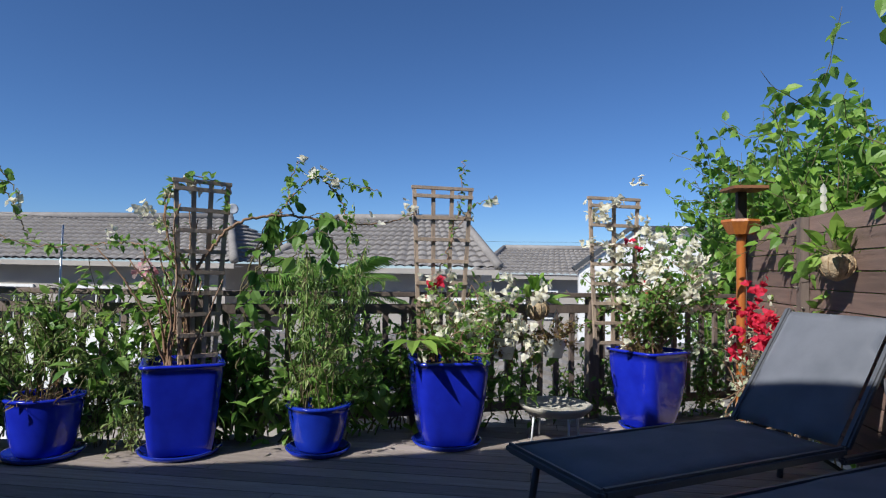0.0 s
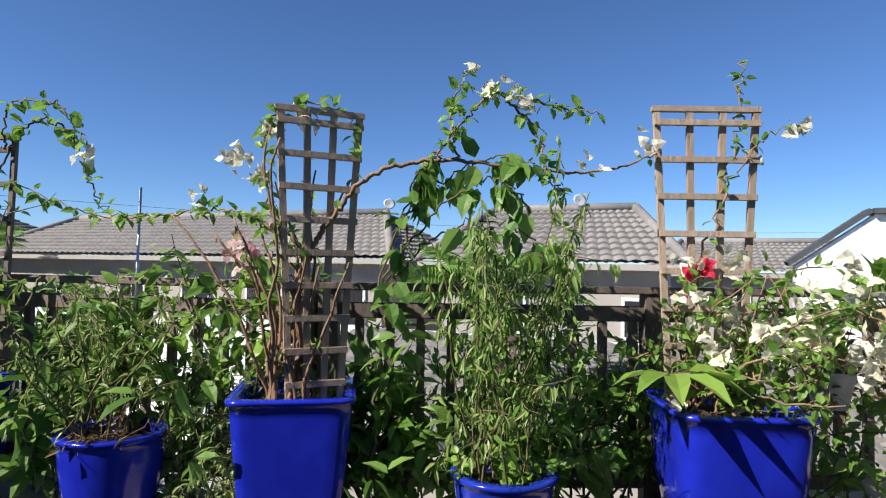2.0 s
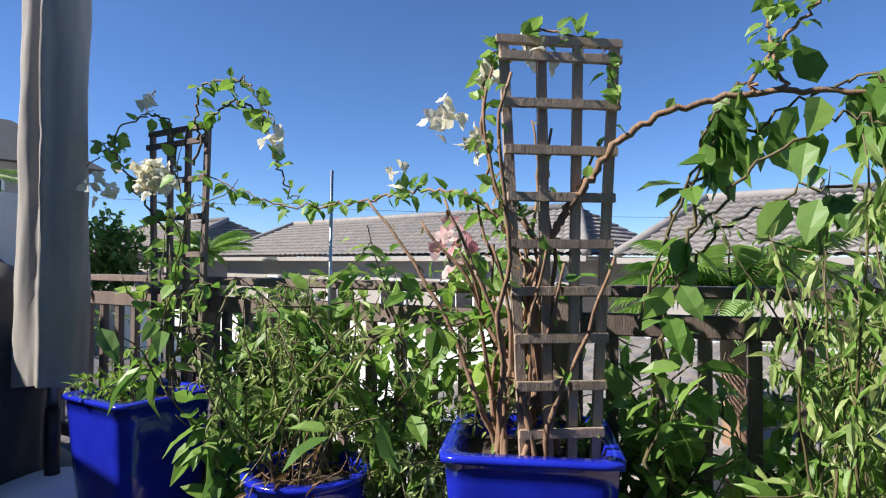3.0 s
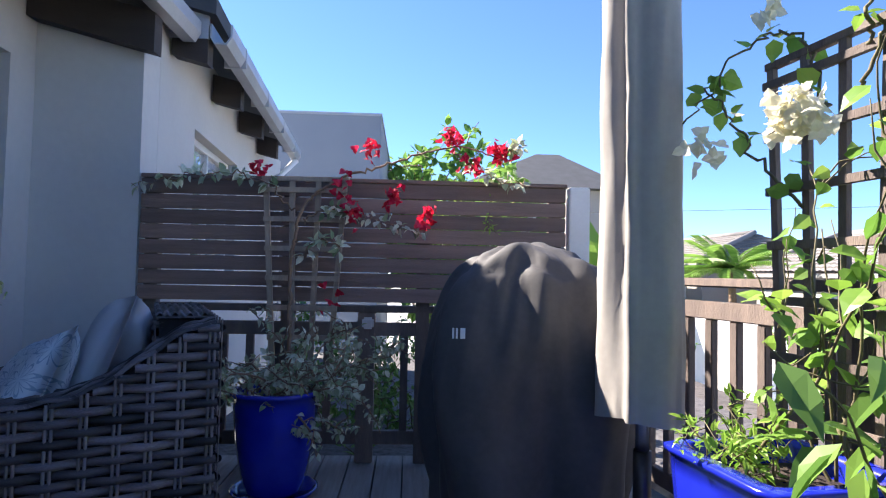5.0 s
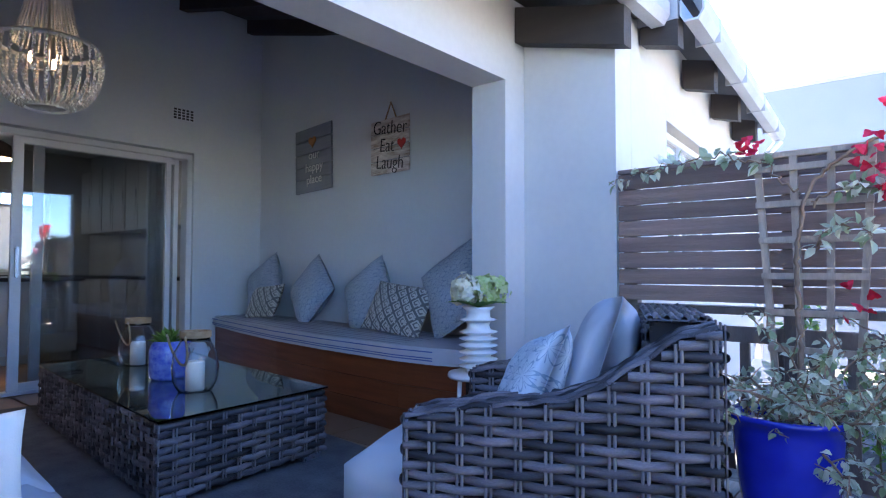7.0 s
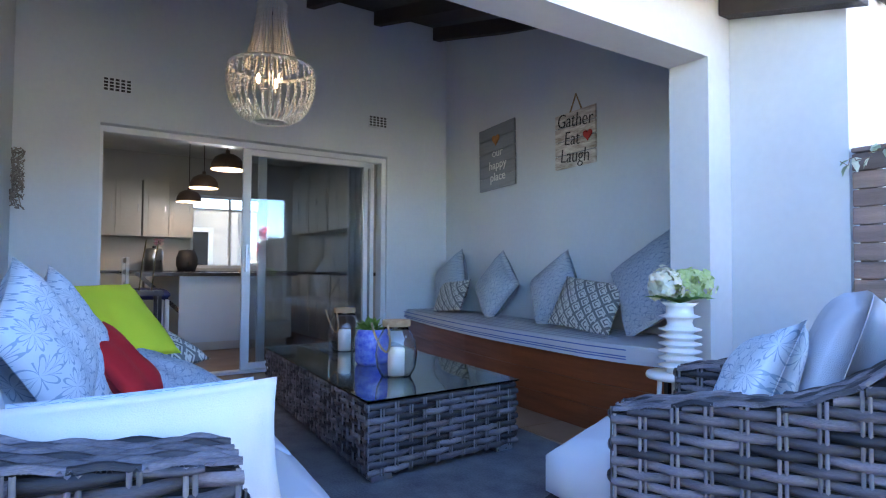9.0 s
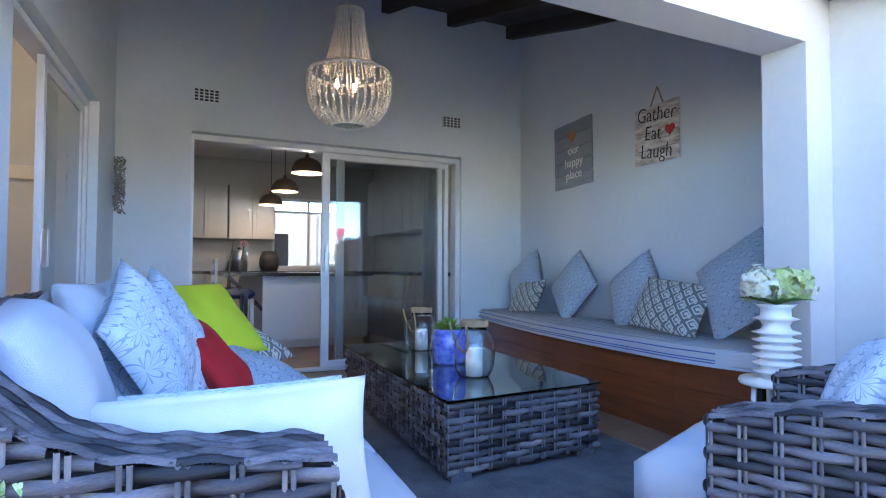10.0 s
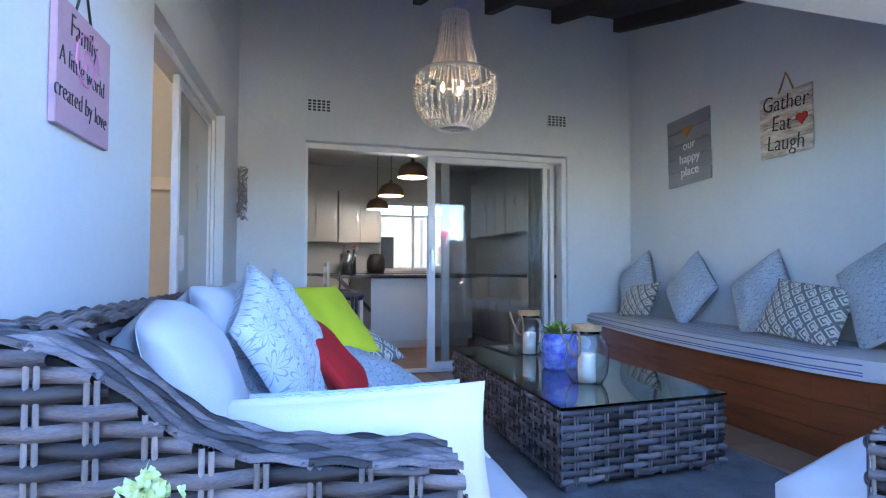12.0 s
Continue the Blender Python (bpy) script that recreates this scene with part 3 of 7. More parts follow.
def weave(parent, surf, length, top, row=0.0275, pitch=0.08, amp=0.01, name="weave", stake=0.004):
    """Flat strands running over and under pairs of stakes on surf(s, h), which gives a place and an outward normal."""
    verts, faces, sv, sf = [], [], [], []
    hmax = max(top(length * i / 20) for i in range(21))
    for r in range(int(hmax / row) + 1):
        z0, z1 = r * row + 0.0012, (r + 1) * row - 0.0012
        for k in range(-1, int(length / pitch) + 2):
            if (k + r) % 2:
                continue
            cols = []
            for q in range(9):
                s = (k - 1 + q / 4) * pitch
                if s < -1e-6 or s > length + 1e-6:
                    continue
                hi = min(z1, top(s))
                if hi - z0 < 0.012:
                    continue
                out = amp * math.cos(math.pi * (s / pitch - k)) + 0.0015 * math.sin(s * 37 + r)
                cols.append((s, hi, out))
            if len(cols) < 2:
                continue
            base = len(verts)
            for s, hi, out in cols:
                dz = hi - z0
                for f, o in ((0, -0.006), (0.2, 0.003), (0.5, 0.0055), (0.8, 0.003), (1, -0.006)):
                    p, nn = surf(s, z0 + f * dz)
                    verts.append(p + nn * (out + o))
            for c in range(len(cols) - 1):
                for f in range(4):
                    a = base + c * 5 + f
                    faces.append((a, a + 5, a + 6, a + 1))
    for k in range(int(length / pitch) + 1):
        for off in (-0.011, 0.003):
            s = k * pitch + off
            if s < 0 or s + 0.009 > length:
                continue
            base = len(sv)
            steps = max(2, int(top(s) / 0.06))
            for i in range(steps + 1):
                h = top(s) * i / steps
                for x, o in ((0, 0.0), (0.0045, 0.005), (0.009, 0.0)):
                    p, nn = surf(s + x, h)
                    sv.append(p + nn * (stake + o))
            for i in range(steps):
                for x in range(2):
                    a = base + i * 3 + x
                    sf.append((a, a + 1, a + 4, a + 3))
    raw(name, verts, faces, WICKER, parent, "grey-brown woven synthetic rattan", "stuff", True)
    raw("stake_weave", sv, sf, WICKER_PALE, parent, "paler upright rattan strands", "stuff", True)


def profile(pts):
    xs, zs = [p[0] for p in pts], [p[1] for p in pts]
    return lambda s: float(np.interp(s, xs, zs))


def slab_along(pts, y0, y1, drop=0.0):
    """An upright panel whose top follows pts (x, z), from y0 to y1."""
    bm = bmesh.new()
    rows = []
    for x, z in pts:
        rows.append([bm.verts.new((x, y, h)) for y in (y0, y1) for h in (0.04, z - drop)])
    for p, q in zip(rows, rows[1:]):
        for a, b in ((0, 1), (1, 3), (3, 2), (2, 0)):
            bm.faces.new((p[a], q[a], q[b], p[b]))
    bm.faces.new([rows[0][i] for i in (0, 1, 3, 2)])
    bm.faces.new([rows[-1][i] for i in (0, 1, 3, 2)])
    return bm


ARM = [(0, 0.575), (0.06, 0.592), (0.21, 0.62), (0.43, 0.645), (0.53, 0.685), (0.62, 0.75), (0.73, 0.825), (0.82, 0.85)]


SOFA_ARM = [(0, 0.63), (0.06, 0.642), (0.2, 0.65), (0.34, 0.668), (0.43, 0.703), (0.5, 0.76), (0.565, 0.812), (0.64, 0.85), (0.82, 0.868)]


def woven_seat(name, m, width, label, category, ARM=ARM):
    """A woven armchair or sofa: x runs to the back, y along its width."""
    c = thing(name, m, label, category)
    top = profile(ARM)
    for y0, sgn in ((0, -1), (width - 0.17, 1)):
        arm = part("arm", slab_along(ARM, y0 + 0.02, y0 + 0.15, 0.02), GAP_SHADE, c, "near-black filler standing for the shade inside the woven arm")
        yo = y0 if sgn < 0 else y0 + 0.17
        weave(arm, lambda s, h, yo=yo, sgn=sgn: (Vector((s, yo, h + 0.04)), Vector((0, sgn, 0))), 0.82, lambda s: top(s) - 0.05)
        yi = y0 + 0.155 if sgn < 0 else y0 + 0.015
        weave(arm, lambda s, h, yi=yi, sgn=sgn: (Vector((s, yi, h + 0.3)), Vector((0, -sgn, 0))), 0.68, lambda s: top(s) - 0.31, name="inner_weave")
        weave(arm, lambda s, h, y0=y0: (Vector((s, y0 + h, top(s) - 0.005)), Vector((top(s - 0.02) - top(s + 0.02), 0, 0.04)).normalized()), 0.82, lambda s: 0.17, 0.0212, 0.05, 0.0032, "top_weave", -0.006)
        weave(arm, lambda s, h, y0=y0: (Vector((0, y0 + s, h + 0.04)), Vector((-1, 0, 0))), 0.17, lambda s: 0.54, 0.042, 0.06, 0.009, "front_weave")
    back = part("backrest", one_box((0.66, 0.155, 0.04), (0.81, width - 0.155, 0.84)), GAP_SHADE, c, "near-black filler standing for the shade inside the woven back")
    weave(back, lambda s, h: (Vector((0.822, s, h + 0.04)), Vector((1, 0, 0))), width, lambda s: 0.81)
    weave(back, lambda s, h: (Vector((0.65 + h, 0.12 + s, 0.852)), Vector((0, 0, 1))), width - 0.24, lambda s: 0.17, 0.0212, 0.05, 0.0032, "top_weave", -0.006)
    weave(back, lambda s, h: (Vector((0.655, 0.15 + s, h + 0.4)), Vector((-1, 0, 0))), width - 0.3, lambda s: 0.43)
    base = part("seat_base", one_box((-0.3, 0.175, 0.05), (0.66, width - 0.175, 0.2)), GAP_SHADE, c, "near-black filler standing for the shade inside the seat base")
    weave(base, lambda s, h: (Vector((-0.302, 0.175 + s, h + 0.05)), Vector((-1, 0, 0))), width - 0.35, lambda s: 0.14)
    for x in (0.04, 0.72):
        for y in (0.03, width - 0.11):
            part("foot", one_box((x, y, 0), (x + 0.07, y + 0.07, 0.05), 0.005), STEEL, c)
    return c


chair = woven_seat("armchair", pose(-1.845, 2.14, 0, 0, 0, 23), 0.95, "grey woven rattan armchair with pale cushions on the deck's edge", "armchair")
part("seat_cushion", cushion(0.9, 0.6, 0.21, 0.05, pose(-0.27, 0.175, 0.2)), LINEN, chair, "pale blue-grey seat cushion", smooth=True)
sofa = woven_seat("sofa", SIDE, 2.45, "grey woven rattan sofa along the wall, heaped with cushions", "sofa", SOFA_ARM)
sofa.matrix_world = SIDE @ Matrix(((0, -1, 0, 4.38), (-1, 0, 0, 0.94), (0, 0, 1, 0), (0, 0, 0, 1)))
for k in range(3):
    part("seat_cushion", cushion(0.95, 0.69, 0.2, 0.05, pose(-0.3, 0.18 + 0.7 * k, 0.21)), LINEN, sofa, "pale blue-grey seat cushion", smooth=True)


def loose(name, w, h, t, material, m, label, pinch=0.09, full=2.6, corner=0.0, rest=None):
    """A cushion lying free; below the height rest it is squashed by what it stands on."""
    ob = pillow(name, w, h, t, material, None, m, 20, pinch, full, corner)
    if rest is not None:
        inv, mid = m.inverted(), m.translation
        for v in ob.data.vertices:
            p = m @ v.co
            low = rest + 0.16 - p.z
            if low > 0:
                k = 1 + 0.9 * min(low, 0.2)
                p.x, p.y = mid.x + (p.x - mid.x) * k, mid.y + (p.y - mid.y) * k
            if p.z < rest:
                p.z = rest + (p.z - rest) * 0.08
            v.co = inv @ p
    ob.matrix_world = m
    return tagged(ob, label, "cushion")


S = SIDE
for x, z, ry, rz in ((3.84, 0.63, 4, 9), (3.2, 0.66, -3, 0), (2.55, 0.66, 2, 0)):
    loose("back_cushion", 0.6, 0.5, 0.25, LINEN, S @ pose(x, 0.4, z, -70, ry, rz), "plump pale blue-grey back cushion on the woven sofa", 0.0, 3.2, 6)
loose("cushion", 0.47, 0.47, 0.2, STAR, S @ pose(3.32, 0.56, 0.69, -67, 0, -11) @ pose(0, 0, 0, 0, 0, 27), "pale blue cushion printed with dark star flowers")
loose("cushion", 0.46, 0.46, 0.17, STAR, S @ pose(3.0, 0.62, 0.675, -67, 0, -11) @ pose(0, 0, 0, 0, 0, 27), "pale blue cushion printed with dark star flowers")
loose("cushion", 0.46, 0.46, 0.13, STAR_BLUE, S @ pose(2.74, 0.9, 0.5, -24, 6, -20), "blue-grey star-printed cushion lying on the sofa")
loose("cushion", 0.42, 0.42, 0.12, RED, S @ pose(2.92, 0.77, 0.575, -50, 0, -14), "plain red cushion wedged on the sofa", 0.05)
loose("cushion", 0.48, 0.44, 0.13, LIME, S @ pose(2.52, 0.71, 0.72, -44, 0, -48), "lime green cushion propped on the sofa", 0.05)
loose("cushion", 0.5, 0.34, 0.13, KEY_CLOTH, S @ pose(2.42, 0.86, 0.585, -26, 0, -40), "cream cushion with a grey key pattern", 0.05)
UPRIGHT = Matrix(((0, 0, 1, 0), (1, 0, 0, 0), (0, 1, 0, 0), (0, 0, 0, 1)))
loose("cushion", 0.58, 0.3, 0.19, LINEN_WHITE, S @ pose(4.06, 0.785, 0.545, 0, -10, -3) @ UPRIGHT @ pose(0, 0, 0, 0, 0, 2.5), "plump white linen cushion standing against the sofa arm", 0.05, 2.8)
loose("cushion", 0.5, 0.32, 0.1, STAR, S @ pose(3.93, 0.8, 0.518, 0, -14, -3) @ UPRIGHT @ pose(0, 0, 0, 0, 0, 2.5), "star-printed cushion behind the white one", 0.03)
CH = pose(-1.845, 2.14, 0, 0, 0, 23)
loose("cushion", 0.46, 0.46, 0.17, STAR, CH @ pose(0.3, 0.3, 0.58, 90, 0, -72) @ pose(0, 0, 0, -24, 0, 10), "pale blue star-printed cushion in the armchair")
loose("back_cushion", 0.6, 0.52, 0.2, LINEN, CH @ pose(0.51, 0.47, 0.645, 90, 0, -90) @ pose(0, 0, 0, -18, 0, 0), "plump pale blue-grey back cushion in the armchair", 0.0, 3.2, 6)

# coffee table in woven rattan with a glass top
tb = thing("coffee_table", SIDE @ pose(0.93, 1.685, 0), "low woven rattan coffee table with a glass top", "coffee table")


def table_at(x, y):
    """Plan of the table, slightly out of square."""
    return 1.025 * x - 0.172 * y, 0.008 * x + 1.02 * y


def table_slab(x0, y0, x1, y1, z0, z1, bevel=0.0):
    return prism([table_at(*q) for q in ((x0, y0), (x1, y0), (x1, y1), (x0, y1))], z0, z1, bevel)


body = part("body", table_slab(0.02, 0.02, 1.97, 0.87, 0.045, 0.355), GAP_SHADE, tb, "near-black filler standing for the shade inside the woven table")
weave(body, lambda s, h: (Vector((*table_at(1.978, s), h + 0.04)), Vector((0.986, 0.166, 0))), 0.89, lambda s: 0.315, 0.032, 0.075, 0.009)
weave(body, lambda s, h: (Vector((*table_at(s, 0.012), h + 0.04)), Vector((0, -1, 0))), 1.98, lambda s: 0.315, 0.032, 0.075, 0.009)
weave(body, lambda s, h: (Vector((*table_at(s, 0.878), h + 0.04)), Vector((0, 1, 0))), 1.98, lambda s: 0.315, 0.032, 0.075, 0.009)
part("glass_top", table_slab(0, 0, 1.99, 0.89, 0.364, 0.374, 0.002), TABLE_GLASS, tb, "clear greenish glass top")
for x, y in ((0.03, 0.03), (1.85, 0.03), (0.03, 0.75), (1.85, 0.75)):
    part("foot", table_slab(x, y, x + 0.12, y + 0.11, 0.012, 0.046, 0.004), STEEL, tb)
tagged(new("rug", mesh_of("rug", one_box((0.35, 1.1, 0.001), (3.55, 2.85, 0.012), 0.004), RUG)), "mottled grey rug under the coffee table", "rug").matrix_world = SIDE

TABLE = 0.374


def lantern(x, y, s):
    g = thing("lantern", pose(x, y, TABLE), "round glass candle jar with cork rim and rope handle", "lantern", "glass lanterns")
    prof = [(0.05, 0.0), (0.075, 0.004), (0.098, 0.05), (0.105, 0.11), (0.095, 0.18), (0.07, 0.225), (0.062, 0.25)]
    part("jar", lathe([(r * s, z * s) for r, z in prof] + [((r - 0.004) * s, (z + 0.003) * s) for r, z in reversed(prof)], 28), CLEAR, g, "clear rounded glass", smooth=True).visible_shadow = False
    part("rim", lathe([(0.07 * s, 0.25 * s), (0.07 * s, 0.28 * s), (0.06 * s, 0.28 * s), (0.06 * s, 0.25 * s), (0.07 * s, 0.25 * s)], 24), CORK, g, "cork and wire collar", smooth=True)
    part("candle", lathe([(0.0, 0.008), (0.042 * s, 0.008), (0.042 * s, 0.135 * s), (0.036 * s, 0.14 * s), (0.0, 0.13 * s)], 20), CANDLE, g, "thick cream candle", smooth=True)
    pts = [(math.cos(a) * 0.085 * s, 0.09 * s * math.sin(a) * 0.4 - 0.095 * s, 0.265 * s - 0.14 * s * abs(math.sin(a))) for a in [math.pi * i / 14 for i in range(15)]]
    rod("handle", pts, 0.006, ROPE, g, "twisted rope handle", 6)
    return g


lantern(-3.566, 2.437, 1.08)
lantern(-4.62, 2.613, 1.08)
jar = thing("plant_jar", pose(-4.03, 2.527, TABLE), "blue and white patterned ceramic jar with a small succulent", "plant pot")
JAR = mat("blue_white_jar", (0.015, 0.035, 0.5), 0.2, (0.3, 0.38, 0.75), 26, 0.05, fine=60, coat=0.4)
part("jar", lathe([(0, 0), (0.09, 0), (0.102, 0.02), (0.104, 0.16), (0.09, 0.195), (0.078, 0.21), (0.062, 0.21), (0.062, 0.195), (0, 0.195)], 24), JAR, jar, smooth=True)


# leaves: a folded blade of eight corners
LEAF_V = ((0, 0, 0), (-0.34, 0.24, 0.07), (0.34, 0.24, 0.07), (0, 0.32, 0), (-0.3, 0.6, 0.05), (0.3, 0.6, 0.05), (0, 0.66, -0.03), (0, 1, -0.14))
LEAF_F = ((0, 3, 1), (0, 2, 3), (1, 3, 6, 4), (3, 2, 5, 6), (4, 6, 7), (6, 5, 7))


def leaf_data(spots, aspect=0.8):
    """spots: (place, direction, up, size)."""
    verts, faces = [], []
    for p, d, up, s in spots:
        d = d.normalized()
        x = d.cross(up)
        x = x.normalized() if x.length > 1e-4 else d.orthogonal().normalized()
        n = x.cross(d)
        b = len(verts)
        for a, c, e in LEAF_V:
            verts.append(p + (x * (a * aspect) + d * c + n * e) * s)
        faces += [tuple(b + i for i in f) for f in LEAF_F]
    return verts, faces


def rvec(r, k=1.0):
    return Vector((r.gauss(0, k), r.gauss(0, k), r.gauss(0, k)))


def leaves_part(name, spots, material, parent, label="", aspect=0.8, kind=""):
    v, f = leaf_data(spots, aspect)
    return raw(name, v, f, material, parent, label, kind)


rng = random.Random(5)
spots = []
for i in range(60):
    a, q = rng.uniform(0, 6.28), rng.uniform(0, 1)
    d = Vector((math.cos(a) * q, math.sin(a) * q, 0.9 - 0.5 * q))
    spots.append((Vector((math.cos(a) * 0.04 * q, math.sin(a) * 0.04 * q, 0.195)), d, Vector((0, 0, 1)) + rvec(rng, 0.2), rng.uniform(0.06, 0.1)))
leaves_part("succulent", spots, LEAF, jar, "small green succulent leaves", 0.6)


# built-in bench: timber box and striped mattress, deeper towards the pillar
bench = thing("bench", Matrix.Identity(4), "built-in dark timber bench along the wall", "bench")
FRONT = [(-2.95, 3.55), (-3.24, 3.53), (-4.01, 3.585), (-4.7, 3.676), (-5.4, 3.82), (-6.19, 4.0)]
back = [(-6.19, 4.525), (-2.715, 4.18), (-2.715, 3.59)]
part("core", prism([(-2.9, 3.63)] + [(x, y + 0.06) for x, y in FRONT[1:]] + back, 0.0, 0.42), GAP_SHADE, bench, "near-black filler standing for the shade inside the bench")
for k in range(3):
    outline = [(x, y + 0.035) for x, y in FRONT] + [(x, y + 0.056) for x, y in reversed(FRONT)]
    part("front_board", prism(outline, 0.002 + 0.143 * k, 0.142 + 0.143 * k), BENCH_WOOD, bench, "reddish-brown varnished timber board")
    part("end_board", prism([(-2.948, 3.583), (-2.715, 3.598), (-2.715, 3.62), (-2.948, 3.605)], 0.002 + 0.143 * k, 0.142 + 0.143 * k), BENCH_WOOD, bench)
matt = thing("mattress", Matrix.Identity(4), "pale striped bench mattress with blue edging", "mattress")
STRIPE = mat("mattress_cloth", (0.5, 0.54, 0.6), 0.9, (0.44, 0.48, 0.54), 6, 0.3, fine=250)
STRIPE_BLUE = mat("blue_stripe", (0.1, 0.17, 0.42), 0.9)
STRIPE_GREY = mat("grey_stripe", (0.3, 0.34, 0.42), 0.9)
part("cover", prism(FRONT + back, 0.432, 0.53, 0.02), STRIPE, matt)


def strip(name, line, w, up, material, parent):
    v, f = [], []
    for x, y, z in line:
        v += [(x, y, z), (x + up[0] * w, y + up[1] * w, z + up[2] * w)]
    for i in range(len(line) - 1):
        a = 2 * i
        f.append((a, a + 2, a + 3, a + 1))
    return raw(name, v, f, material, parent)


for z in (0.452, 0.466, 0.503):
    strip("edge_stripe", [(x, y - 0.003, z) for x, y in FRONT[:]], 0.007, (0, 0, 1), STRIPE_BLUE, matt)
for k in range(9):
    off = 0.04 + k * 0.07
    line = [(x, y + off, 0.5325) for x, y in FRONT[1:] if y + off < 3.9 - 0.098 * (x + 6.215) + 0.58]
    if len(line) > 1:
        strip("stripe", line, 0.012 if k % 2 else 0.022, (0, 1, 0), STRIPE_GREY, matt)

for u, s, z, rot, lab in ((0.43, 0.5, 0.83, 34, "blue-grey star-printed cushion leaning in the wall's corner"), (1.28, 0.49, 0.8, 50, "blue-grey star-printed cushion standing on a corner"), (2.1, 0.48, 0.79, 36, "blue-grey star-printed cushion leaning on the wall"), (3.06, 0.54, 0.86, 34, "blue-grey star-printed cushion against the pillar")):
    loose("cushion", s, s, 0.23, STAR_BLUE, NORTH @ pose(u, -0.17, z, 74, 0, 0) @ pose(0, 0, 0, 0, 0, rot), lab, 0.05, rest=0.535)
loose("cushion", 0.48, 0.33, 0.14, KEY_CLOTH, NORTH @ pose(0.68, -0.3, 0.69, 64, -5, 4), "cream cushion with a grey key pattern on the bench", 0.05)
loose("cushion", 0.58, 0.38, 0.15, KEY_CLOTH, NORTH @ pose(2.62, -0.31, 0.71, 64, 5, 4), "cream cushion with a grey key pattern on the bench", 0.05)

# side table and vase
st = thing("side_table", pose(-2.475, 3.35, 0), "small white round side table beside the bench", "side table")
part("tabletop", lathe([(0, 0.445), (0.15, 0.445), (0.155, 0.455), (0.15, 0.47), (0, 0.47)], 28), WHITE_PAINT, st, smooth=True)
for a in (0.3, 2.4, 4.5):
    rod("leg", [(0.12 * math.cos(a), 0.12 * math.sin(a), 0.445), (0.15 * math.cos(a), 0.15 * math.sin(a), 0)], 0.011, WHITE_PAINT, st)
vase = thing("vase", pose(-2.475, 3.35, 0.47), "white ribbed ceramic vase holding hydrangeas", "vase")
prof = [(0, 0), (0.06, 0)]
for i in range(6):
    z = 0.02 + i * 0.034
    prof += [(0.062, z), (0.095, z + 0.012), (0.098, z + 0.016), (0.062, z + 0.026)]
prof += [(0.055, 0.235), (0.062, 0.255), (0.094, 0.265), (0.062, 0.275), (0.06, 0.31), (0.085, 0.33), (0.075, 0.33), (0.05, 0.3), (0, 0.29)]
part("body", lathe(prof, 30), CERAMIC, vase, smooth=True)


def hydrangea(c, r, material, label, seed):
    g, sp = random.Random(seed), []
    for i in range(75):
        n = rvec(g).normalized()
        if n.z < -0.6:
            continue
        lump = 1 + 0.22 * noise.noise(n * 2.2 + Vector((seed * 5.0, 0, 0)))
        p = Vector(c) + n * r * lump * g.uniform(0.82, 1.08)
        t = n.orthogonal()
        a = g.uniform(0, 6.28)
        t.rotate(Matrix.Rotation(a, 3, n))
        for k in range(4):
            t2 = t.copy()
            t2.rotate(Matrix.Rotation(k * math.pi / 2, 3, n))
            sp.append((p, t2 + n * g.uniform(-0.1, 0.5), n + rvec(g, 0.3), g.uniform(0.022, 0.032)))
    leaves_part("flower_head", sp, material, vase, label, 1.3)


hydrangea((-0.02, -0.075, 0.415), 0.075, PETAL_WHITE, "white hydrangea head", 1)
hydrangea((-0.08, -0.02, 0.385), 0.06, PETAL_WHITE, "white hydrangea head", 4)
hydrangea((0.05, 0.06, 0.405), 0.08, PETAL_GREEN, "pale green hydrangea head", 2)
hydrangea((0.02, 0.0, 0.435), 0.05, PETAL_GREEN, "pale green hydrangea head", 3)
leaves_part("leaf", [(Vector((0, 0, 0.325)), Vector((math.cos(a), math.sin(a), 0.3)), Vector((0, 0, 1)), 0.17) for a in (0.2, 1.7, 2.6, 3.9, 5.2)], LEAF_DARK, vase)

# chandelier of wooden beads
cl = thing("chandelier", pose(-4.8, 2.127, 1.905) @ Matrix.Diagonal((0.87, 0.87, 1, 1)), "white wooden bead chandelier hanging above the coffee table", "chandelier")
SPH = []
for i in range(3):
    for j in range(6):
        a, b = math.pi * (i + 0.5) / 3 - math.pi / 2, math.pi * 2 * j / 6
        SPH.append(Vector((math.cos(a) * math.cos(b), math.cos(a) * math.sin(b), math.sin(a))))
SPF = [(i * 6 + j, i * 6 + (j + 1) % 6, i * 6 + 6 + (j + 1) % 6, i * 6 + 6 + j) for i in range(2) for j in range(6)] + [tuple(range(5, -1, -1)), tuple(range(12, 18))]


def beads(name, path, r, count, off, label):
    """One string of beads, repeated round the axis as parts on one mesh."""
    v, f = [], []
    for p in path:
        b = len(v)
        v += [p + q * r for q in SPH]
        f += [tuple(b + i for i in q) for q in SPF]
    first = raw(name, v, f, BEADS, cl, label, "stuff", True)
    for k in range(count):
        o = first if k == 0 else tagged(new(name, first.data), label, kind="stuff")
        o.parent = cl
        o.matrix_basis = pose(0, 0, 0, 0, 0, 360 * (k + off) / count)


def spaced(fn, step):
    pts, last = [], None
    for i in range(241):
        p = fn(i / 240)
        if last is None or (p - last).length >= step:
            pts.append(p)
            last = p
    return pts


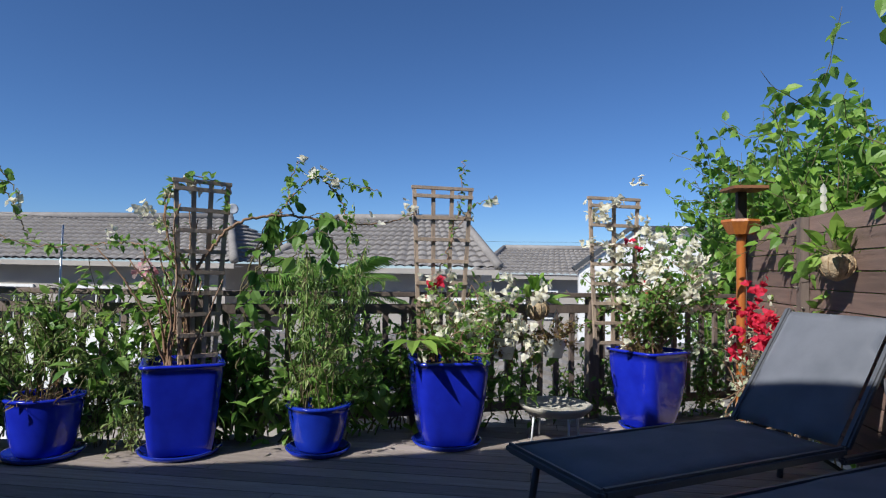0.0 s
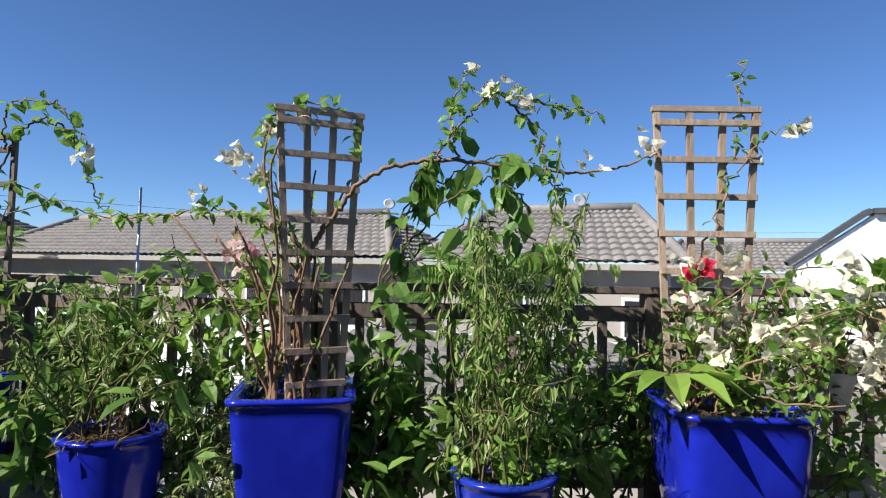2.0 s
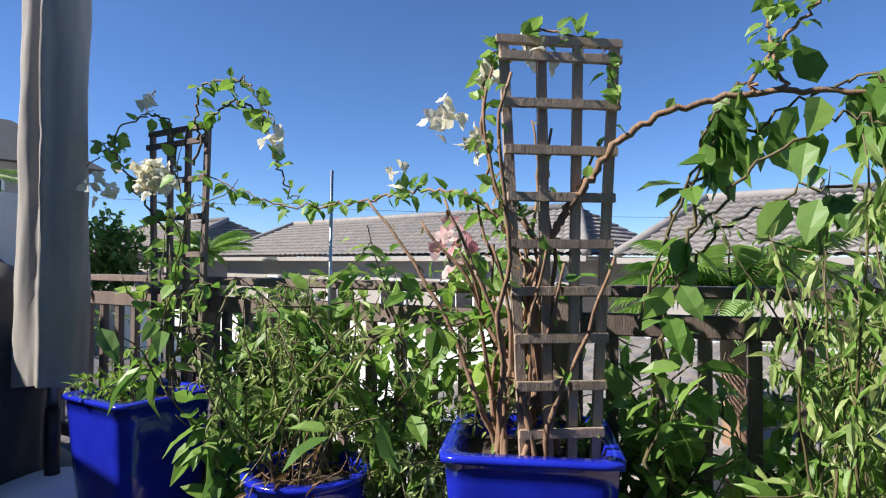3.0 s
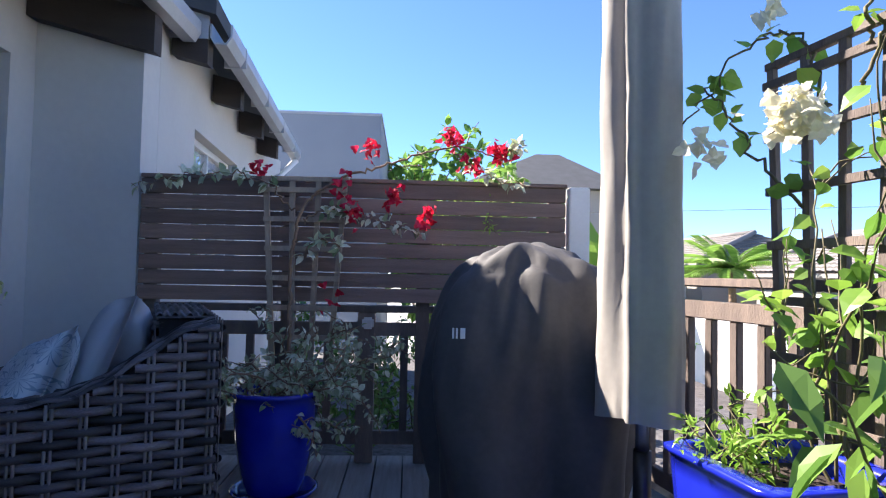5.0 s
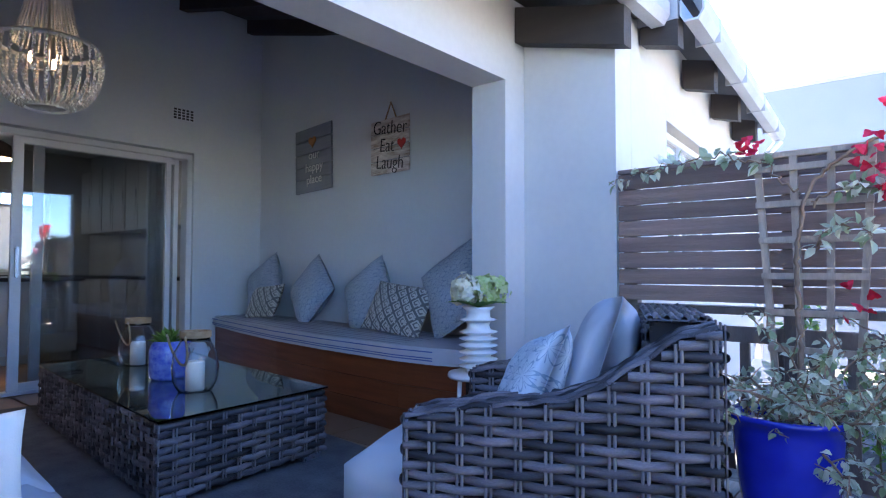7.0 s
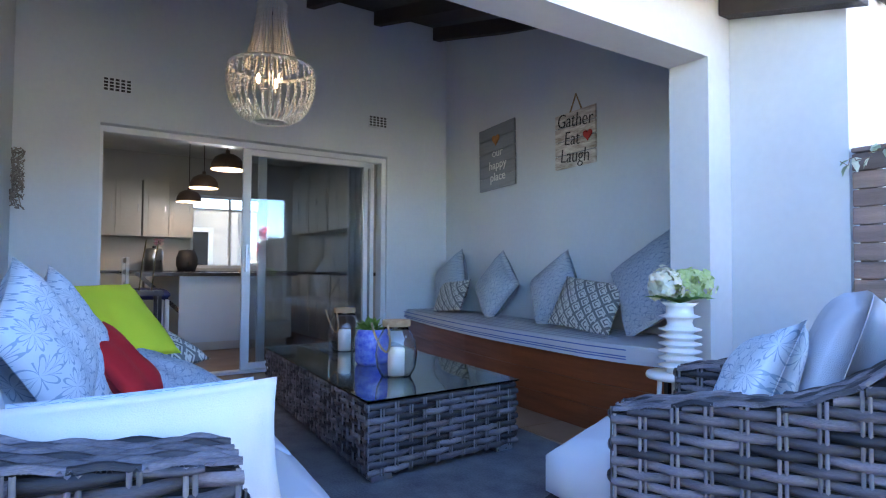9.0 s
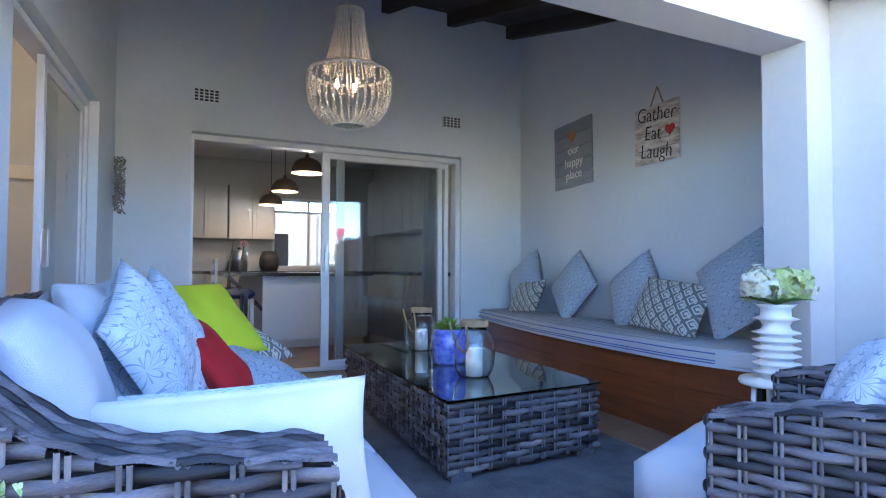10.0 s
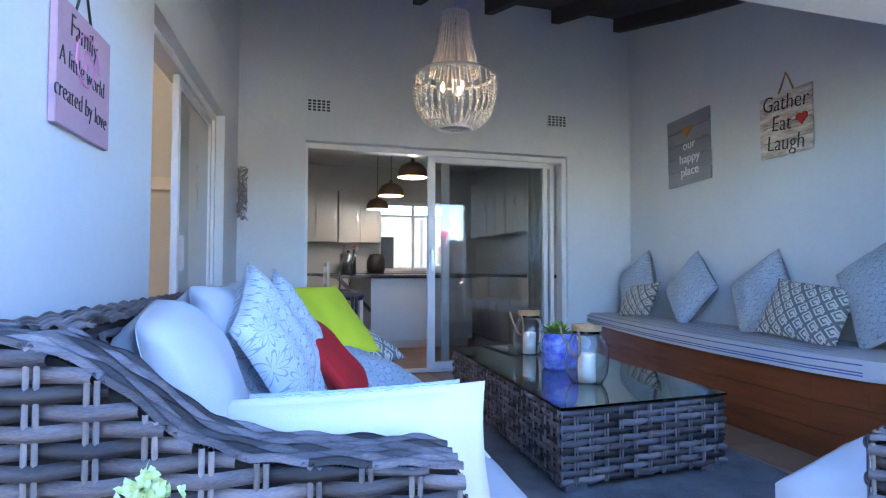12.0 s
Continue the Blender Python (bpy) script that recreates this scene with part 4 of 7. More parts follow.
beads("crown_strand", spaced(lambda t: Vector((0.11 + 0.1 * t ** 1.6, 0, 0.87 - 0.44 * t)), 0.0165), 0.0098, 34, 0, "string of small pale beads")
beads("basket_strand", spaced(lambda t: Vector((0.125 + 0.21 * math.cos(1.9 * t - 0.35), 0, 0.33 - 0.27 * math.sin(1.9 * t - 0.35))), 0.0215), 0.0128, 30, 0.5, "string of larger pale beads")
for r, z, w in ((0.323, 0.425, 0.014), (0.11, 0.87, 0.012), (0.13, 0.055, 0.012)):
    part("ring", lathe([(r, z - w), (r + 0.008, z), (r, z + w), (r - 0.008, z), (r, z - w)], 40), CERAMIC, cl, smooth=True)
part("bottom_plate", lathe([(0, 0.05), (0.12, 0.055), (0.12, 0.062), (0, 0.06)], 32), STEEL, cl, smooth=True)
part("lamp_holder", lathe([(0, 0.1), (0.02, 0.1), (0.025, 0.4), (0.012, 0.85), (0, 0.85)], 12), STEEL, cl, smooth=True)
BULB = glow("warm_bulb", (1.0, 0.62, 0.3), 1.0)
for a in (0.4, 2.5, 4.6):
    p = (0.1 * math.cos(a), 0.1 * math.sin(a), 0.31)
    part("bulb", lathe([(0, 0), (0.014, 0.006), (0.018, 0.03), (0.01, 0.06), (0, 0.07)], 12, centre=p), BULB, cl, "lit warm candle bulb", smooth=True)
    lamp("chandelier_light", cl.matrix_world @ Vector((p[0], p[1], 0.4)), 0.015)
    rod("arm", [(0, 0, 0.28), (p[0], p[1], 0.27), (p[0], p[1], 0.31)], 0.006, STEEL, cl)
for i in range(14):
    z = 0.88 + i * 0.035
    pts = [(0.009 * math.cos(q) * (1 if i % 2 else 0.1), 0.009 * math.cos(q) * (0.1 if i % 2 else 1), z + 0.018 + 0.022 * math.sin(q)) for q in [2 * math.pi * j / 10 for j in range(11)]]
    rod("chain_link", pts, 0.0022, STEEL, cl, sides=5)


# ---- signs ----
def heart(size):
    pts = []
    for i in range(28):
        t = 2 * math.pi * i / 28
        pts.append((size * math.sin(t) ** 3, size * (13 * math.cos(t) - 5 * math.cos(2 * t) - 2 * math.cos(3 * t) - math.cos(4 * t)) / 16))
    return prism(pts, 0, 0.006)


SIGN_GREY = mat("sign_grey", (0.2, 0.22, 0.25), 0.8, (0.28, 0.3, 0.33), 6, 0.4, stretch=(0.6, 8, 1), obrand=0.12)
SIGN_WHITE = mat("sign_whitewash", (0.8, 0.79, 0.76), 0.85, (0.24, 0.17, 0.13), 7, 0.5, stretch=(0.8, 4, 1), fine=30, obrand=0.15)
INK = mat("black_ink", (0.02, 0.02, 0.025), 0.6)
ORANGE = mat("orange_wood_heart", (0.5, 0.2, 0.05), 0.6)
HEART_RED = mat("red_heart", (0.6, 0.02, 0.02), 0.5)
PINK = mat("pink_canvas", (0.5, 0.33, 0.4), 0.75, (0.4, 0.26, 0.34), 5, 0.2)
PINK_SWIRL = mat("pink_swirl", (0.6, 0.22, 0.42), 0.7)
FLAT = Matrix(((1, 0, 0, 0), (0, 0, -1, 0), (0, 1, 0, 0), (0, 0, 0, 1)))

sg = thing("wall_sign", NORTH @ pose(1.04, -0.003, 2.03) @ FLAT @ pose(0, 0, 0, 0, 0, 1.5) @ Matrix.Diagonal((1.2, 1.1, 1, 1)), "grey slatted wooden sign with white lettering and a heart", "sign")
for k in range(5):
    part("slat", one_box((-0.255, -0.28 + k * 0.112, 0.001), (0.255, -0.28 + k * 0.112 + 0.108, 0.017), 0.002), SIGN_GREY, sg)
part("heart", heart(0.052), ORANGE, sg, "orange wooden heart").matrix_basis = pose(0.0, 0.15, 0.018)
for i, w in enumerate(("our", "happy", "place")):
    words(w, 0.105, CERAMIC, sg, pose(0.02, 0.0 - 0.105 * i, 0.02))
sg = thing("wall_sign", NORTH @ pose(2.165, -0.003, 1.99) @ FLAT @ Matrix.Diagonal((1.1, 1.05, 1, 1)), "whitewashed plank sign with black script hung on a rope", "sign")
for k in range(4):
    part("plank", one_box((-0.218, -0.215 + k * 0.108, 0.006), (0.218, -0.215 + k * 0.108 + 0.1, 0.018), 0.003), SIGN_WHITE, sg)
part("back_board", one_box((-0.2, -0.205, 0.001), (0.2, 0.21, 0.006)), SIGN_GREY, sg)
for i, w in enumerate(("Gather", "Eat", "Laugh")):
    t = words(w, 0.135, INK, sg, thin=0.002, m=pose(0.0 if i != 1 else -0.03, 0.09 - 0.135 * i, 0.02) @ Matrix(((1, 0.22, 0, 0), (0, 1.1, 0, 0), (0, 0, 1, 0), (0, 0, 0, 1))))
part("heart", heart(0.045), HEART_RED, sg, "red heart").matrix_basis = pose(0.14, 0.0, 0.019)
rod("rope", [(-0.06, 0.2, 0.01), (0.01, 0.335, 0.012), (0.07, 0.2, 0.01)], 0.006, ROPE, sg)
sg = thing("wall_sign", SIDE @ pose(3.43, 0.002, 1.515) @ Matrix(((-1, 0, 0, 0), (0, 0, 1, 0), (0, 1, 0, 0), (0, 0, 0, 1))), "pink canvas sign with painted swirls and dark lettering", "sign")
part("canvas", one_box((-0.2, -0.175, 0.001), (0.2, 0.175, 0.02), 0.002), PINK, sg)
for i, w in enumerate(("Family", "A little world", "created by love")):
    words(w, 0.08 if i == 0 else 0.062, INK, sg, thin=0.0022, m=pose(-0.02, 0.08 - 0.095 * i, 0.021) @ Matrix(((1, 0.1, 0, 0), (0, 1.25, 0, 0), (0, 0, 1, 0), (0, 0, 0, 1))))
rod("swirl", [(0.1 * (1 - k / 30) * math.cos(k * 0.45), 0.04 + 0.1 * (1 - k / 30) * math.sin(k * 0.45), 0.021) for k in range(30)], 0.004, PINK_SWIRL, sg)
rod("cord", [(-0.06, 0.17, 0.01), (0.0, 0.3, 0.012), (0.06, 0.17, 0.01)], 0.004, INK, sg)
wr = thing("wall_hanging", SIDE @ pose(0.17, 0.03, 1.59), "knotted grey driftwood bundle hung near the corner", "wall hanging")
g = random.Random(8)
lines = []
for i in range(110):
    a = g.uniform(0, 6.28)
    p = Vector((0.05 * math.cos(a), 0.02 + 0.02 * math.sin(a), g.uniform(-0.2, 0.2)))
    ln = []
    d = rvec(g).normalized()
    for k in range(6):
        ln.append((p.copy(), 0.0045))
        d = (d + rvec(g, 0.5)).normalized()
        p = p + d * 0.02
        p.x, p.y, p.z = max(-0.075, min(0.075, p.x)), max(0.0, min(0.07, p.y)), max(-0.215, min(0.215, p.z))
    lines.append(ln)
v, f = tube_data(lines, 4)
raw("driftwood", v, f, mat("driftwood", (0.3, 0.27, 0.25), 0.9, (0.18, 0.16, 0.15), 20, 0.4, island=0.3), wr, kind="stuff")

# ---- kitchen seen through the door ----
isl = thing("kitchen_island", pose(-8.0, 2.12, 0), "pale blue-grey kitchen island with a dark stone top", "kitchen island")
ISLAND = mat("island_paint", (0.58, 0.65, 0.71), 0.5, (0.53, 0.6, 0.66), 3, 0.03)
part("body", one_box((-1.9, 0, 0.1), (0, 1.3, 0.86), 0.003), ISLAND, isl)
part("plinth", one_box((-1.86, 0.03, 0), (-0.04, 1.26, 0.1)), CABINET, isl)
part("worktop", one_box((-1.95, -0.45, 0.86), (0.06, 1.35, 0.9), 0.005), DARK_STONE, isl, "dark polished stone top")
part("brace", prism([(-0.42, 0.86), (-0.36, 0.86), (0.0, 0.5), (0.0, 0.44)], -0.06, 0.0), DARK_STONE, isl).matrix_basis = Matrix(((0, 0, 1, 0), (1, 0, 0, 0), (0, 1, 0, 0), (0, 0, 0, 1)))


def stool(x, y):
    s = thing("bar_stool", pose(x, y, 0), "white bar stool with a navy seat pad by the island", "stool")
    part("seat", cushion(0.42, 0.42, 0.1, 0.04, pose(-0.21, -0.21, 0.62)), NAVY, s, "navy blue seat pad", smooth=True)
    for a in (-0.18, 0.18):
        for b in (-0.18, 0.18):
            part("leg", one_box((a - 0.02, b - 0.02, 0), (a + 0.02, b + 0.02, 0.62), 0.004), WHITE_PAINT, s)
    for z in (0.75, 0.88, 1.0):
        part("back_rail", one_box((-0.2, -0.2, z), (0.2, -0.18, z + 0.05), 0.004), WHITE_PAINT, s)
    for a in (-0.2, 0.17):
        part("back_post", one_box((a, -0.21, 0.62), (a + 0.03, -0.18, 1.06), 0.004), WHITE_PAINT, s)
    part("stretcher", one_box((-0.16, 0.17, 0.25), (0.16, 0.19, 0.29)), WHITE_PAINT, s)


stool(-7.75, 1.75)
# Dome lining glows by itself, for bulb light on it and kitchen brightness.
LINING_GLOW = glow("lining_glow", (1.0, 0.7, 0.42), 0.2)


def pendant(x, y, z):
    p = thing("pendant_lamp", pose(x, y, z), "dark metal dome pendant lamp over the island", "pendant lamp", "kitchen pendants")
    out = [(0.17, 0.0), (0.172, 0.01), (0.165, 0.07), (0.13, 0.13), (0.07, 0.165), (0.025, 0.175), (0.02, 0.21), (0, 0.21)]
    part("shade", lathe(out, 28), BRONZE, p, "dark bronze dome", smooth=True)
    part("inner_shade", lathe([(0.165, 0.002), (0.155, 0.07), (0.12, 0.12), (0.06, 0.155), (0, 0.16)], 28), LINING_GLOW, p, "inside of the dome, its bulb light put in as a warm glow", smooth=True)
    rod("cord", [(0, 0, 0.2), (0, 0, 2.75 - z)], 0.005, DARK_METAL, p)
    part("bulb", lathe([(0, 0.03), (0.02, 0.035), (0.028, 0.055), (0.012, 0.1), (0, 0.1)], 12), BULB, p, "lit warm bulb", smooth=True)
    lamp("pendant_light", (x, y, z - 0.03), 0.42, (1.0, 0.98, 0.95))


pendant(-7.3, 2.455, 2.0)
pendant(-8.6, 2.49, 1.95)
pendant(-9.9, 2.56, 1.9)


def kitchen_unit(name, x0, y0, z0, w, d, h, rz, label, doors=2):
    u = thing(name, pose(x0, y0, z0, 0, 0, rz), label, "cabinet", "kitchen units")
    part("body", one_box((0, 0, 0), (w, d, h)), CABINET, u)
    for k in range(doors):
        a, b = w * k / doors + 0.006, w * (k + 1) / doors - 0.006
        dr = part("door", one_box((a, -0.02, 0.006), (b, -0.001, h - 0.006), 0.003), CABINET, u)
        part("panel", one_box((a + 0.06, -0.026, 0.07), (b - 0.06, -0.0205, h - 0.07), 0.002), CABINET, dr)
        part("handle", one_box((b - 0.05, -0.04, h / 2 - 0.05), (b - 0.035, -0.0205, h / 2 + 0.05)), STEEL, dr)


for k in range(3):
    kitchen_unit("wall_cupboard", -10.65, 0.62 + 0.72 * k, 1.42, 0.7, 0.33, 0.85, 90, "cream panelled wall cupboard in the kitchen")
for k in range(5):
    kitchen_unit("base_cupboard", -10.38, 0.62 + 0.72 * k, 0.0, 0.7, 0.6, 0.87, 90, "cream panelled base cupboard in the kitchen")
for k in range(5):
    kitchen_unit("base_cupboard", -10.3 + 0.75 * k, 3.98, 0.0, 0.73, 0.6, 0.87, 0, "cream panelled base cupboard in the kitchen")
for k in range(4):
    kitchen_unit("wall_cupboard", -10.3 + 0.75 * k, 4.25, 1.5, 0.73, 0.34, 0.9, 0, "cream panelled wall cupboard in the kitchen")
tagged(new("worktop", mesh_of("worktop", one_box((-11.0, 0.5, 0.871), (-10.36, 4.55, 0.91), 0.004), DARK_STONE)), "dark stone worktop along the kitchen wall", "worktop")
tagged(new("worktop", mesh_of("worktop", one_box((-10.355, 3.95, 0.871), (-6.55, 4.58, 0.91), 0.004), DARK_STONE)), "dark stone worktop along the kitchen's long wall", "worktop")
framed_window("window_2", pose(-11.06, 2.8, 0.95, 0, 0, 90), 1.25, 1.2, "aluminium kitchen window", 2)
YARD = mat("courtyard_paint", (0.62, 0.6, 0.56), 0.9, (0.52, 0.5, 0.46), 3, 0.2)
structure("courtyard_wall", one_box((-12.8, 0.3, 0), (-12.6, 6.5, 2.08)), YARD, "pale courtyard wall behind the kitchen")
# Unseen slab, added to keep sun and skylight off the courtyard wall.
structure("courtyard_blocker", one_box((-13.2, 0.3, 2.5), (-11.2, 6.5, 2.6)), WHITE_PAINT, "unseen slab added over the courtyard to block sun and sky")
structure("courtyard_floor", one_box((-12.6, 0.3, -0.12), (-11.2, 6.5, -0.01)), PAVING, "paved courtyard floor")
yd = thing("courtyard_door", pose(-12.59, 2.95, 0), "white framed glazed door in the courtyard wall", "door")
for a, b in (((0, 0, 0), (0.03, 0.09, 1.72)), ((0, 0.46, 0), (0.03, 0.55, 1.72)), ((0, 0.09, 1.63), (0.03, 0.46, 1.72))):
    part("door_frame", one_box(a, b, 0.004), WHITE_PAINT, yd)
part("pane", one_box((0.004, 0.09, 0), (0.01, 0.46, 1.63)), DARK_STONE, yd, "dark glass")
sash = thing("window_sash", pose(-11.3, 3.62, 1.0, 0, 0, 70), "white window sash standing open", "window")
for a, b in (((0, 0, 0), (0.05, 0.03, 0.9)), ((0.32, 0, 0), (0.37, 0.03, 0.9)), ((0.05, 0, 0), (0.32, 0.03, 0.05)), ((0.05, 0, 0.85), (0.32, 0.03, 0.9))):
    part("stile", one_box(a, b, 0.003), WHITE_METAL, sash)
part("transom", one_box((0.05, 0.008, 0.95), (1.2, 0.052, 0.99), 0.003), WHITE_METAL, bpy.data.objects["window_2"])
urn = thing("kettle_urn", pose(-10.65, 2.22, 0.91), "shiny steel hot-water urn on the worktop", "urn")
part("tank", lathe([(0, 0), (0.13, 0), (0.13, 0.3), (0.11, 0.33), (0, 0.34)], 24), STEEL, urn, smooth=True)
part("lid_knob", lathe([(0, 0.34), (0.025, 0.34), (0.025, 0.37), (0, 0.375)], 12), INK, urn, smooth=True)
af = thing("air_fryer", pose(-10.62, 2.68, 0.91), "black rounded air fryer on the worktop", "air fryer")
part("body", lathe([(0, 0), (0.12, 0), (0.15, 0.08), (0.15, 0.2), (0.11, 0.31), (0, 0.33)], 24, 2.6), INK, af, smooth=True)
part("handle", one_box((0.14, -0.02, 0.08), (0.22, 0.02, 0.13), 0.008), INK, af)
orch = thing("orchid", pose(-6.6, 1.55, 0.75), "pink orchid on bare stems", "orchid")
for q in (0, 1):
    rod("stem", [(0, q * 0.1, 0), (0.02, q * 0.1 + 0.02, 0.25), (0.0, q * 0.1 + 0.05, 0.45)], 0.006, STEM, orch)
leaves_part("flower", [(Vector((0, 0.15, 0.44 - 0.03 * (i // 5))), Vector((math.cos(i * 1.26), math.sin(i * 1.26), 0.3)), Vector((1, 0, 0)), 0.05) for i in range(10)], PETAL_PINK, orch, "", 1.1)
ot = thing("plant_stand", pose(-6.6, 1.58, 0), "dark plant stand just inside the sliding door", "stand")
part("top", one_box((-0.15, -0.15, 0.71), (0.15, 0.15, 0.75), 0.004), DARK_STONE, ot)
for a in (-0.12, 0.12):
    for b in (-0.12, 0.12):
        part("leg", one_box((a - 0.015, b - 0.015, 0), (a + 0.015, b + 0.015, 0.71)), DARK_STONE, ot)
cu = thing("curtain", pose(-6.5, 3.72, 0), "pale sheer curtain drawn beside the sliding door", "curtain")


def drape(w, h, parent, material, folds=6):
    v, f = [], []
    n = folds * 8
    for i in range(n + 1):
        u = i / n
        for j in range(7):
            z = h * j / 6
            a = 0.03 * (1.1 - 0.4 * j / 6)
            v.append((a * math.sin(u * folds * 6.283 + 0.4 * math.sin(j)), u * w, z))
    for i in range(n):
        for j in range(6):
            a = i * 7 + j
            f.append((a, a + 7, a + 8, a + 1))
    ob = raw("cloth", v, f, material, parent, smooth=True)
    sol = ob.modifiers.new("thick", "SOLIDIFY")
    sol.thickness = 0.003
    return ob


drape(0.24, 2.1, cu, leafmat("sheer", (0.7, 0.75, 0.8), (0.7, 0.75, 0.8), 0.4, 0.9), 4).location = (0, -0.24, 0.02)
# living room behind the side door
cu = thing("curtain", SIDE @ pose(0.8, -0.25, 0, 0, 0, -90), "pale sheer curtain behind the side sliding door", "curtain")
drape(0.3, 2.1, cu, leafmat("sheer_blue", (0.65, 0.72, 0.74), (0.65, 0.72, 0.74), 0.4, 0.9), 5)
sh = thing("display_shelf", pose(-5.9, -1.3, 0), "white display shelf with framed cards in the living room", "shelf")
for z in (0.45, 0.8, 1.1):
    part("shelf_board", one_box((-0.15, -0.6, z), (0.15, 0.7, z + 0.03), 0.003), WHITE_PAINT, sh)
for y in (-0.6, 0.67):
    part("upright", one_box((-0.15, y, 0), (0.15, y + 0.03, 1.4), 0.003), WHITE_PAINT, sh)
for i, (y, z) in enumerate(((-0.4, 0.83), (-0.1, 0.83), (0.2, 0.83), (-0.3, 1.13), (0.1, 1.13), (0.4, 1.13), (0.0, 0.48))):
    fr = thing("picture_frame", pose(-5.85, -1.3 + y, z, 0, -8, 0), "small framed card standing on the shelf", "picture frame", "cards on the shelf")
    part("frame", one_box((-0.01, -0.08, 0.001), (0.01, 0.08, 0.2), 0.003), WHITE_METAL if i % 2 else DARK_METAL, fr)
    part("card", one_box((0.0105, -0.06, 0.02), (0.012, 0.06, 0.18)), PINK if i % 3 == 0 else CERAMIC, fr)
# Unseen glowing disc and point light added to warm the living room.
rl = thing("room_fill", pose(-4.9, -1.6, 2.87), "unseen glowing disc added to light the living room", "ceiling lamp")
lamp("room_fill_light", (-4.9, -1.6, 2.75), 1.6, (1.0, 0.75, 0.5))
part("diffuser", lathe([(0, -0.05), (0.15, -0.04), (0.18, 0.0), (0.18, 0.03)], 24), glow("room_glow", (1.0, 0.75, 0.5), 1.2), rl, smooth=True)

# ---- garden side: railing, fences ----
CORNER, SOUTH_END, NORTH_END = Vector((1.1, 0.53, 0)), Vector((2.9, -3.5, 0)), Vector((0.48, 3.86, 0))


def railing(name, a, b, label, top=1.0, skip=()):
    a, b = Vector(a), Vector(b)
    d = b - a
    n = d.length
    d.normalize()
    ang = math.degrees(math.atan2(d.y, d.x))
    g = thing(name, pose(a.x, a.y, 0, 0, 0, ang), label, "railing")
    part("top_rail", one_box((0, -0.055, top - 0.035), (n, 0.055, top), 0.006), RAIL_WOOD, g)
    part("upper_rail", one_box((0, -0.02, top - 0.16), (n, 0.02, top - 0.09), 0.004), RAIL_WOOD, g)
    part("lower_rail", one_box((0, -0.02, 0.09), (n, 0.02, 0.16), 0.004), RAIL_WOOD, g)
    posts = max(1, round(n / 1.45))
    for k in range(posts + 1):
        x = n * k / posts
        part("post", one_box((x - 0.045, -0.045, 0), (x + 0.045, 0.045, top - 0.036), 0.005), RAIL_WOOD, g)
    me = mesh_of("baluster", one_box((-0.02, -0.016, 0.161), (0.02, 0.016, top - 0.161), 0.003), RAIL_WOOD)
    k = int(n / 0.135)
    for i in range(1, k):
        x = n * i / k
        if min(abs(x - n * q / posts) for q in range(posts + 1)) < 0.07:
            continue
        o = new("baluster", me)
        o.parent = g
        o.location = (x, 0, 0)
    return g


railing("railing", CORNER, SOUTH_END, "weathered dark timber deck railing behind the blue pots")
railing("railing", NORTH_END, CORNER + Vector((-0.03, 0.1, 0)), "weathered dark timber deck railing beside the parasol")
railing("railing", (-1.9, 3.86, 0), (0.4, 3.86, 0), "dark timber railing and gate under the slatted screen", 0.82)


def slat_screen(name, a, b, z0, z1, count, label, back):
    """Horizontal boards with narrow gaps on a few upright battens."""
    a, b = Vector(a), Vector(b)
    d = b - a
    g = thing(name, pose(a.x, a.y, 0, 0, 0, math.degrees(math.atan2(d.y, d.x))), label, "fence")
    n, h = d.length, (z1 - z0) / count
    r = random.Random(3)
    for k in range(count):
        dy = r.uniform(-0.003, 0.003)
        part("board", one_box((0, -0.012 + dy, z0 + k * h), (n, 0.012 + dy, z0 + (k + 1) * h - r.uniform(0.004, 0.0065)), 0.003), FENCE_WOOD, g)
    for k in range(back + 1):
        x = 0.05 + (n - 0.1) * k / back
        part("batten", one_box((x - 0.035, 0.017, 0), (x + 0.035, 0.07, z1 - 0.01), 0.003), RAIL_WOOD, g)
    return g


scr = slat_screen("slatted_screen", (-1.915, 3.79, 0), (0.3, 3.79, 0), 0.84, 1.465, 8, "dark stained slatted timber screen on the railing", 3)
part("end_post", one_box((2.23, -0.03, 0), (2.34, 0.08, 1.47), 0.005), WHITE_PAINT, scr, "pale painted end post")
part("capping", one_box((0, -0.02, 1.466), (2.22, 0.05, 1.486), 0.003), FENCE_WOOD, scr)
slat_screen("slatted_screen", (-3.1, -3.42, 0), (2.78, -3.5, 0), 0.12, 1.57, 12, "tall brown slatted timber screen at the deck's end", 5)
gl = thing("gate_latch", pose(-0.74, 3.8, 0.73), "small steel gate latch on the railing post", "latch")
part("body", one_box((-0.03, -0.02, -0.03), (0.03, 0.012, 0.03), 0.01), STEEL, gl)

# ---- pots ----
POTS = []


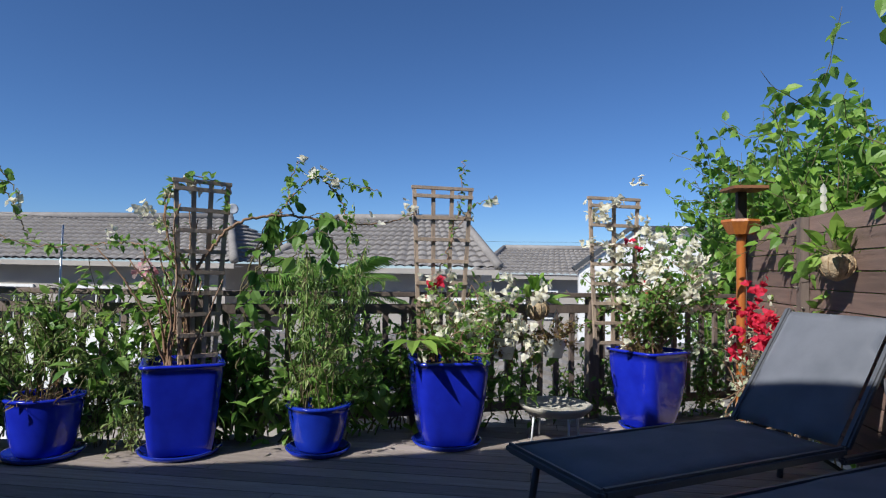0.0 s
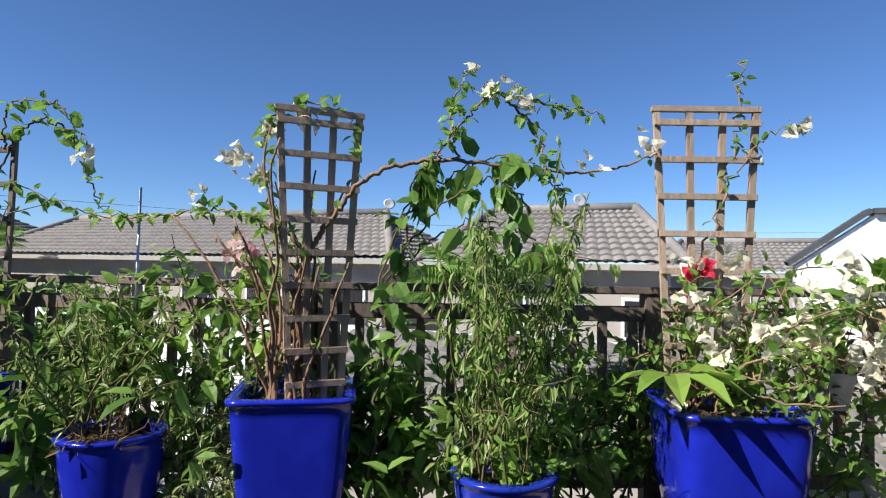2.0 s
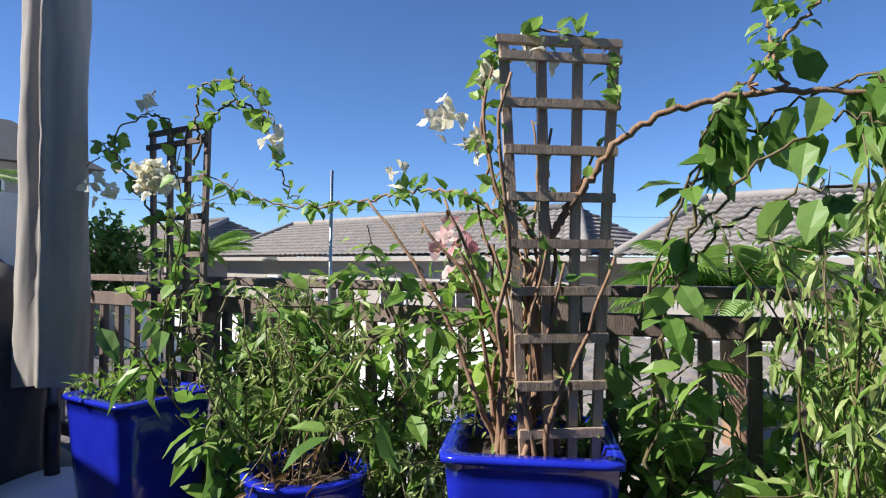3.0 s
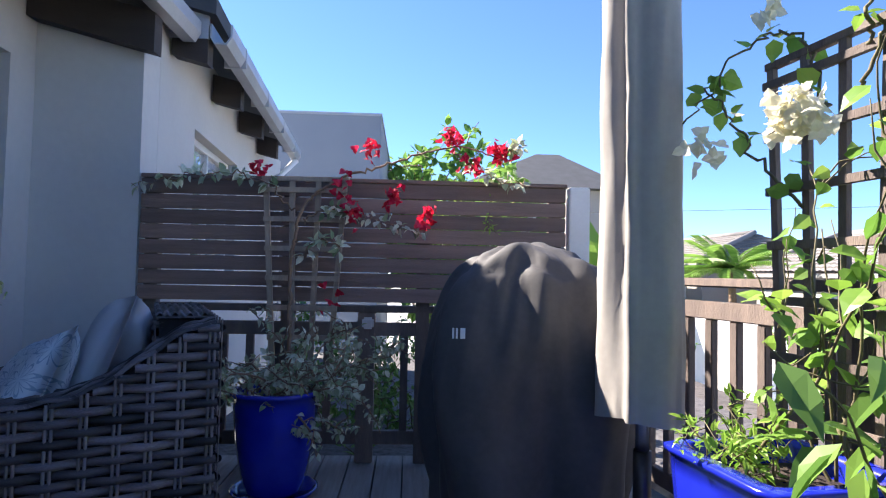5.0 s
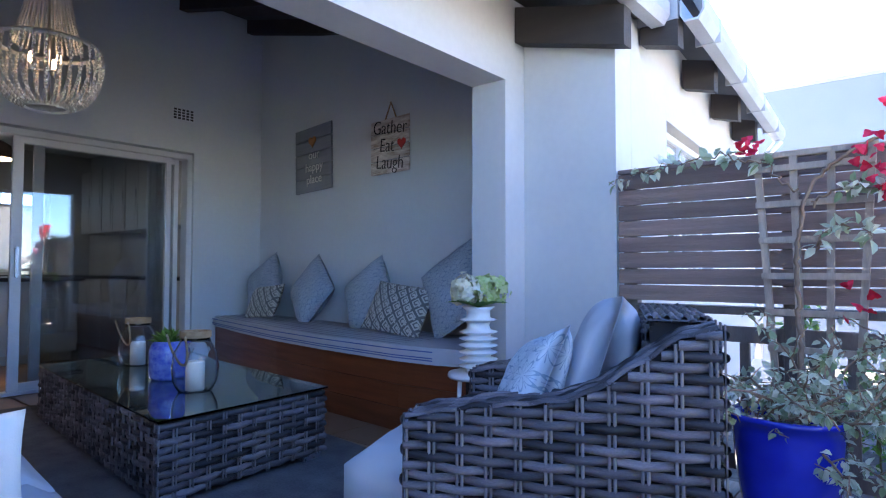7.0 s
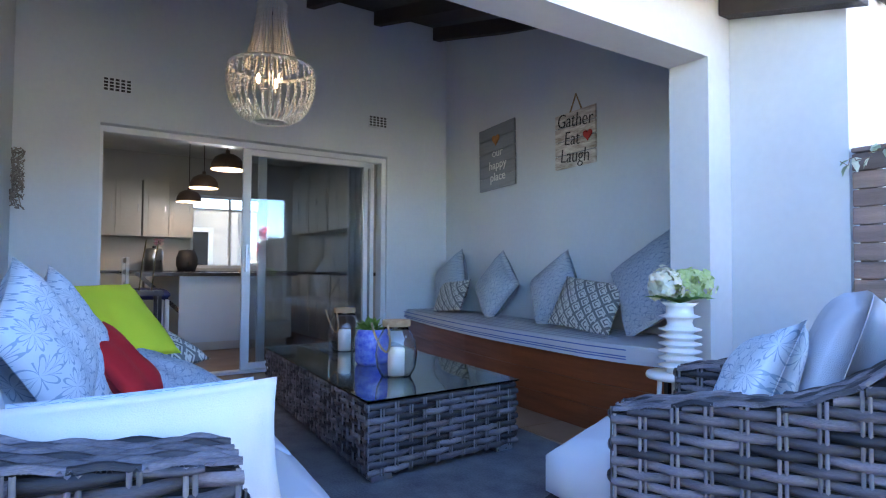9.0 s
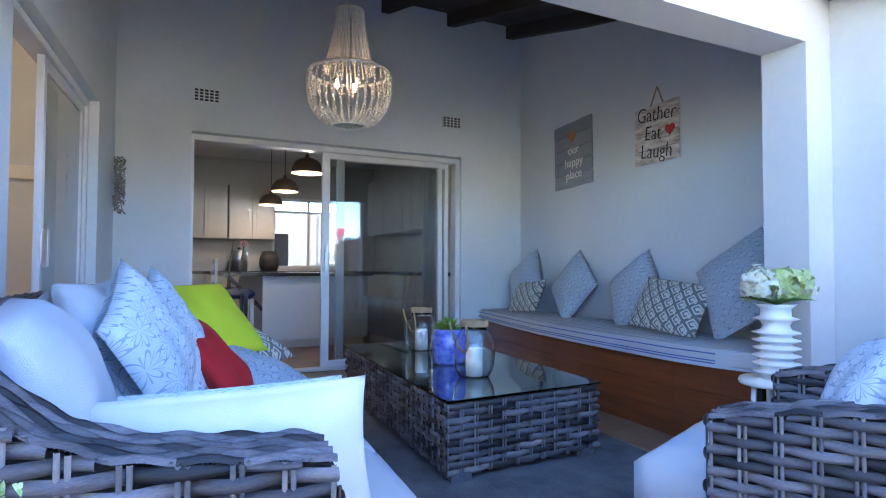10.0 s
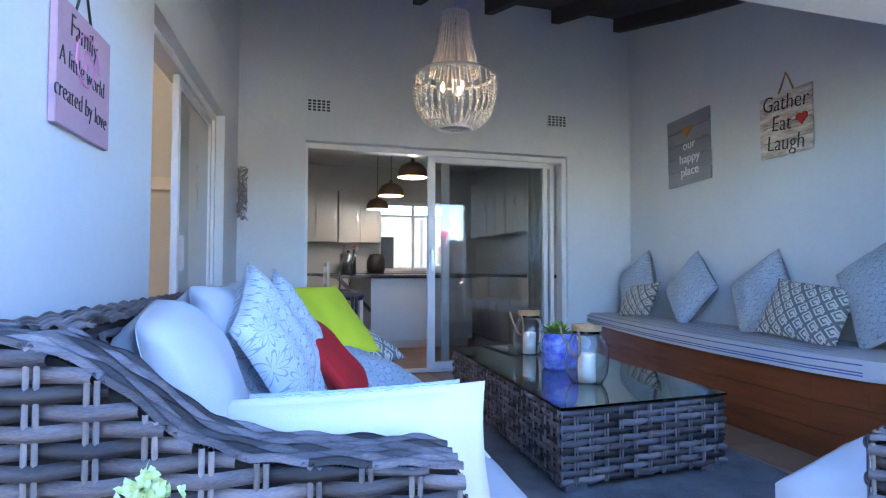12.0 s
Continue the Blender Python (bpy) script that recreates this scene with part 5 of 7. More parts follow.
def pot(x, y, side, h, rz, label, power=14, belly=0.0, taper=0.78, material=None, saucer=True, name="plant_pot"):
    material = material or BLUE_GLAZE
    POTS.append((x, y, side * 0.62 + 0.1, h))
    p = thing(name, pose(x, y, 0, 0, 0, rz), label, "plant pot", "blue glazed pots")
    z0 = 0.025 if saucer else 0.0
    r = side / 2
    outer, m = [], 10
    for i in range(m + 1):
        t = i / m
        outer.append((r * (taper + (1 - taper) * t ** 0.8 + belly * math.sin(math.pi * t ** 0.8)), z0 + 0.01 + (h - z0 - 0.03) * t))
    prof = [(0.01, z0), (r * taper * 0.96, z0)] + outer + [(r + 0.012, h - 0.018), (r + 0.012, h - 0.004), (r + 0.004, h), (r - 0.03, h), (r - 0.036, h - 0.02), (r - 0.05, h - 0.07)]
    part("body", lathe(prof, 48, power), material, p, "glossy cobalt blue glaze", smooth=True)
    part("soil", lathe([(0.005, h - 0.055), (r * 0.5, h - 0.05), (r - 0.045, h - 0.06)], 32, power), SOIL, p, "dark potting soil")
    if saucer:
        s = r * taper + 0.07
        part("saucer", lathe([(0.01, 0), (s - 0.03, 0), (s, 0.035), (s - 0.012, 0.037), (s - 0.035, 0.012), (0.01, 0.01)], 40), BLUE_GLAZE_DARK, p, "dark blue glazed saucer", smooth=True)
    return p


pot(0.835, 0.51, 0.46, 0.575, 31.8, "tall square cobalt blue glazed pot on the deck")
pot(1.02, -0.32, 0.39, 0.31, 0, "low round cobalt blue glazed pot", 2, 0.03, 0.7, BLUE_GLAZE_DARK)
pot(1.35, -1.1, 0.49, 0.575, 20, "tall rounded square cobalt blue glazed pot", 6, 0.05, 0.68)
pot(2.02, -2.54, 0.46, 0.6, 38, "tall tapering square cobalt blue glazed pot", 6, 0.05, 0.62)
pot(0.42, 2.11, 0.41, 0.545, 8, "tall square cobalt blue glazed pot half in shade", saucer=False)
pot(0.62, 1.27, 0.42, 0.37, 0, "round cobalt blue glazed pot", 2, 0.03, 0.75)
pot(-1.11, 3.38, 0.37, 0.47, 0, "rounded cobalt blue pot by the railing in the shade", 2.4, 0.05, 0.66)


# ---- plants ----
UP = Vector((0, 0, 1))


def grow(r, p, d, length, step=0.06, wander=0.18, pull=0.0, r0=0.008, r1=0.003):
    line, p, d = [], Vector(p), Vector(d).normalized()
    n = max(2, int(length / step))
    for i in range(n + 1):
        line.append((p.copy(), r0 + (r1 - r0) * i / n))
        d = (d + rvec(r, wander) + UP * pull * step * 10).normalized()
        p = p + d * step
    return line


def dress(r, line, per_m, size, start=0.2, droop=0.2, spread=1.0):
    """Leaves along a stem."""
    out = []
    total = sum((b[0] - a[0]).length for a, b in zip(line, line[1:]))
    for _ in range(int(total * per_m * (1 - start))):
        t = r.uniform(start, 1) * (len(line) - 1)
        i = min(int(t), len(line) - 2)
        p = line[i][0].lerp(line[i + 1][0], t - i)
        out_d = (rvec(r, spread) - UP * droop).normalized()
        out.append((p + out_d * size * 0.2, out_d, (UP * 0.9 + rvec(r, 0.45)), size * r.uniform(0.6, 1.25)))
    return out


def blooms(r, c, n, spread, size):
    out = []
    for _ in range(n):
        p = Vector(c) + rvec(r, spread * 0.5)
        ax = rvec(r).normalized()
        t = ax.orthogonal()
        for k in range(3):
            q = t.copy()
            q.rotate(Matrix.Rotation(k * 2.09, 3, ax))
            out.append((p, q + ax * 0.6, ax, size * r.uniform(0.8, 1.2)))
    return out


def plant(name, label, stems, leafsets, flowers=(), stem_mat=None, sides=5, category="plant", kind=""):
    g = thing(name, Matrix.Identity(4), label, category)
    if name in ("hedge", "climber", "broad_leaf_plant", "climbing_vine"):
        leafsets = [([q for q in sp if all(q[0][2] > h or q[0][0] > px + 0.12 or math.hypot(q[0][0] - px, q[0][1] - py) > rad for px, py, rad, h in POTS)], m, asp) for sp, m, asp in leafsets]
        stems = [ln for ln in stems if all(p.z > h or p.x > px + 0.1 or math.hypot(p.x - px, p.y - py) > rad for p, _ in ln for px, py, rad, h in POTS)]
    v, f = tube_data(stems, sides)
    raw("branchwork", v, f, stem_mat or STEM, g, kind="stuff", smooth=True)
    for sp, m, asp in leafsets:
        if sp:
            leaves_part("foliage", sp, m, g, aspect=asp, kind="stuff")
    for sp, m, lab in flowers:
        if sp:
            leaves_part("blossom", sp, m, g, lab, 1.25, "stuff")
    return g


def bush(r, base, n, height, spread, branch=3, size=0.06, per_m=45, wander=0.16, pull=0.05, droop=0.2, rad=0.006, start=0.2, cone=0.35, step=0.06):
    stems, spots = [], []
    for _ in range(n):
        b = Vector(base) + Vector((r.uniform(-spread, spread), r.uniform(-spread, spread), 0))
        main = grow(r, b, Vector((r.gauss(0, cone), r.gauss(0, cone), 1)), height * r.uniform(0.7, 1.1), step, wander, pull, rad, rad * 0.4)
        stems.append(main)
        spots += dress(r, main, per_m, size, start, droop)
        for _ in range(branch):
            i = r.randrange(len(main) // 4, len(main))
            tw = grow(r, main[i][0], rvec(r) + UP * 0.3, height * r.uniform(0.15, 0.4), step * 0.8, wander * 1.4, pull, rad * 0.6, rad * 0.25)
            stems.append(tw)
            spots += dress(r, tw, per_m, size, 0.05, droop)
    return stems, spots


def arc(points, r0, r1, r=None, k=0.0, n=14):
    """A smooth stem through given places."""
    pts = [Vector(p) for p in points]
    out = []
    m = len(pts) - 1
    for i in range(m * n + 1):
        t = i / n
        a = min(int(t), m - 1)
        u = t - a
        p0, p1, p2, p3 = pts[max(a - 1, 0)], pts[a], pts[a + 1], pts[min(a + 2, m)]
        q = 0.5 * ((2 * p1) + (p2 - p0) * u + (2 * p0 - 5 * p1 + 4 * p2 - p3) * u * u + (3 * p1 - p0 - 3 * p2 + p3) * u ** 3)
        if r:
            q = q + rvec(r, k)
        out.append((q, r0 + (r1 - r0) * i / (m * n)))
    return out


def trellis(a, b, z0, z1, label, uprights=4, rungs=8, narrow=0.75, lean=(0, 0), material=None):
    """Timber lattice: uprights fan out from foot to top, crossed by rungs."""
    a, b = Vector((*a, 0)), Vector((*b, 0))
    mid, d = (a + b) / 2, (b - a)
    w = d.length
    t = thing("trellis", pose(mid.x, mid.y, z0, 0, 0, math.degrees(math.atan2(d.y, d.x))), label, "trellis")
    h = z1 - z0
    for k in range(uprights):
        u = -0.5 + k / (uprights - 1)
        bm = bmesh.new()
        for z, s in ((0, narrow), (h, 1.0)):
            for x in (-0.013, 0.013):
                for y in (-0.009, 0.009):
                    bm.verts.new((u * w * s + x, y + lean[1] * z, z))
        bm.verts.ensure_lookup_table()
        v = bm.verts
        for q in ((0, 1, 3, 2), (4, 6, 7, 5), (0, 4, 5, 1), (2, 3, 7, 6), (0, 2, 6, 4), (1, 5, 7, 3)):
            bm.faces.new([v[i] for i in q])
        part("upright", bm, material or TRELLIS_WOOD, t)
    for k in range(rungs):
        z = h * (k + 0.6) / rungs
        s = narrow + (1 - narrow) * z / h
        y = lean[1] * z - 0.019
        part("rung", one_box((-w * s / 2 - 0.015, y - 0.008, z - 0.012), (w * s / 2 + 0.015, y + 0.0085, z + 0.014), 0.002), material or TRELLIS_WOOD, t)
    part("top_bar", one_box((-w / 2 - 0.02, lean[1] * h - 0.012, h - 0.012), (w / 2 + 0.02, lean[1] * h + 0.012, h + 0.012), 0.002), material or TRELLIS_WOOD, t)
    return t


trellis((0.69, 0.51), (0.925, 0.29), 0.53, 1.69, "weathered timber trellis in the square pot", 4, 9, 0.62)
trellis((1.38, -0.84), (1.53, -1.22), 0.53, 1.74, "ribbed timber trellis in the rounded pot", 4, 8, 0.7)
trellis((1.94, -2.09), (2.09, -2.47), 0.55, 1.735, "ribbed timber trellis behind white bougainvillea", 3, 8, 0.7)
trellis((0.6, 2.44), (0.665, 2.05), 0.5, 1.67, "dark weathered timber trellis in the square pot", 4, 7, 0.8, material=RAIL_WOOD)
trellis((-1.26, 3.68), (-0.86, 3.66), 0.43, 1.46, "ribbed timber trellis in the shaded pot", 4, 7, 0.68)

r = random.Random(11)
# square pot: old bougainvillea with a woody twisted trunk and one long arching shoot
A = (0.80, 0.50, 0.54)
trunk = [arc([A, (0.79, 0.47, 0.75), (0.77, 0.46, 0.95), (0.80, 0.43, 1.12), (0.83, 0.34, 1.28), (0.88, 0.18, 1.45), (0.98, -0.1, 1.5), (1.1, -0.38, 1.47), (1.25, -0.62, 1.47), (1.38, -0.86, 1.56)], 0.017, 0.004, r, 0.004)]
for k in range(20):
    a = r.uniform(0, 6.28)
    b = Vector(A) + Vector((0.09 * math.cos(a), 0.09 * math.sin(a), 0))
    trunk.append(grow(r, b, Vector((r.gauss(0, 0.1), r.gauss(0, 0.1), 1)), r.uniform(0.5, 1.15), 0.05, 0.13, 0.1, 0.009, 0.004))
for pts in (((0.8, 0.43, 1.1), (0.7, 0.55, 1.3), (0.68, 0.56, 1.6), (0.77, 0.46, 1.72), (0.88, 0.32, 1.68), (0.9, 0.26, 1.5)),
            ((0.77, 0.46, 1.05), (0.7, 0.6, 1.25), (0.74, 0.85, 1.3), (0.72, 1.15, 1.28), (0.62, 1.45, 1.28), (0.5, 1.8, 1.42)),
            ((0.95, -0.05, 1.49), (0.98, -0.1, 1.6), (1.02, -0.25, 1.75), (1.08, -0.45, 1.72), (1.15, -0.65, 1.68)),
            ((0.98, -0.12, 1.5), (1.0, -0.08, 1.7), (0.99, -0.16, 1.85)), ((1.05, -0.3, 1.74), (1.08, -0.42, 1.6), (1.1, -0.45, 1.45), (1.14, -0.52, 1.36))):
    trunk.append(arc(pts, 0.006, 0.0025, r, 0.006))
sp = []
for ln in trunk[21:]:
    sp += dress(r, ln, 64, 0.055, 0.1)
sp += dress(r, trunk[0], 7, 0.045, 0.4)
dry = []
for ln in trunk[1:21]:
    sp += dress(r, ln, 9, 0.045, 0.4)
    dry += dress(r, ln, 12, 0.035, 0.1)
fl = []
for c, n in (((0.72, 0.55, 1.62), 9), ((0.78, 0.46, 1.68), 9), ((0.7, 0.62, 1.42), 12), ((0.67, 0.68, 1.5), 10), ((0.73, 0.98, 1.35), 5), ((1.03, -0.26, 1.77), 9), ((1.05, -0.36, 1.72), 7), ((1.15, -0.6, 1.5), 4), ((1.34, -0.82, 1.57), 6), ((0.7, 0.75, 1.5), 5), ((0.99, -0.16, 1.86), 3)):
    fl += blooms(r, c, n, 0.05, 0.034)
fl2 = blooms(r, (0.74, 0.72, 1.12), 16, 0.07, 0.035)
plant("bougainvillea", "old white bougainvillea with a bare woody trunk climbing its trellis", trunk, [(sp, LEAF, 0.8), (dry, LEAF_DRY, 0.5)], [(fl, PETAL_WHITE, "white papery flowers"), (fl2, PETAL_PINK, "faded pink flowers")], BARK)
# leafy climber rising between the pots
cl2, cp2 = bush(random.Random(71), (0.92, 0.98, 0.1), 9, 1.22, 0.16, 4, 0.085, 30, 0.14, 0.05, 0.5, 0.005, 0.4, 0.2)
plant("climbing_vine", "light green heart-leaved climber behind the pots", cl2, [(cp2[::2], LEAF, 0.8), (cp2[1::2], LEAF_LIME, 0.8)])
# broad-leaved vine beside the trellis
vine = [arc([(0.98, 0.25, 0.9), (1.0, 0.1, 1.3), (1.04, -0.2, 1.5), (1.06, -0.42, 1.48)], 0.005, 0.003, r, 0.01), arc([(0.98, 0.25, 0.9), (1.02, 0.0, 1.2), (1.06, -0.3, 1.25), (1.08, -0.5, 1.1)], 0.005, 0.003, r, 0.01), arc([(0.98, 0.25, 0.1), (0.98, 0.2, 0.7), (0.96, 0.1, 1.2), (1.0, 0.0, 1.5)], 0.008, 0.004, r, 0.01), arc([(0.97, 0.15, 1.1), (0.98, -0.1, 1.35), (1.02, -0.28, 1.42), (1.06, -0.4, 1.3)], 0.005, 0.003, r, 0.01), arc([(0.98, 0.2, 1.0), (0.96, 0.05, 1.42), (1.02, -0.02, 1.55)], 0.005, 0.003, r, 0.01)]
sp = []
for ln in vine:
    sp += dress(r, ln, 36, 0.11, 0.45, 0.9, 0.5)
plant("climbing_vine", "broad-leaved dark green vine spilling past the trellis", vine, [(sp[::2], LEAF, 0.85), (sp[1::2], LEAF_DARK, 0.85)])

# low round pot: tall feathery bush with drooping leaves
st, sp = bush(r, (1.02, -0.32, 0.27), 20, 1.05, 0.11, 4, 0.056, 58, 0.1, 0.1, 1.6, 0.0045, 0.4, 0.2)
plant("shrub", "tall feathery green shrub with drooping narrow leaves", st, [(sp[::3] + sp[1::3], LEAF_OLIVE, 0.36), (sp[2::3], LEAF, 0.38)])
st, sp = bush(r, (1.0, -0.3, 0.26), 16, 0.16, 0.13, 1, 0.035, 120)
plant("ground_cover", "small round-leaved plants in the low pot", st, [(sp, LEAF_LIME, 0.9)])

# rounded pot: white bougainvillea and a young broad-leaved plant
st, sp = bush(r, (1.34, -1.08, 0.54), 16, 0.62, 0.13, 5, 0.05, 42, 0.22, 0.0, 0.2, 0.006, 0.25, 0.5)
st2, sp2 = bush(r, (1.42, -1.3, 0.7), 6, 0.5, 0.1, 5, 0.055, 55, 0.25, 0.0, 0.2, 0.004, 0.1, 0.7)
fl = []
for _ in range(40):
    c = Vector((1.3, -1.33, 0.87)) + Vector((r.gauss(0, 0.09), r.gauss(0, 0.2), r.gauss(0, 0.14)))
    fl += blooms(r, c, 7, 0.06, 0.036)
climb = [arc([(1.4, -0.95, 0.55), (1.44, -0.98, 1.0), (1.46, -1.1, 1.4), (1.5, -1.15, 1.7), (1.52, -1.16, 1.95)], 0.006, 0.003, r, 0.012), arc([(1.46, -1.1, 1.4), (1.5, -1.25, 1.62), (1.56, -1.4, 1.68)], 0.004, 0.002, r, 0.008)]
for ln in climb:
    sp += dress(r, ln, 30, 0.045, 0.3)
fl += blooms(r, (1.55, -1.38, 1.68), 6, 0.05, 0.035) + blooms(r, (1.53, -1.2, 1.55), 5, 0.05, 0.03)
fl3 = blooms(r, (1.36, -1.0, 1.08), 12, 0.06, 0.035)
plant("bougainvillea", "bushy white bougainvillea in the rounded pot", st + st2 + climb, [(sp + sp2[::2], LEAF, 0.8), (sp2[1::2], LEAF_LIME, 0.8)], [(fl, PETAL_WHITE, "white papery flowers"), (fl3, PETAL_RED, "small cerise flowers")], BARK)
st, sp = [], []
for k in range(9):
    a = 2.2 + k * 0.52
    d = Vector((math.cos(a), math.sin(a), 0.25))
    p = Vector((1.12, -0.92, 0.62))
    st.append(arc([(1.2, -0.98, 0.5), p + UP * 0.06, p + d * 0.06 + UP * 0.08], 0.005, 0.003))
    sp.append((p + d * 0.06 + UP * 0.08, d - UP * 0.35, UP + rvec(r, 0.15), r.uniform(0.18, 0.26)))
plant("seedling", "young plant with large bright green leaves in the rounded pot", st, [(sp, LEAF_LIME, 0.5)])

# far square pot: thick white bougainvillea
st, sp = bush(r, (2.0, -2.5, 0.57), 22, 0.95, 0.14, 6, 0.05, 48, 0.18, 0.03, 0.2, 0.006, 0.2, 0.33)
fl = []
for _ in range(64):
    c = Vector((1.9, -2.5, 1.2)) + Vector((r.gauss(0, 0.12), r.gauss(0, 0.24), r.gauss(0, 0.2)))
    fl += blooms(r, c, 6, 0.05, 0.036)
for _ in range(7):
    fl += blooms(r, Vector((1.97, -2.2, 1.63)) + rvec(r, 0.07), 8, 0.05, 0.036)
fl2 = blooms(r, (1.92, -2.35, 1.35), 5, 0.1, 0.03) + blooms(r, (1.95, -2.6, 1.1), 4, 0.1, 0.03)
plant("bougainvillea", "dense white bougainvillea covering its trellis in the far pot", st, [(sp, LEAF, 0.8)], [(fl, PETAL_WHITE, "white papery flowers"), (fl2, PETAL_RED, "a few red flowers")], BARK)
st, sp = bush(r, (1.98, -2.5, 0.56), 40, 0.3, 0.15, 0, 0.05, 40, 0.1, 0.0, 0.0, 0.003, 0.0, 0.25)
plant("dry_grass", "yellowing grassy growth at the pot's rim", st, [(sp, LEAF_DRY, 0.2)], stem_mat=LEAF_DRY)

# square pot beside the parasol: roundish-leaved bougainvillea on the dark trellis
E0 = (0.45, 2.1, 0.5)
st, sp = bush(r, E0, 8, 0.95, 0.12, 3, 0.062, 17, 0.17, 0.05, 0.2, 0.005, 0.25, 0.22)
for pts in (((0.6, 2.2, 1.4), (0.62, 2.3, 1.7), (0.5, 2.4, 1.72), (0.35, 2.5, 1.5)), ((0.62, 2.1, 1.5), (0.66, 1.95, 1.72), (0.7, 1.75, 1.7), (0.72, 1.6, 1.45), (0.72, 1.5, 1.3)), ((0.64, 2.1, 1.6), (0.6, 2.0, 1.8), (0.62, 1.7, 1.78), (0.66, 1.55, 1.6)), ((0.6, 2.3, 1.2), (0.5, 2.45, 1.45), (0.4, 2.45, 1.6))):
    ln = arc(pts, 0.006, 0.003, r, 0.008)
    st.append(ln)
    sp += dress(r, ln, 26, 0.06, 0.1)
st.append(arc([(0.55, 2.05, 0.55), (0.5, 2.0, 0.68), (0.6, 1.9, 0.8), (0.68, 1.85, 1.0)], 0.009, 0.006, r, 0.004))
sp = [q for q in sp if q[0].x > 0.33 - 0.12 * (q[0].y - 2.1)]
st = [ln for ln in st if min(p.x for p, _ in ln) > 0.3]
fl = blooms(r, (0.45, 2.1, 1.42), 90, 0.065, 0.032) + blooms(r, (0.38, 2.42, 1.4), 12, 0.07, 0.035) + blooms(r, (0.52, 2.32, 1.8), 7, 0.04, 0.035) + blooms(r, (0.7, 1.6, 1.56), 8, 0.05, 0.035)
plant("bougainvillea", "leafy white bougainvillea on the dark trellis beside the parasol", st, [(sp[::2], LEAF, 1.15), (sp[1::2], LEAF_LIME, 1.15)], [(fl, PETAL_WHITE, "large white flower clusters")], STEM)
st, sp = bush(r, (0.34, 2.2, 0.5), 14, 0.2, 0.1, 2, 0.035, 90, 0.2, 0.0, 0.0, 0.003, 0.1, 0.5)
plant("ground_cover", "small bright seedlings in the square pot", st, [(sp, LEAF_LIME, 0.55)])

# round pot between: mixed stems
st, sp = bush(r, (0.62, 1.27, 0.33), 18, 0.72, 0.14, 4, 0.05, 55, 0.14, 0.08, 0.8, 0.005, 0.3, 0.22)
st2, sp2 = bush(r, (0.72, 1.38, 0.33), 3, 0.85, 0.04, 3, 0.095, 30, 0.06, 0.1, 0.7, 0.007, 0.5, 0.05)
plant("shrub", "mixed green shrub with broad and narrow leaves in the round pot", st + st2, [(sp, LEAF_OLIVE, 0.38), (sp2, LEAF, 0.6)])
st, sp = bush(r, (0.62, 1.27, 0.32), 16, 0.22, 0.15, 2, 0.05, 40, 0.4, 0, 0, 0.004, 0.1, 0.8)
plant("dry_stems", "tangle of dry brown stems in the round pot", st, [(sp[::2], LEAF_DRY, 0.4)], stem_mat=BARK)
rd = thing("garden_stake", Matrix.Identity(4), "thin grey metal stake among the plants", "stake")
rod("stake", [(0.74, 1.32, 0.3), (0.75, 1.31, 1.41)], 0.006, STEEL, rd)

# climbers and shrubs all along the railing
def along(t):
    return CORNER.lerp(SOUTH_END, t)


for label, t0, t1, n, h, size, material, asp, seed in (("dark broad-leaved hedge along the railing", -0.01, 0.24, 26, 0.74, 0.11, LEAF, 0.62, 21), ("dark leafy climber along the railing", 0.2, 0.5, 22, 0.7, 0.08, LEAF, 0.75, 22), ("trailing climber on the railing", 0.5, 0.75, 22, 0.42, 0.055, LEAF, 0.8, 23), ("leafy climber on the railing's end", 0.72, 1.0, 26, 0.55, 0.06, LEAF_DARK, 0.8, 24)):
    r = random.Random(seed)
    st, sp = [], []
    for _ in range(n):
        b = along(r.uniform(t0, t1)) + Vector((r.uniform(-0.2, 0.12), r.uniform(-0.1, 0.1), 0.0))
        s1, p1 = bush(r, b, 1, h * 1.25, 0.04, 5, size, 34, 0.2, 0.02, 0.4, 0.006, 0.05, 0.3)
        st += s1
        sp += p1
    plant("climber", label, st, [(sp, material, asp)])
r = random.Random(31)
st, sp = [], []
for _ in range(26):
    t = r.uniform(0.0, 1.0)
    b = CORNER.lerp(Vector((0.78, 1.9, 0)), t) + Vector((r.uniform(-0.16, 0.1), 0, 0))
    s1, p1 = bush(r, b, 1, 0.95, 0.04, 4, 0.145, 17, 0.16, 0.05, 0.6, 0.006, 0.15, 0.25)
    st += s1
    sp += p1
plant("hedge", "broad-leaved green shrubs filling the gap by the railing", st, [(sp[::2], LEAF_DARK, 0.6), (sp[1::2], LEAF, 0.6)])
r = random.Random(32)
st, sp = [], []
for _ in range(26):
    b = Vector((0.9, 0.9, 0)) + Vector((r.uniform(-0.12, 0.12), r.uniform(-0.25, 0.25), 0))
    s1, p1 = bush(r, b, 1, 0.72, 0.03, 4, 0.04, 80, 0.12, 0.1, 0.6, 0.004, 0.1, 0.2)
    st += s1
    sp += p1
plant("shrub", "fine-leaved pale green shrub between the pots", st, [(sp, LEAF_OLIVE, 0.45)])

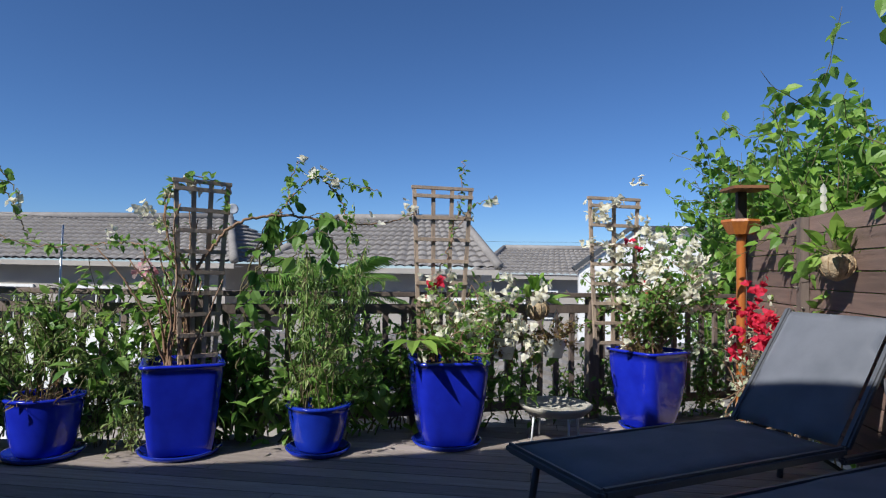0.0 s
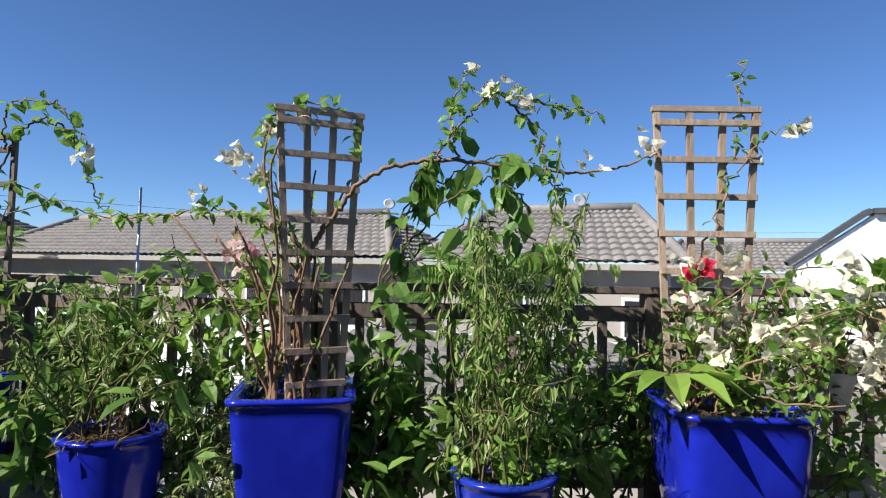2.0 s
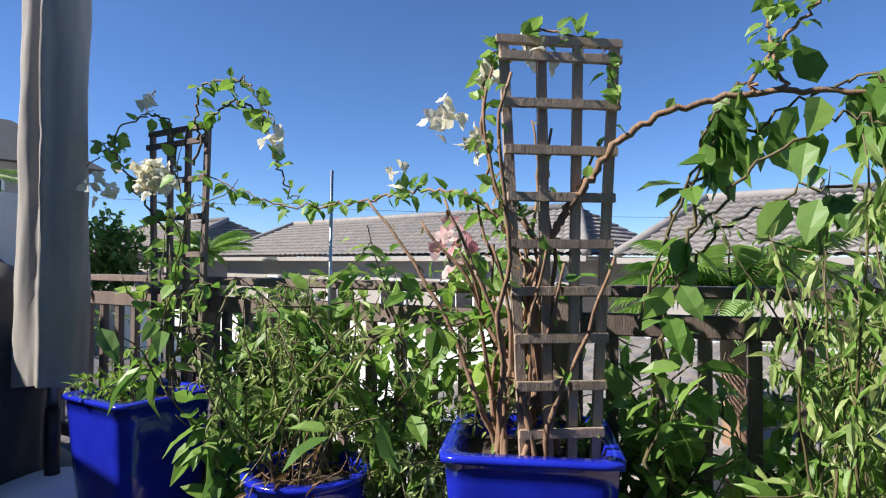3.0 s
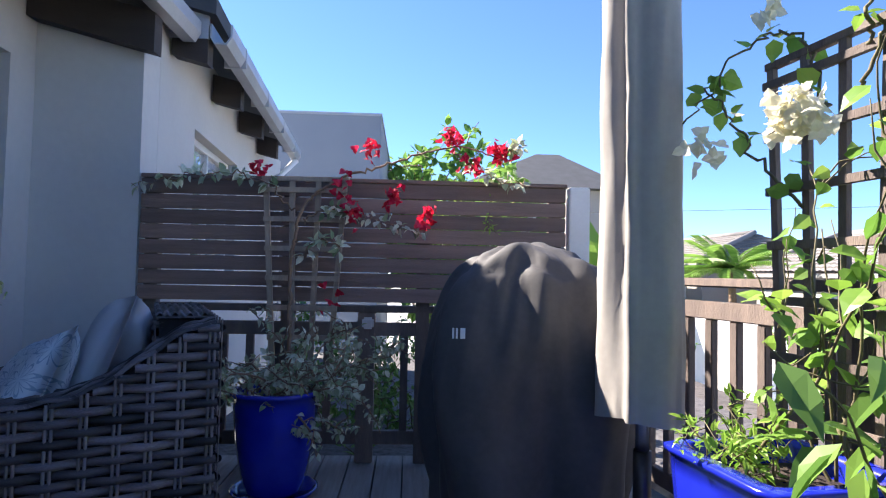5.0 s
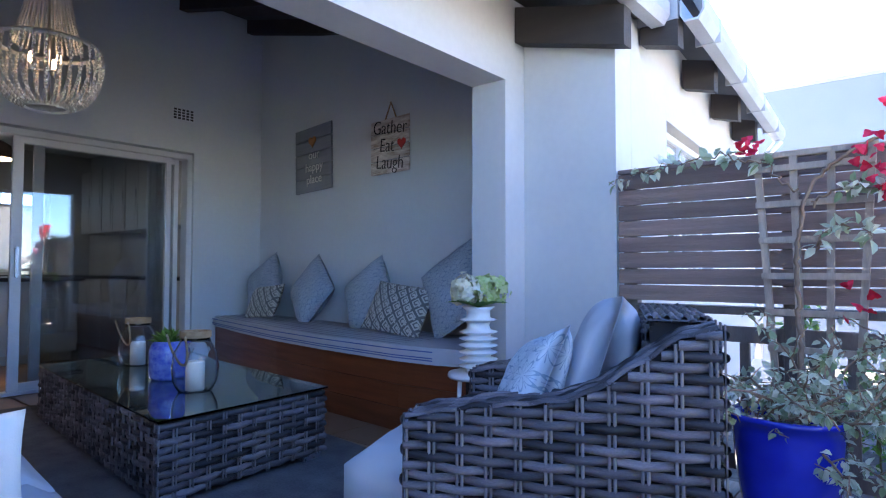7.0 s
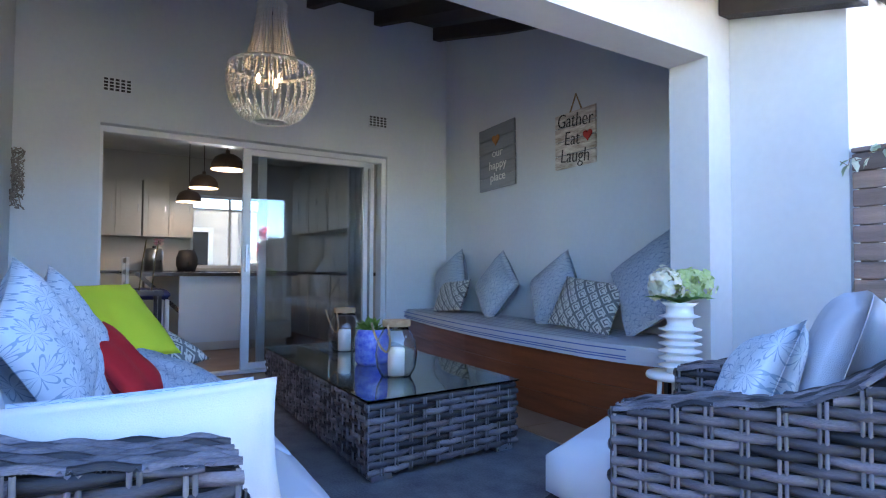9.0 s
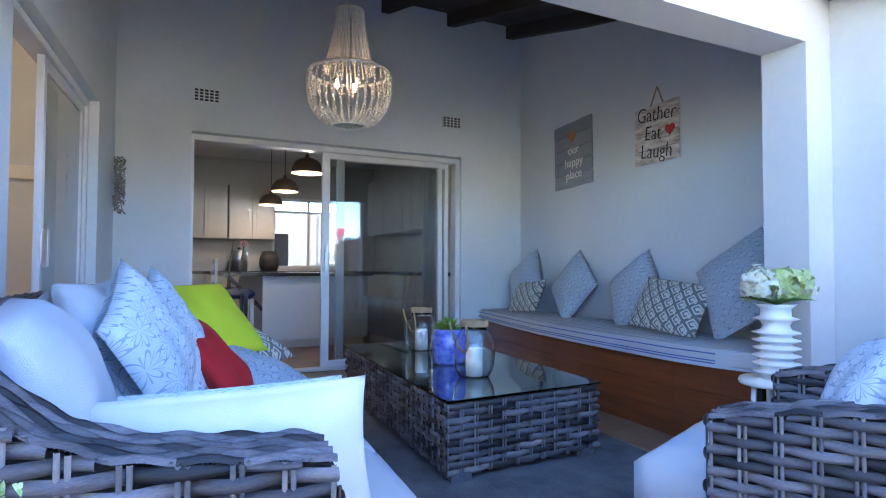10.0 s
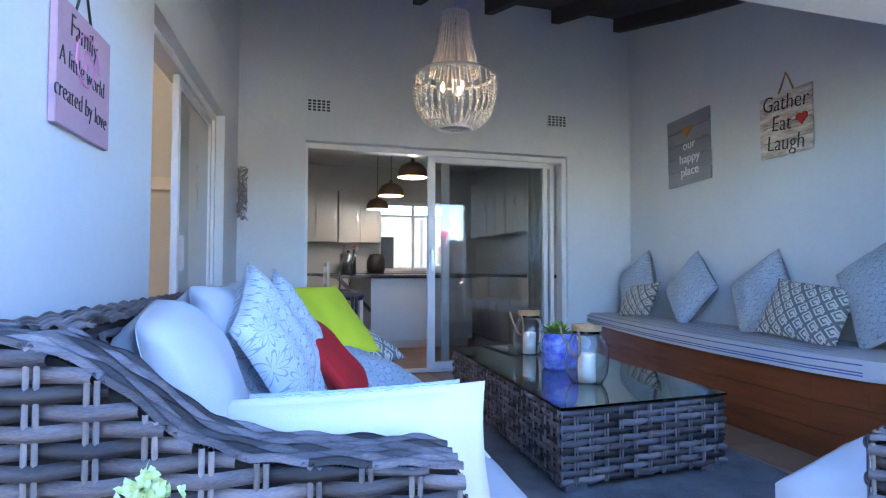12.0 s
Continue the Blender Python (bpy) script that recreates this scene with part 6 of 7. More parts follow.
r = random.Random(33)
st, sp = [], []
for _ in range(16):
    t = r.uniform(0.02, 0.4)
    b = along(t) + Vector((0.0 + r.uniform(-0.08, 0.1), -0.08, 0))
    s1, p1 = bush(r, b, 1, 0.72, 0.04, 3, 0.17, 12, 0.16, 0.03, 0.5, 0.007, 0.3, 0.25)
    st += s1
    sp += p1
plant("broad_leaf_plant", "plants with large bright green leaves in front of the railing", st, [(sp[::2], LEAF, 0.62), (sp[1::2], LEAF_LIME, 0.6)])

# shaded pot by the screen: variegated bougainvillea with red flowers
r = random.Random(41)
G = (-1.1, 3.4, 0.43)
st, sp = bush(r, G, 26, 0.5, 0.14, 6, 0.036, 80, 0.3, -0.14, 0.6, 0.006, 0.1, 0.9)
st.append(arc([G, (-1.08, 3.5, 0.7), (-1.1, 3.55, 1.0), (-1.06, 3.6, 1.3), (-0.9, 3.62, 1.45), (-0.65, 3.68, 1.55), (-0.3, 3.72, 1.66), (-0.05, 3.74, 1.6)], 0.011, 0.004, r, 0.004))
for pts in (((-1.06, 3.6, 1.25), (-0.9, 3.6, 1.3), (-0.7, 3.58, 1.25), (-0.45, 3.58, 1.2)), ((-1.1, 3.6, 1.3), (-1.3, 3.62, 1.45), (-1.6, 3.65, 1.47), (-1.9, 3.66, 1.4)), ((-0.1, 3.74, 1.6), (0.0, 3.74, 1.66), (0.05, 3.74, 1.68)), ((-0.3, 3.73, 1.62), (-0.1, 3.74, 1.5), (0.05, 3.74, 1.48)), ((-1.05, 3.55, 1.05), (-0.95, 3.5, 1.15), (-0.85, 3.48, 1.1))):
    ln = arc(pts, 0.005, 0.002, r, 0.01)
    st.append(ln)
    sp += dress(r, ln, 75, 0.05, 0.2)
fl = []
for c, n in (((-0.07, 3.72, 1.64), 26), ((-0.33, 3.72, 1.7), 16), ((-0.75, 3.66, 1.62), 12), ((-0.8, 3.56, 1.3), 12), ((-0.62, 3.56, 1.36), 12), ((-0.45, 3.56, 1.27), 10), ((-0.2, 3.72, 1.56), 8), ((-1.28, 3.63, 1.5), 6), ((-0.9, 3.5, 0.86), 3), ((-0.88, 3.6, 1.45), 6)):
    fl += blooms(r, c, n * 2, 0.055, 0.026)
plant("bougainvillea", "variegated red bougainvillea trained over the slatted screen", st, [(sp, LEAF_VARI, 0.85)], [(fl, PETAL_RED, "clusters of red flowers")], BARK)
st, sp = bush(r, (-0.2, 3.97, 1.1), 12, 0.4, 0.25, 4, 0.032, 60, 0.2, 0.1, 0.0, 0.004, 0.3, 0.3)
r2 = random.Random(77)
hs, hp = [], []
for _ in range(34):
    b = Vector((r2.uniform(-1.45, 1.1), r2.uniform(4.7, 5.5), -0.1))
    s1, p1 = bush(r2, b, 1, 0.95, 0.05, 5, 0.06, 44, 0.2, 0.02, 0.4, 0.006, 0.05, 0.3)
    hs += s1
    hp += p1
plant("hedge", "dark leafy shrubs on the side path beyond the railing", hs, [(hp, LEAF_DARK, 0.7)])
structure("side_path", one_box((-1.9, 3.99, -0.3), (2.2, 9.0, -0.12)), PEBBLE, "dark pebble path beside the house")
plant("shrub", "fine green shrub showing above the slatted screen", st, [(sp, LEAF_LIME, 0.5)])

# red bougainvillea beside the lounger and the big vine over the end screen
r = random.Random(51)
st, sp = bush(r, (1.75, -3.25, 0.0), 12, 1.05, 0.2, 5, 0.045, 40, 0.2, 0.03, 0.2, 0.006, 0.3, 0.28)
fl = []
for _ in range(15):
    fl += blooms(r, Vector((1.6, -3.15, 0.85)) + Vector((r.gauss(0, 0.32), r.gauss(0, 0.1), r.gauss(0, 0.14))), 8, 0.06, 0.036)
plant("bougainvillea", "red bougainvillea sprawling beside the lounger", st, [(sp, LEAF_VARI, 0.8)], [(fl, PETAL_RED, "bright red flowers")], BARK)
for lab, cx, cy, n, h, mt in (("tall bright green vine growing over the slatted screen", 2.7, -4.35, 95, 2.85, LEAF), ("bright green vine beyond the slatted screen", 4.9, -4.4, 80, 2.85, LEAF_DARK), ("bright green vine spilling over the screen", 0.9, -4.4, 40, 2.45, LEAF)):
    st, sp = [], []
    for _ in range(n):
        b = (cx + r.gauss(0, 0.75), cy + r.gauss(0, 0.14), -0.6 + r.uniform(0, 0.6))
        s1, p1 = bush(r, b, 1, h * r.uniform(0.75, 1.0), 0.05, 7, 0.11, 30, 0.08, 0.06, 0.5, 0.008, 0.45, 0.1, 0.09)
        st += s1
        sp += p1
    plant("vine", lab, st, [(sp[::3], LEAF_LIME, 0.85), (sp[1::3] + sp[2::3], mt, 0.85)])

# ---- hanging things on the railing and screen ----
def round_basket(x, y, z, rad, label, seed, leafm):
    g = thing("hanging_planter", pose(x, y, z), label, "hanging planter")
    part("ball", lathe([(0.01, -rad), (rad * 0.6, -rad * 0.8), (rad, -rad * 0.1), (rad * 0.9, rad * 0.45), (rad * 0.7, rad * 0.6), (rad * 0.6, rad * 0.5), (0.01, rad * 0.45)], 20), mat("coir", (0.5, 0.4, 0.26), 0.95, (0.28, 0.2, 0.12), 30, 1.0), g, "brown coir ball wrapped in cord", smooth=True)
    for k in range(11):
        a = k * 0.571
        rod("cord", [(math.cos(a) * rad * 1.02 * math.cos(b), math.sin(a) * rad * 1.02 * math.cos(b), rad * 0.9 * math.sin(b)) for b in [-1.3 + 0.25 * j for j in range(8)]], 0.004, ROPE, g, sides=4)
    q = random.Random(seed)
    sp, st = [], []
    for _ in range(26):
        a, e = q.uniform(0, 6.28), q.uniform(0.1, 1.0)
        d = Vector((math.cos(a) * (1.1 - e), math.sin(a) * (1.1 - e), e))
        st.append([(Vector((0, 0, rad * 0.4)), 0.003), (Vector((0, 0, rad * 0.4)) + d * 0.12, 0.002)])
        sp.append((Vector((0, 0, rad * 0.4)) + d * 0.12, d + rvec(q, 0.3), UP + rvec(q, 0.3), q.uniform(0.09, 0.16)))
    v, f = tube_data(st, 4)
    raw("branchwork", v, f, STEM, g, kind="stuff")
    leaves_part("foliage", sp[::2], leafm, g, aspect=0.75)
    leaves_part("foliage", sp[1::2], LEAF_LIME, g, aspect=0.75)
    return g


round_basket(1.66, -1.7, 0.9, 0.085, "coir ball planter with a leafy plant hung at the railing", 3, LEAF)
hb = round_basket(0.98, -3.36, 1.24, 0.095, "coir ball planter with yellow-green leaves on the slatted screen", 4, LEAF_LIME)
leaves_part("flowers", [(Vector((0.02, 0.05, 0.3 + 0.05 * k)), Vector((0.1, 0.1, 1)), Vector((1, 0, 0)), 0.07) for k in range(3)], PETAL_WHITE, hb)
for x, y, seed in ((1.50, -1.47, 1), (1.66, -1.82, 2)):
    wp = thing("hanging_pot", pose(x, y, 0.56, 4, 3, 20), "small white pot hung on the railing with trailing stems", "hanging pot", "white railing pots")
    part("pot", lathe([(0.01, 0), (0.06, 0), (0.085, 0.13), (0.092, 0.135), (0.085, 0.14), (0.075, 0.12), (0.01, 0.11)], 24), CERAMIC, wp, smooth=True)
    for a in (0.5, 2.6, 4.7):
        rod("wire", [(0.085 * math.cos(a), 0.085 * math.sin(a), 0.135), (0, 0, 0.34)], 0.002, STEEL, wp, sides=4)
    q = random.Random(seed)
    st, sp = bush(q, (0, 0, 0.11), 14, 0.28, 0.05, 3, 0.04, 60, 0.35, -0.2, 0.3, 0.003, 0.1, 1.3, 0.04)
    v, f = tube_data(st, 4)
    raw("branchwork", v, f, BARK, wp, kind="stuff")
    leaves_part("foliage", sp, LEAF_DRY, wp)

# bird bath
bb = thing("bird_bath", pose(1.52, -1.83, 0), "shallow pale stone bird bath on thin legs", "bird bath")
part("bowl", lathe([(0.01, 0.2), (0.2, 0.205), (0.245, 0.25), (0.25, 0.265), (0.235, 0.268), (0.19, 0.24), (0.12, 0.232), (0.115, 0.238), (0.06, 0.236), (0.055, 0.23), (0.01, 0.23)], 40), mat("pale_stone", (0.5, 0.47, 0.4), 0.8, (0.32, 0.3, 0.25), 14, 0.5), bb, "weathered pale stone dish with rings", smooth=True)
for a in (0.6, 2.1, 3.6, 5.2):
    rod("leg", [(0.17 * math.cos(a), 0.17 * math.sin(a), 0.21), (0.19 * math.cos(a), 0.19 * math.sin(a), 0)], 0.007, WHITE_METAL, bb)
# bird table on an orange pole
bt = thing("bird_table", pose(2.48, -3.36, 0), "varnished timber bird table on a tall pole", "bird table")
part("pole", lathe([(0.01, 0), (0.05, 0), (0.045, 0.05), (0.038, 0.1), (0.036, 1.45), (0.045, 1.5), (0.01, 1.5)], 16), ORANGE_WOOD, bt, "orange varnished pole", smooth=True)
part("tray", lathe([(0.01, 1.5), (0.1, 1.5), (0.16, 1.6), (0.155, 1.62), (0.14, 1.62), (0.1, 1.56), (0.01, 1.55)], 8), ORANGE_WOOD, bt, "eight-sided tray")
part("mast", one_box((-0.035, -0.035, 1.55), (0.035, 0.035, 1.85), 0.004), DARK_BEAM, bt)
part("roof", one_box((-0.2, -0.14, 1.85), (0.16, 0.14, 1.88), 0.006, pose(0, 0, 0, 0, -2, 0)), mat("bird_roof", (0.28, 0.12, 0.05), 0.7, (0.16, 0.07, 0.03), 6, 0.3), bt)

# ---- loungers ----
def lounger(m, label):
    g = thing("sun_lounger", m, label, "sun lounger", "sun loungers")
    part("sling", cushion(1.38, 0.56, 0.03, 0.012, pose(0, 0.02, 0.355)), LOUNGE_CLOTH, g, "dark grey woven sling", smooth=True)
    for y in (-0.02, 0.58):
        part("side_rail", one_box((-0.02, y - 0.02, 0.34), (1.4, y + 0.02, 0.385), 0.012), LOUNGE_FRAME, g)
    part("foot_rail", one_box((-0.045, -0.04, 0.34), (-0.005, 0.62, 0.385), 0.014), LOUNGE_FRAME, g)
    bm = pose(1.42, 0, 0.37, 0, -52, 0)
    part("backrest", cushion(0.74, 0.56, 0.025, 0.012, bm @ pose(0, 0.02, 0)), LOUNGE_CLOTH, g, "raised dark grey woven back", smooth=True)
    for y in (-0.02, 0.58):
        part("back_rail", one_box((-0.01, y - 0.018, -0.01), (0.76, y + 0.018, 0.03), 0.01, bm), LOUNGE_FRAME, g)
        rod("prop", [(1.7, y, 0.68), (1.95, y, 0.28)], 0.012, LOUNGE_FRAME, g)
        part("runner", one_box((1.38, y - 0.02, 0.3), (2.0, y + 0.02, 0.335), 0.01), LOUNGE_FRAME, g)
        for x in (0.12, 1.85):
            rod("leg", [(x, y, 0.34), (x - 0.06, y, 0)], 0.017, LOUNGE_FRAME, g)
    return g


lounger(Matrix.Translation((0.1, -1.58, 0)) @ pose(0, 0, 0, 0, 0, -57.2) @ pose(0, -0.59, 0), "dark grey sun lounger with its back raised")
lounger(Matrix.Translation((-0.62, -1.98, 0)) @ pose(0, 0, 0, 0, 0, -57.2) @ pose(0, -0.59, 0), "dark grey sun lounger beside the first")

# ---- parasol and covered grill ----
um = thing("parasol", pose(0.26, 2.62, 0), "closed parasol in a pale fabric sleeve on a white base", "parasol")
v, f = [], []
n = 64
for j in range(40):
    z = 0.53 + j * 0.057
    for i in range(n):
        a = 2 * math.pi * i / n
        rad = 0.142 - 0.022 * (j / 39) + 0.013 * math.sin(a * 3 + 0.6 * math.sin(z * 3)) + 0.012 * noise.noise(Vector((math.cos(a) * 2.2, math.sin(a) * 2.2, z * 2.6)))
        ridge = a - 4.02 - 0.06 * math.sin(z * 2.4)
        fold = (0.032 * math.exp(-(ridge / 0.11) ** 2) - 0.02 * math.exp(-((ridge + 0.3) / 0.2) ** 2)) * (1 + 0.5 * noise.noise(Vector((0, 0, z * 9))))
        fold += 0.006 * noise.noise(Vector((math.cos(a) * 5, math.sin(a) * 5, z * 6)))
        rad += fold
        v.append((rad * math.cos(a), rad * math.sin(a), z + (0.012 * math.sin(a * 2) if j == 0 else 0)))
for j in range(39):
    for i in range(n):
        f.append((j * n + i, j * n + (i + 1) % n, (j + 1) * n + (i + 1) % n, (j + 1) * n + i))
f.append(tuple(range(39 * n, 40 * n)))
raw("sleeve", v, f, GREY_CLOTH, um, "creased pale grey-beige fabric sleeve", smooth=True)
rod("pole", [(0, 0, 0.3), (0, 0, 2.7)], 0.024, STEEL, um)
rod("socket", [(0, 0, 0.08), (0, 0, 0.42)], 0.032, DARK_METAL, um)
part("base", lathe([(0.01, 0), (0.27, 0), (0.28, 0.02), (0.25, 0.07), (0.12, 0.12), (0.05, 0.13), (0.01, 0.13)], 40), WHITE_PAINT, um, "white domed base", smooth=True)

gr = thing("covered_grill", pose(-0.03, 3.1, 0, 0, 0, -8), "grill under a draped black fabric cover", "grill")
v, f = [], []
n, rows = 110, 56
for j in range(rows + 1):
    t = j / rows
    z = 1.12 * t ** 0.85
    base_r = max(0.0, 1 - max(0, (z - 0.58) / 0.545) ** 2.3) ** 0.47 if z > 0.58 else 1.0
    base_r = max(base_r, 0.02)
    shrink = 0.86 + 0.14 * min(1, z / 0.6)
    for i in range(n):
        a = 2 * math.pi * i / n
        c, s = math.cos(a), math.sin(a)
        k = 1 / (abs(c) ** 3 + abs(s) ** 3) ** (1 / 3)
        fold = 0.045 * math.sin(a * 6 + 1.3 * math.sin(a * 2) + 1.5 * z) * min(1, (1.12 - z) * 1.8) + 0.09 * noise.noise(Vector((c * 2, s * 2, z * 1.7))) + 0.06 * (abs(noise.noise(Vector((c * 4.5, s * 4.5, z * 2.2 + 7)))) - 0.2)
        crease = 0.035 * (abs(noise.noise(Vector((c * 3.5 * base_r, s * 3.5 * base_r, z * 3 + 3)))) - 0.25)
        rr = (k + fold * 2) * base_r * shrink
        v.append((0.42 * rr * c, 0.33 * rr * s, z + crease * (0.4 + (z > 0.6) * 1.2)))
for j in range(rows):
    for i in range(n):
        f.append((j * n + i, j * n + (i + 1) % n, (j + 1) * n + (i + 1) % n, (j + 1) * n + i))
f.append(tuple(range(rows * n, (rows + 1) * n)))
raw("cover", v, f, BLACK_CLOTH, gr, "creased black weatherproof cloth", smooth=True)
for k, (x, w) in enumerate(((-0.295, 0.007), (-0.282, 0.007), (-0.266, 0.018))):
    part("printed_mark", one_box((x, -0.352, 0.765), (x + w, -0.349, 0.803)), CERAMIC, gr, "small pale printed mark")

# ---- ground and neighbouring houses ----
tagged(new("ground", mesh_of("ground", one_box((-900, -900, -3.2), (900, 900, -3.0)), PAVING)), "pale paved ground below the deck", kind="structure")


def tile_roof(parent, a, b, c, d, name="roof_slope", cols=0.3, rows=0.36):
    """A sheet of curved tiles over the quad a, b (eave), c, d (ridge)."""
    a, b, c, d = (Vector(q) for q in (a, b, c, d))
    nu = max(8, int((b - a).length / cols) * 4)
    nv = max(3, int((d - a).length / rows))
    nrm = (b - a).cross(d - a).normalized()
    if nrm.z < 0:
        nrm = -nrm
    v, f = [], []
    for j in range(nv):
        for e, lift in ((0, 0.06), (1, 0.0)):
            t = (j + e) / nv
            p, q = a.lerp(d, t), b.lerp(c, t)
            for i in range(nu + 1):
                u = i / nu
                w = 0.045 * abs(math.sin(u * nu / 4 * math.pi))
                v.append(p.lerp(q, u) + nrm * (lift + w))
    m = nu + 1
    for j in range(2 * nv - 1):
        for i in range(nu):
            f.append((j * m + i, j * m + i + 1, (j + 1) * m + i + 1, (j + 1) * m + i))
    return raw(name, v, f, ROOF_TILE, parent, "grey-brown curved concrete tiles", smooth=False)


HOUSE_WALL = mat("house_wall", (0.4, 0.37, 0.33), 0.9, (0.34, 0.31, 0.28), 1.0, 0.2)


def neighbour(name, x0, y0, y1, ze, xr, yr0, yr1, zr, label, windows, depth=7.0):
    """A tiled house whose long eave runs along y at x0."""
    h = thing(name, Matrix.Identity(4), label, "house")
    part("wall", one_box((x0 + 0.5, y0 + 0.5, -3), (x0 + depth, y1 - 0.5, ze - 0.02)), HOUSE_WALL, h)
    part("fascia", one_box((x0 - 0.02, y0, ze - 0.16), (x0 + 0.06, y1, ze - 0.02)), HOUSE_WALL, h)
    part("soffit", one_box((x0 + 0.06, y0 + 0.02, ze - 0.12), (x0 + 0.6, y1 - 0.02, ze - 0.1)), WHITE_PAINT, h)
    tile_roof(h, (x0, y0, ze), (x0, y1, ze), (xr, yr1, zr), (xr, yr0, zr))
    tile_roof(h, (x0, y0, ze), (x0 + depth, y0, ze), (xr, yr0, zr), (xr, yr0, zr))
    tile_roof(h, (x0, y1, ze), (x0 + depth, y1, ze), (xr, yr1, zr), (xr, yr1, zr))
    tile_roof(h, (x0 + depth, y0, ze), (x0 + depth, y1, ze), (xr, yr1, zr), (xr, yr0, zr))
    for p, q in (((x0, y0, ze), (xr, yr0, zr)), ((x0, y1, ze), (xr, yr1, zr)), ((xr, yr0, zr), (xr, yr1, zr))):
        rod("ridge_tiles", [Vector(p) + UP * 0.08, Vector(q) + UP * 0.08], 0.13, ROOF_TILE, h)
    for y, z, w, hh in windows:
        win = part("window", one_box((x0 + 0.42, y, z), (x0 + 0.49, y + w, z + hh)), WHITE_PAINT, h)
        part("pane", one_box((x0 + 0.405, y + 0.08, z + 0.08), (x0 + 0.415, y + w / 2 - 0.03, z + hh - 0.08)), DARK_STONE, win)
        part("pane", one_box((x0 + 0.405, y + w / 2 + 0.03, z + 0.08), (x0 + 0.415, y + w - 0.08, z + hh - 0.08)), DARK_STONE, win)
    return h


neighbour("house", 13, -0.95, 5.6, 1.2, 16, 0.4, 4.4, 2.7, "pale house with a hipped grey-brown tiled roof", ((2.8, -0.6, 1.2, 1.1), (-0.4, -0.6, 0.9, 1.0), (1.0, -2.6, 1.2, 1.2)), 6)
neighbour("house", 13, 6.4, 24.5, 1.25, 16.5, 8.4, 23.2, 2.75, "long pale house with a grey-brown tiled roof", ((7.4, -0.7, 1.2, 1.2), (10.2, -0.7, 1.4, 1.2), (13.0, -0.7, 1.2, 1.2), (15.8, -0.7, 1.2, 1.2), (19.4, -0.7, 1.4, 1.2)), 7)
neighbour("house", 22, -8.0, 0.5, 1.0, 25, -6.5, -0.7, 2.15, "farther pale house with a tiled roof", ((-3.0, -0.8, 1.4, 1.2),), 6)
neighbour("house", 12, 26.0, 38, 1.7, 15.5, 27.5, 36.5, 3.1, "pale house with a tiled roof beyond the hedge", ((28.0, -0.5, 1.4, 1.4), (32.0, -0.5, 1.4, 1.4)), 7)
gh = thing("house", Matrix.Identity(4), "white gabled house beyond the railing", "house")
part("gable_wall", prism([(-7.4, -3), (-3.0, -3), (-3.0, 1.2), (-4.4, 2.25), (-7.4, 2.25)], 13.0, 13.3), WHITE_PAINT, gh).matrix_world = Matrix(((0, 0, 1, 0), (1, 0, 0, 0), (0, 1, 0, 0), (0, 0, 0, 1)))
part("roof_edge", one_box((0, 0, 0), (0.5, 1.8, 0.1), 0, Matrix.Translation((12.9, -2.9, 1.2)) @ pose(0, 0, 0, -37, 0, 0) @ Matrix.Diagonal((1, -1, 1, 1))), DARK_ROOF, gh)
part("roof_flat", one_box((12.85, -7.6, 2.25), (13.4, -4.35, 2.36)), DARK_ROOF, gh)
# low lean-to roofs and boundary walls close below the railing
lo = thing("carport", Matrix.Identity(4), "low pale carport with a tiled lean-to roof below the deck", "carport")
tile_roof(lo, (4.6, -6.0, -0.75), (4.6, 4.6, -0.75), (8.4, 4.6, -0.1), (8.4, -6.0, -0.1))
part("wall", one_box((8.4, -6, -3), (8.6, 4.6, -0.1)), WHITE_PAINT, lo)
part("front_wall", one_box((4.8, -6, -3), (4.95, 4.6, -0.95)), HOUSE_WALL, lo)
tagged(new("boundary_wall", mesh_of("boundary_wall", one_box((9.4, -16, -3), (9.6, 40, -0.2)), WHITE_PAINT)), "white boundary wall in front of the houses", "wall")
bw = thing("house", Matrix.Identity(4), "plain box-shaped house beyond the wing, its shade put in as grey-blue", "house")
# Wall colour darkened to grey-blue to stand for its side in shade.
part("wall", one_box((-7.0, 12.0, -3), (-1.12, 18, 3.98)), mat("shaded_house_wall", (0.27, 0.3, 0.34), 0.9, (0.22, 0.25, 0.29), 0.8, 0.2), bw)
part("parapet", one_box((-7.02, 11.98, 3.98), (-1.1, 18.02, 4.03)), GUTTER, bw)
dr = thing("house", Matrix.Identity(4), "pale house with a dark pitched roof beyond the screen", "house")
part("wall", one_box((2.2, 25.2, -3), (8.1, 34, 4.6)), HOUSE_WALL, dr)
bm = bmesh.new()
q = [bm.verts.new(p) for p in ((1.4, 24.6, 4.6), (8.7, 24.6, 4.6), (8.7, 34.6, 4.6), (1.4, 34.6, 4.6), (5.4, 28.5, 6.75), (6.5, 28.5, 6.75))]
for i in ((0, 1, 5, 4), (1, 2, 5), (2, 3, 4, 5), (3, 0, 4), (0, 3, 2, 1)):
    bm.faces.new([q[k] for k in i])
part("roof", bm, DARK_ROOF, dr, "dark slate hipped roof")
wi = part("window", one_box((4.6, 25.1, 2.9), (5.5, 25.19, 4.0)), WHITE_PAINT, dr)
part("pane", one_box((4.7, 25.08, 3.0), (5.4, 25.095, 3.9)), DARK_STONE, wi)


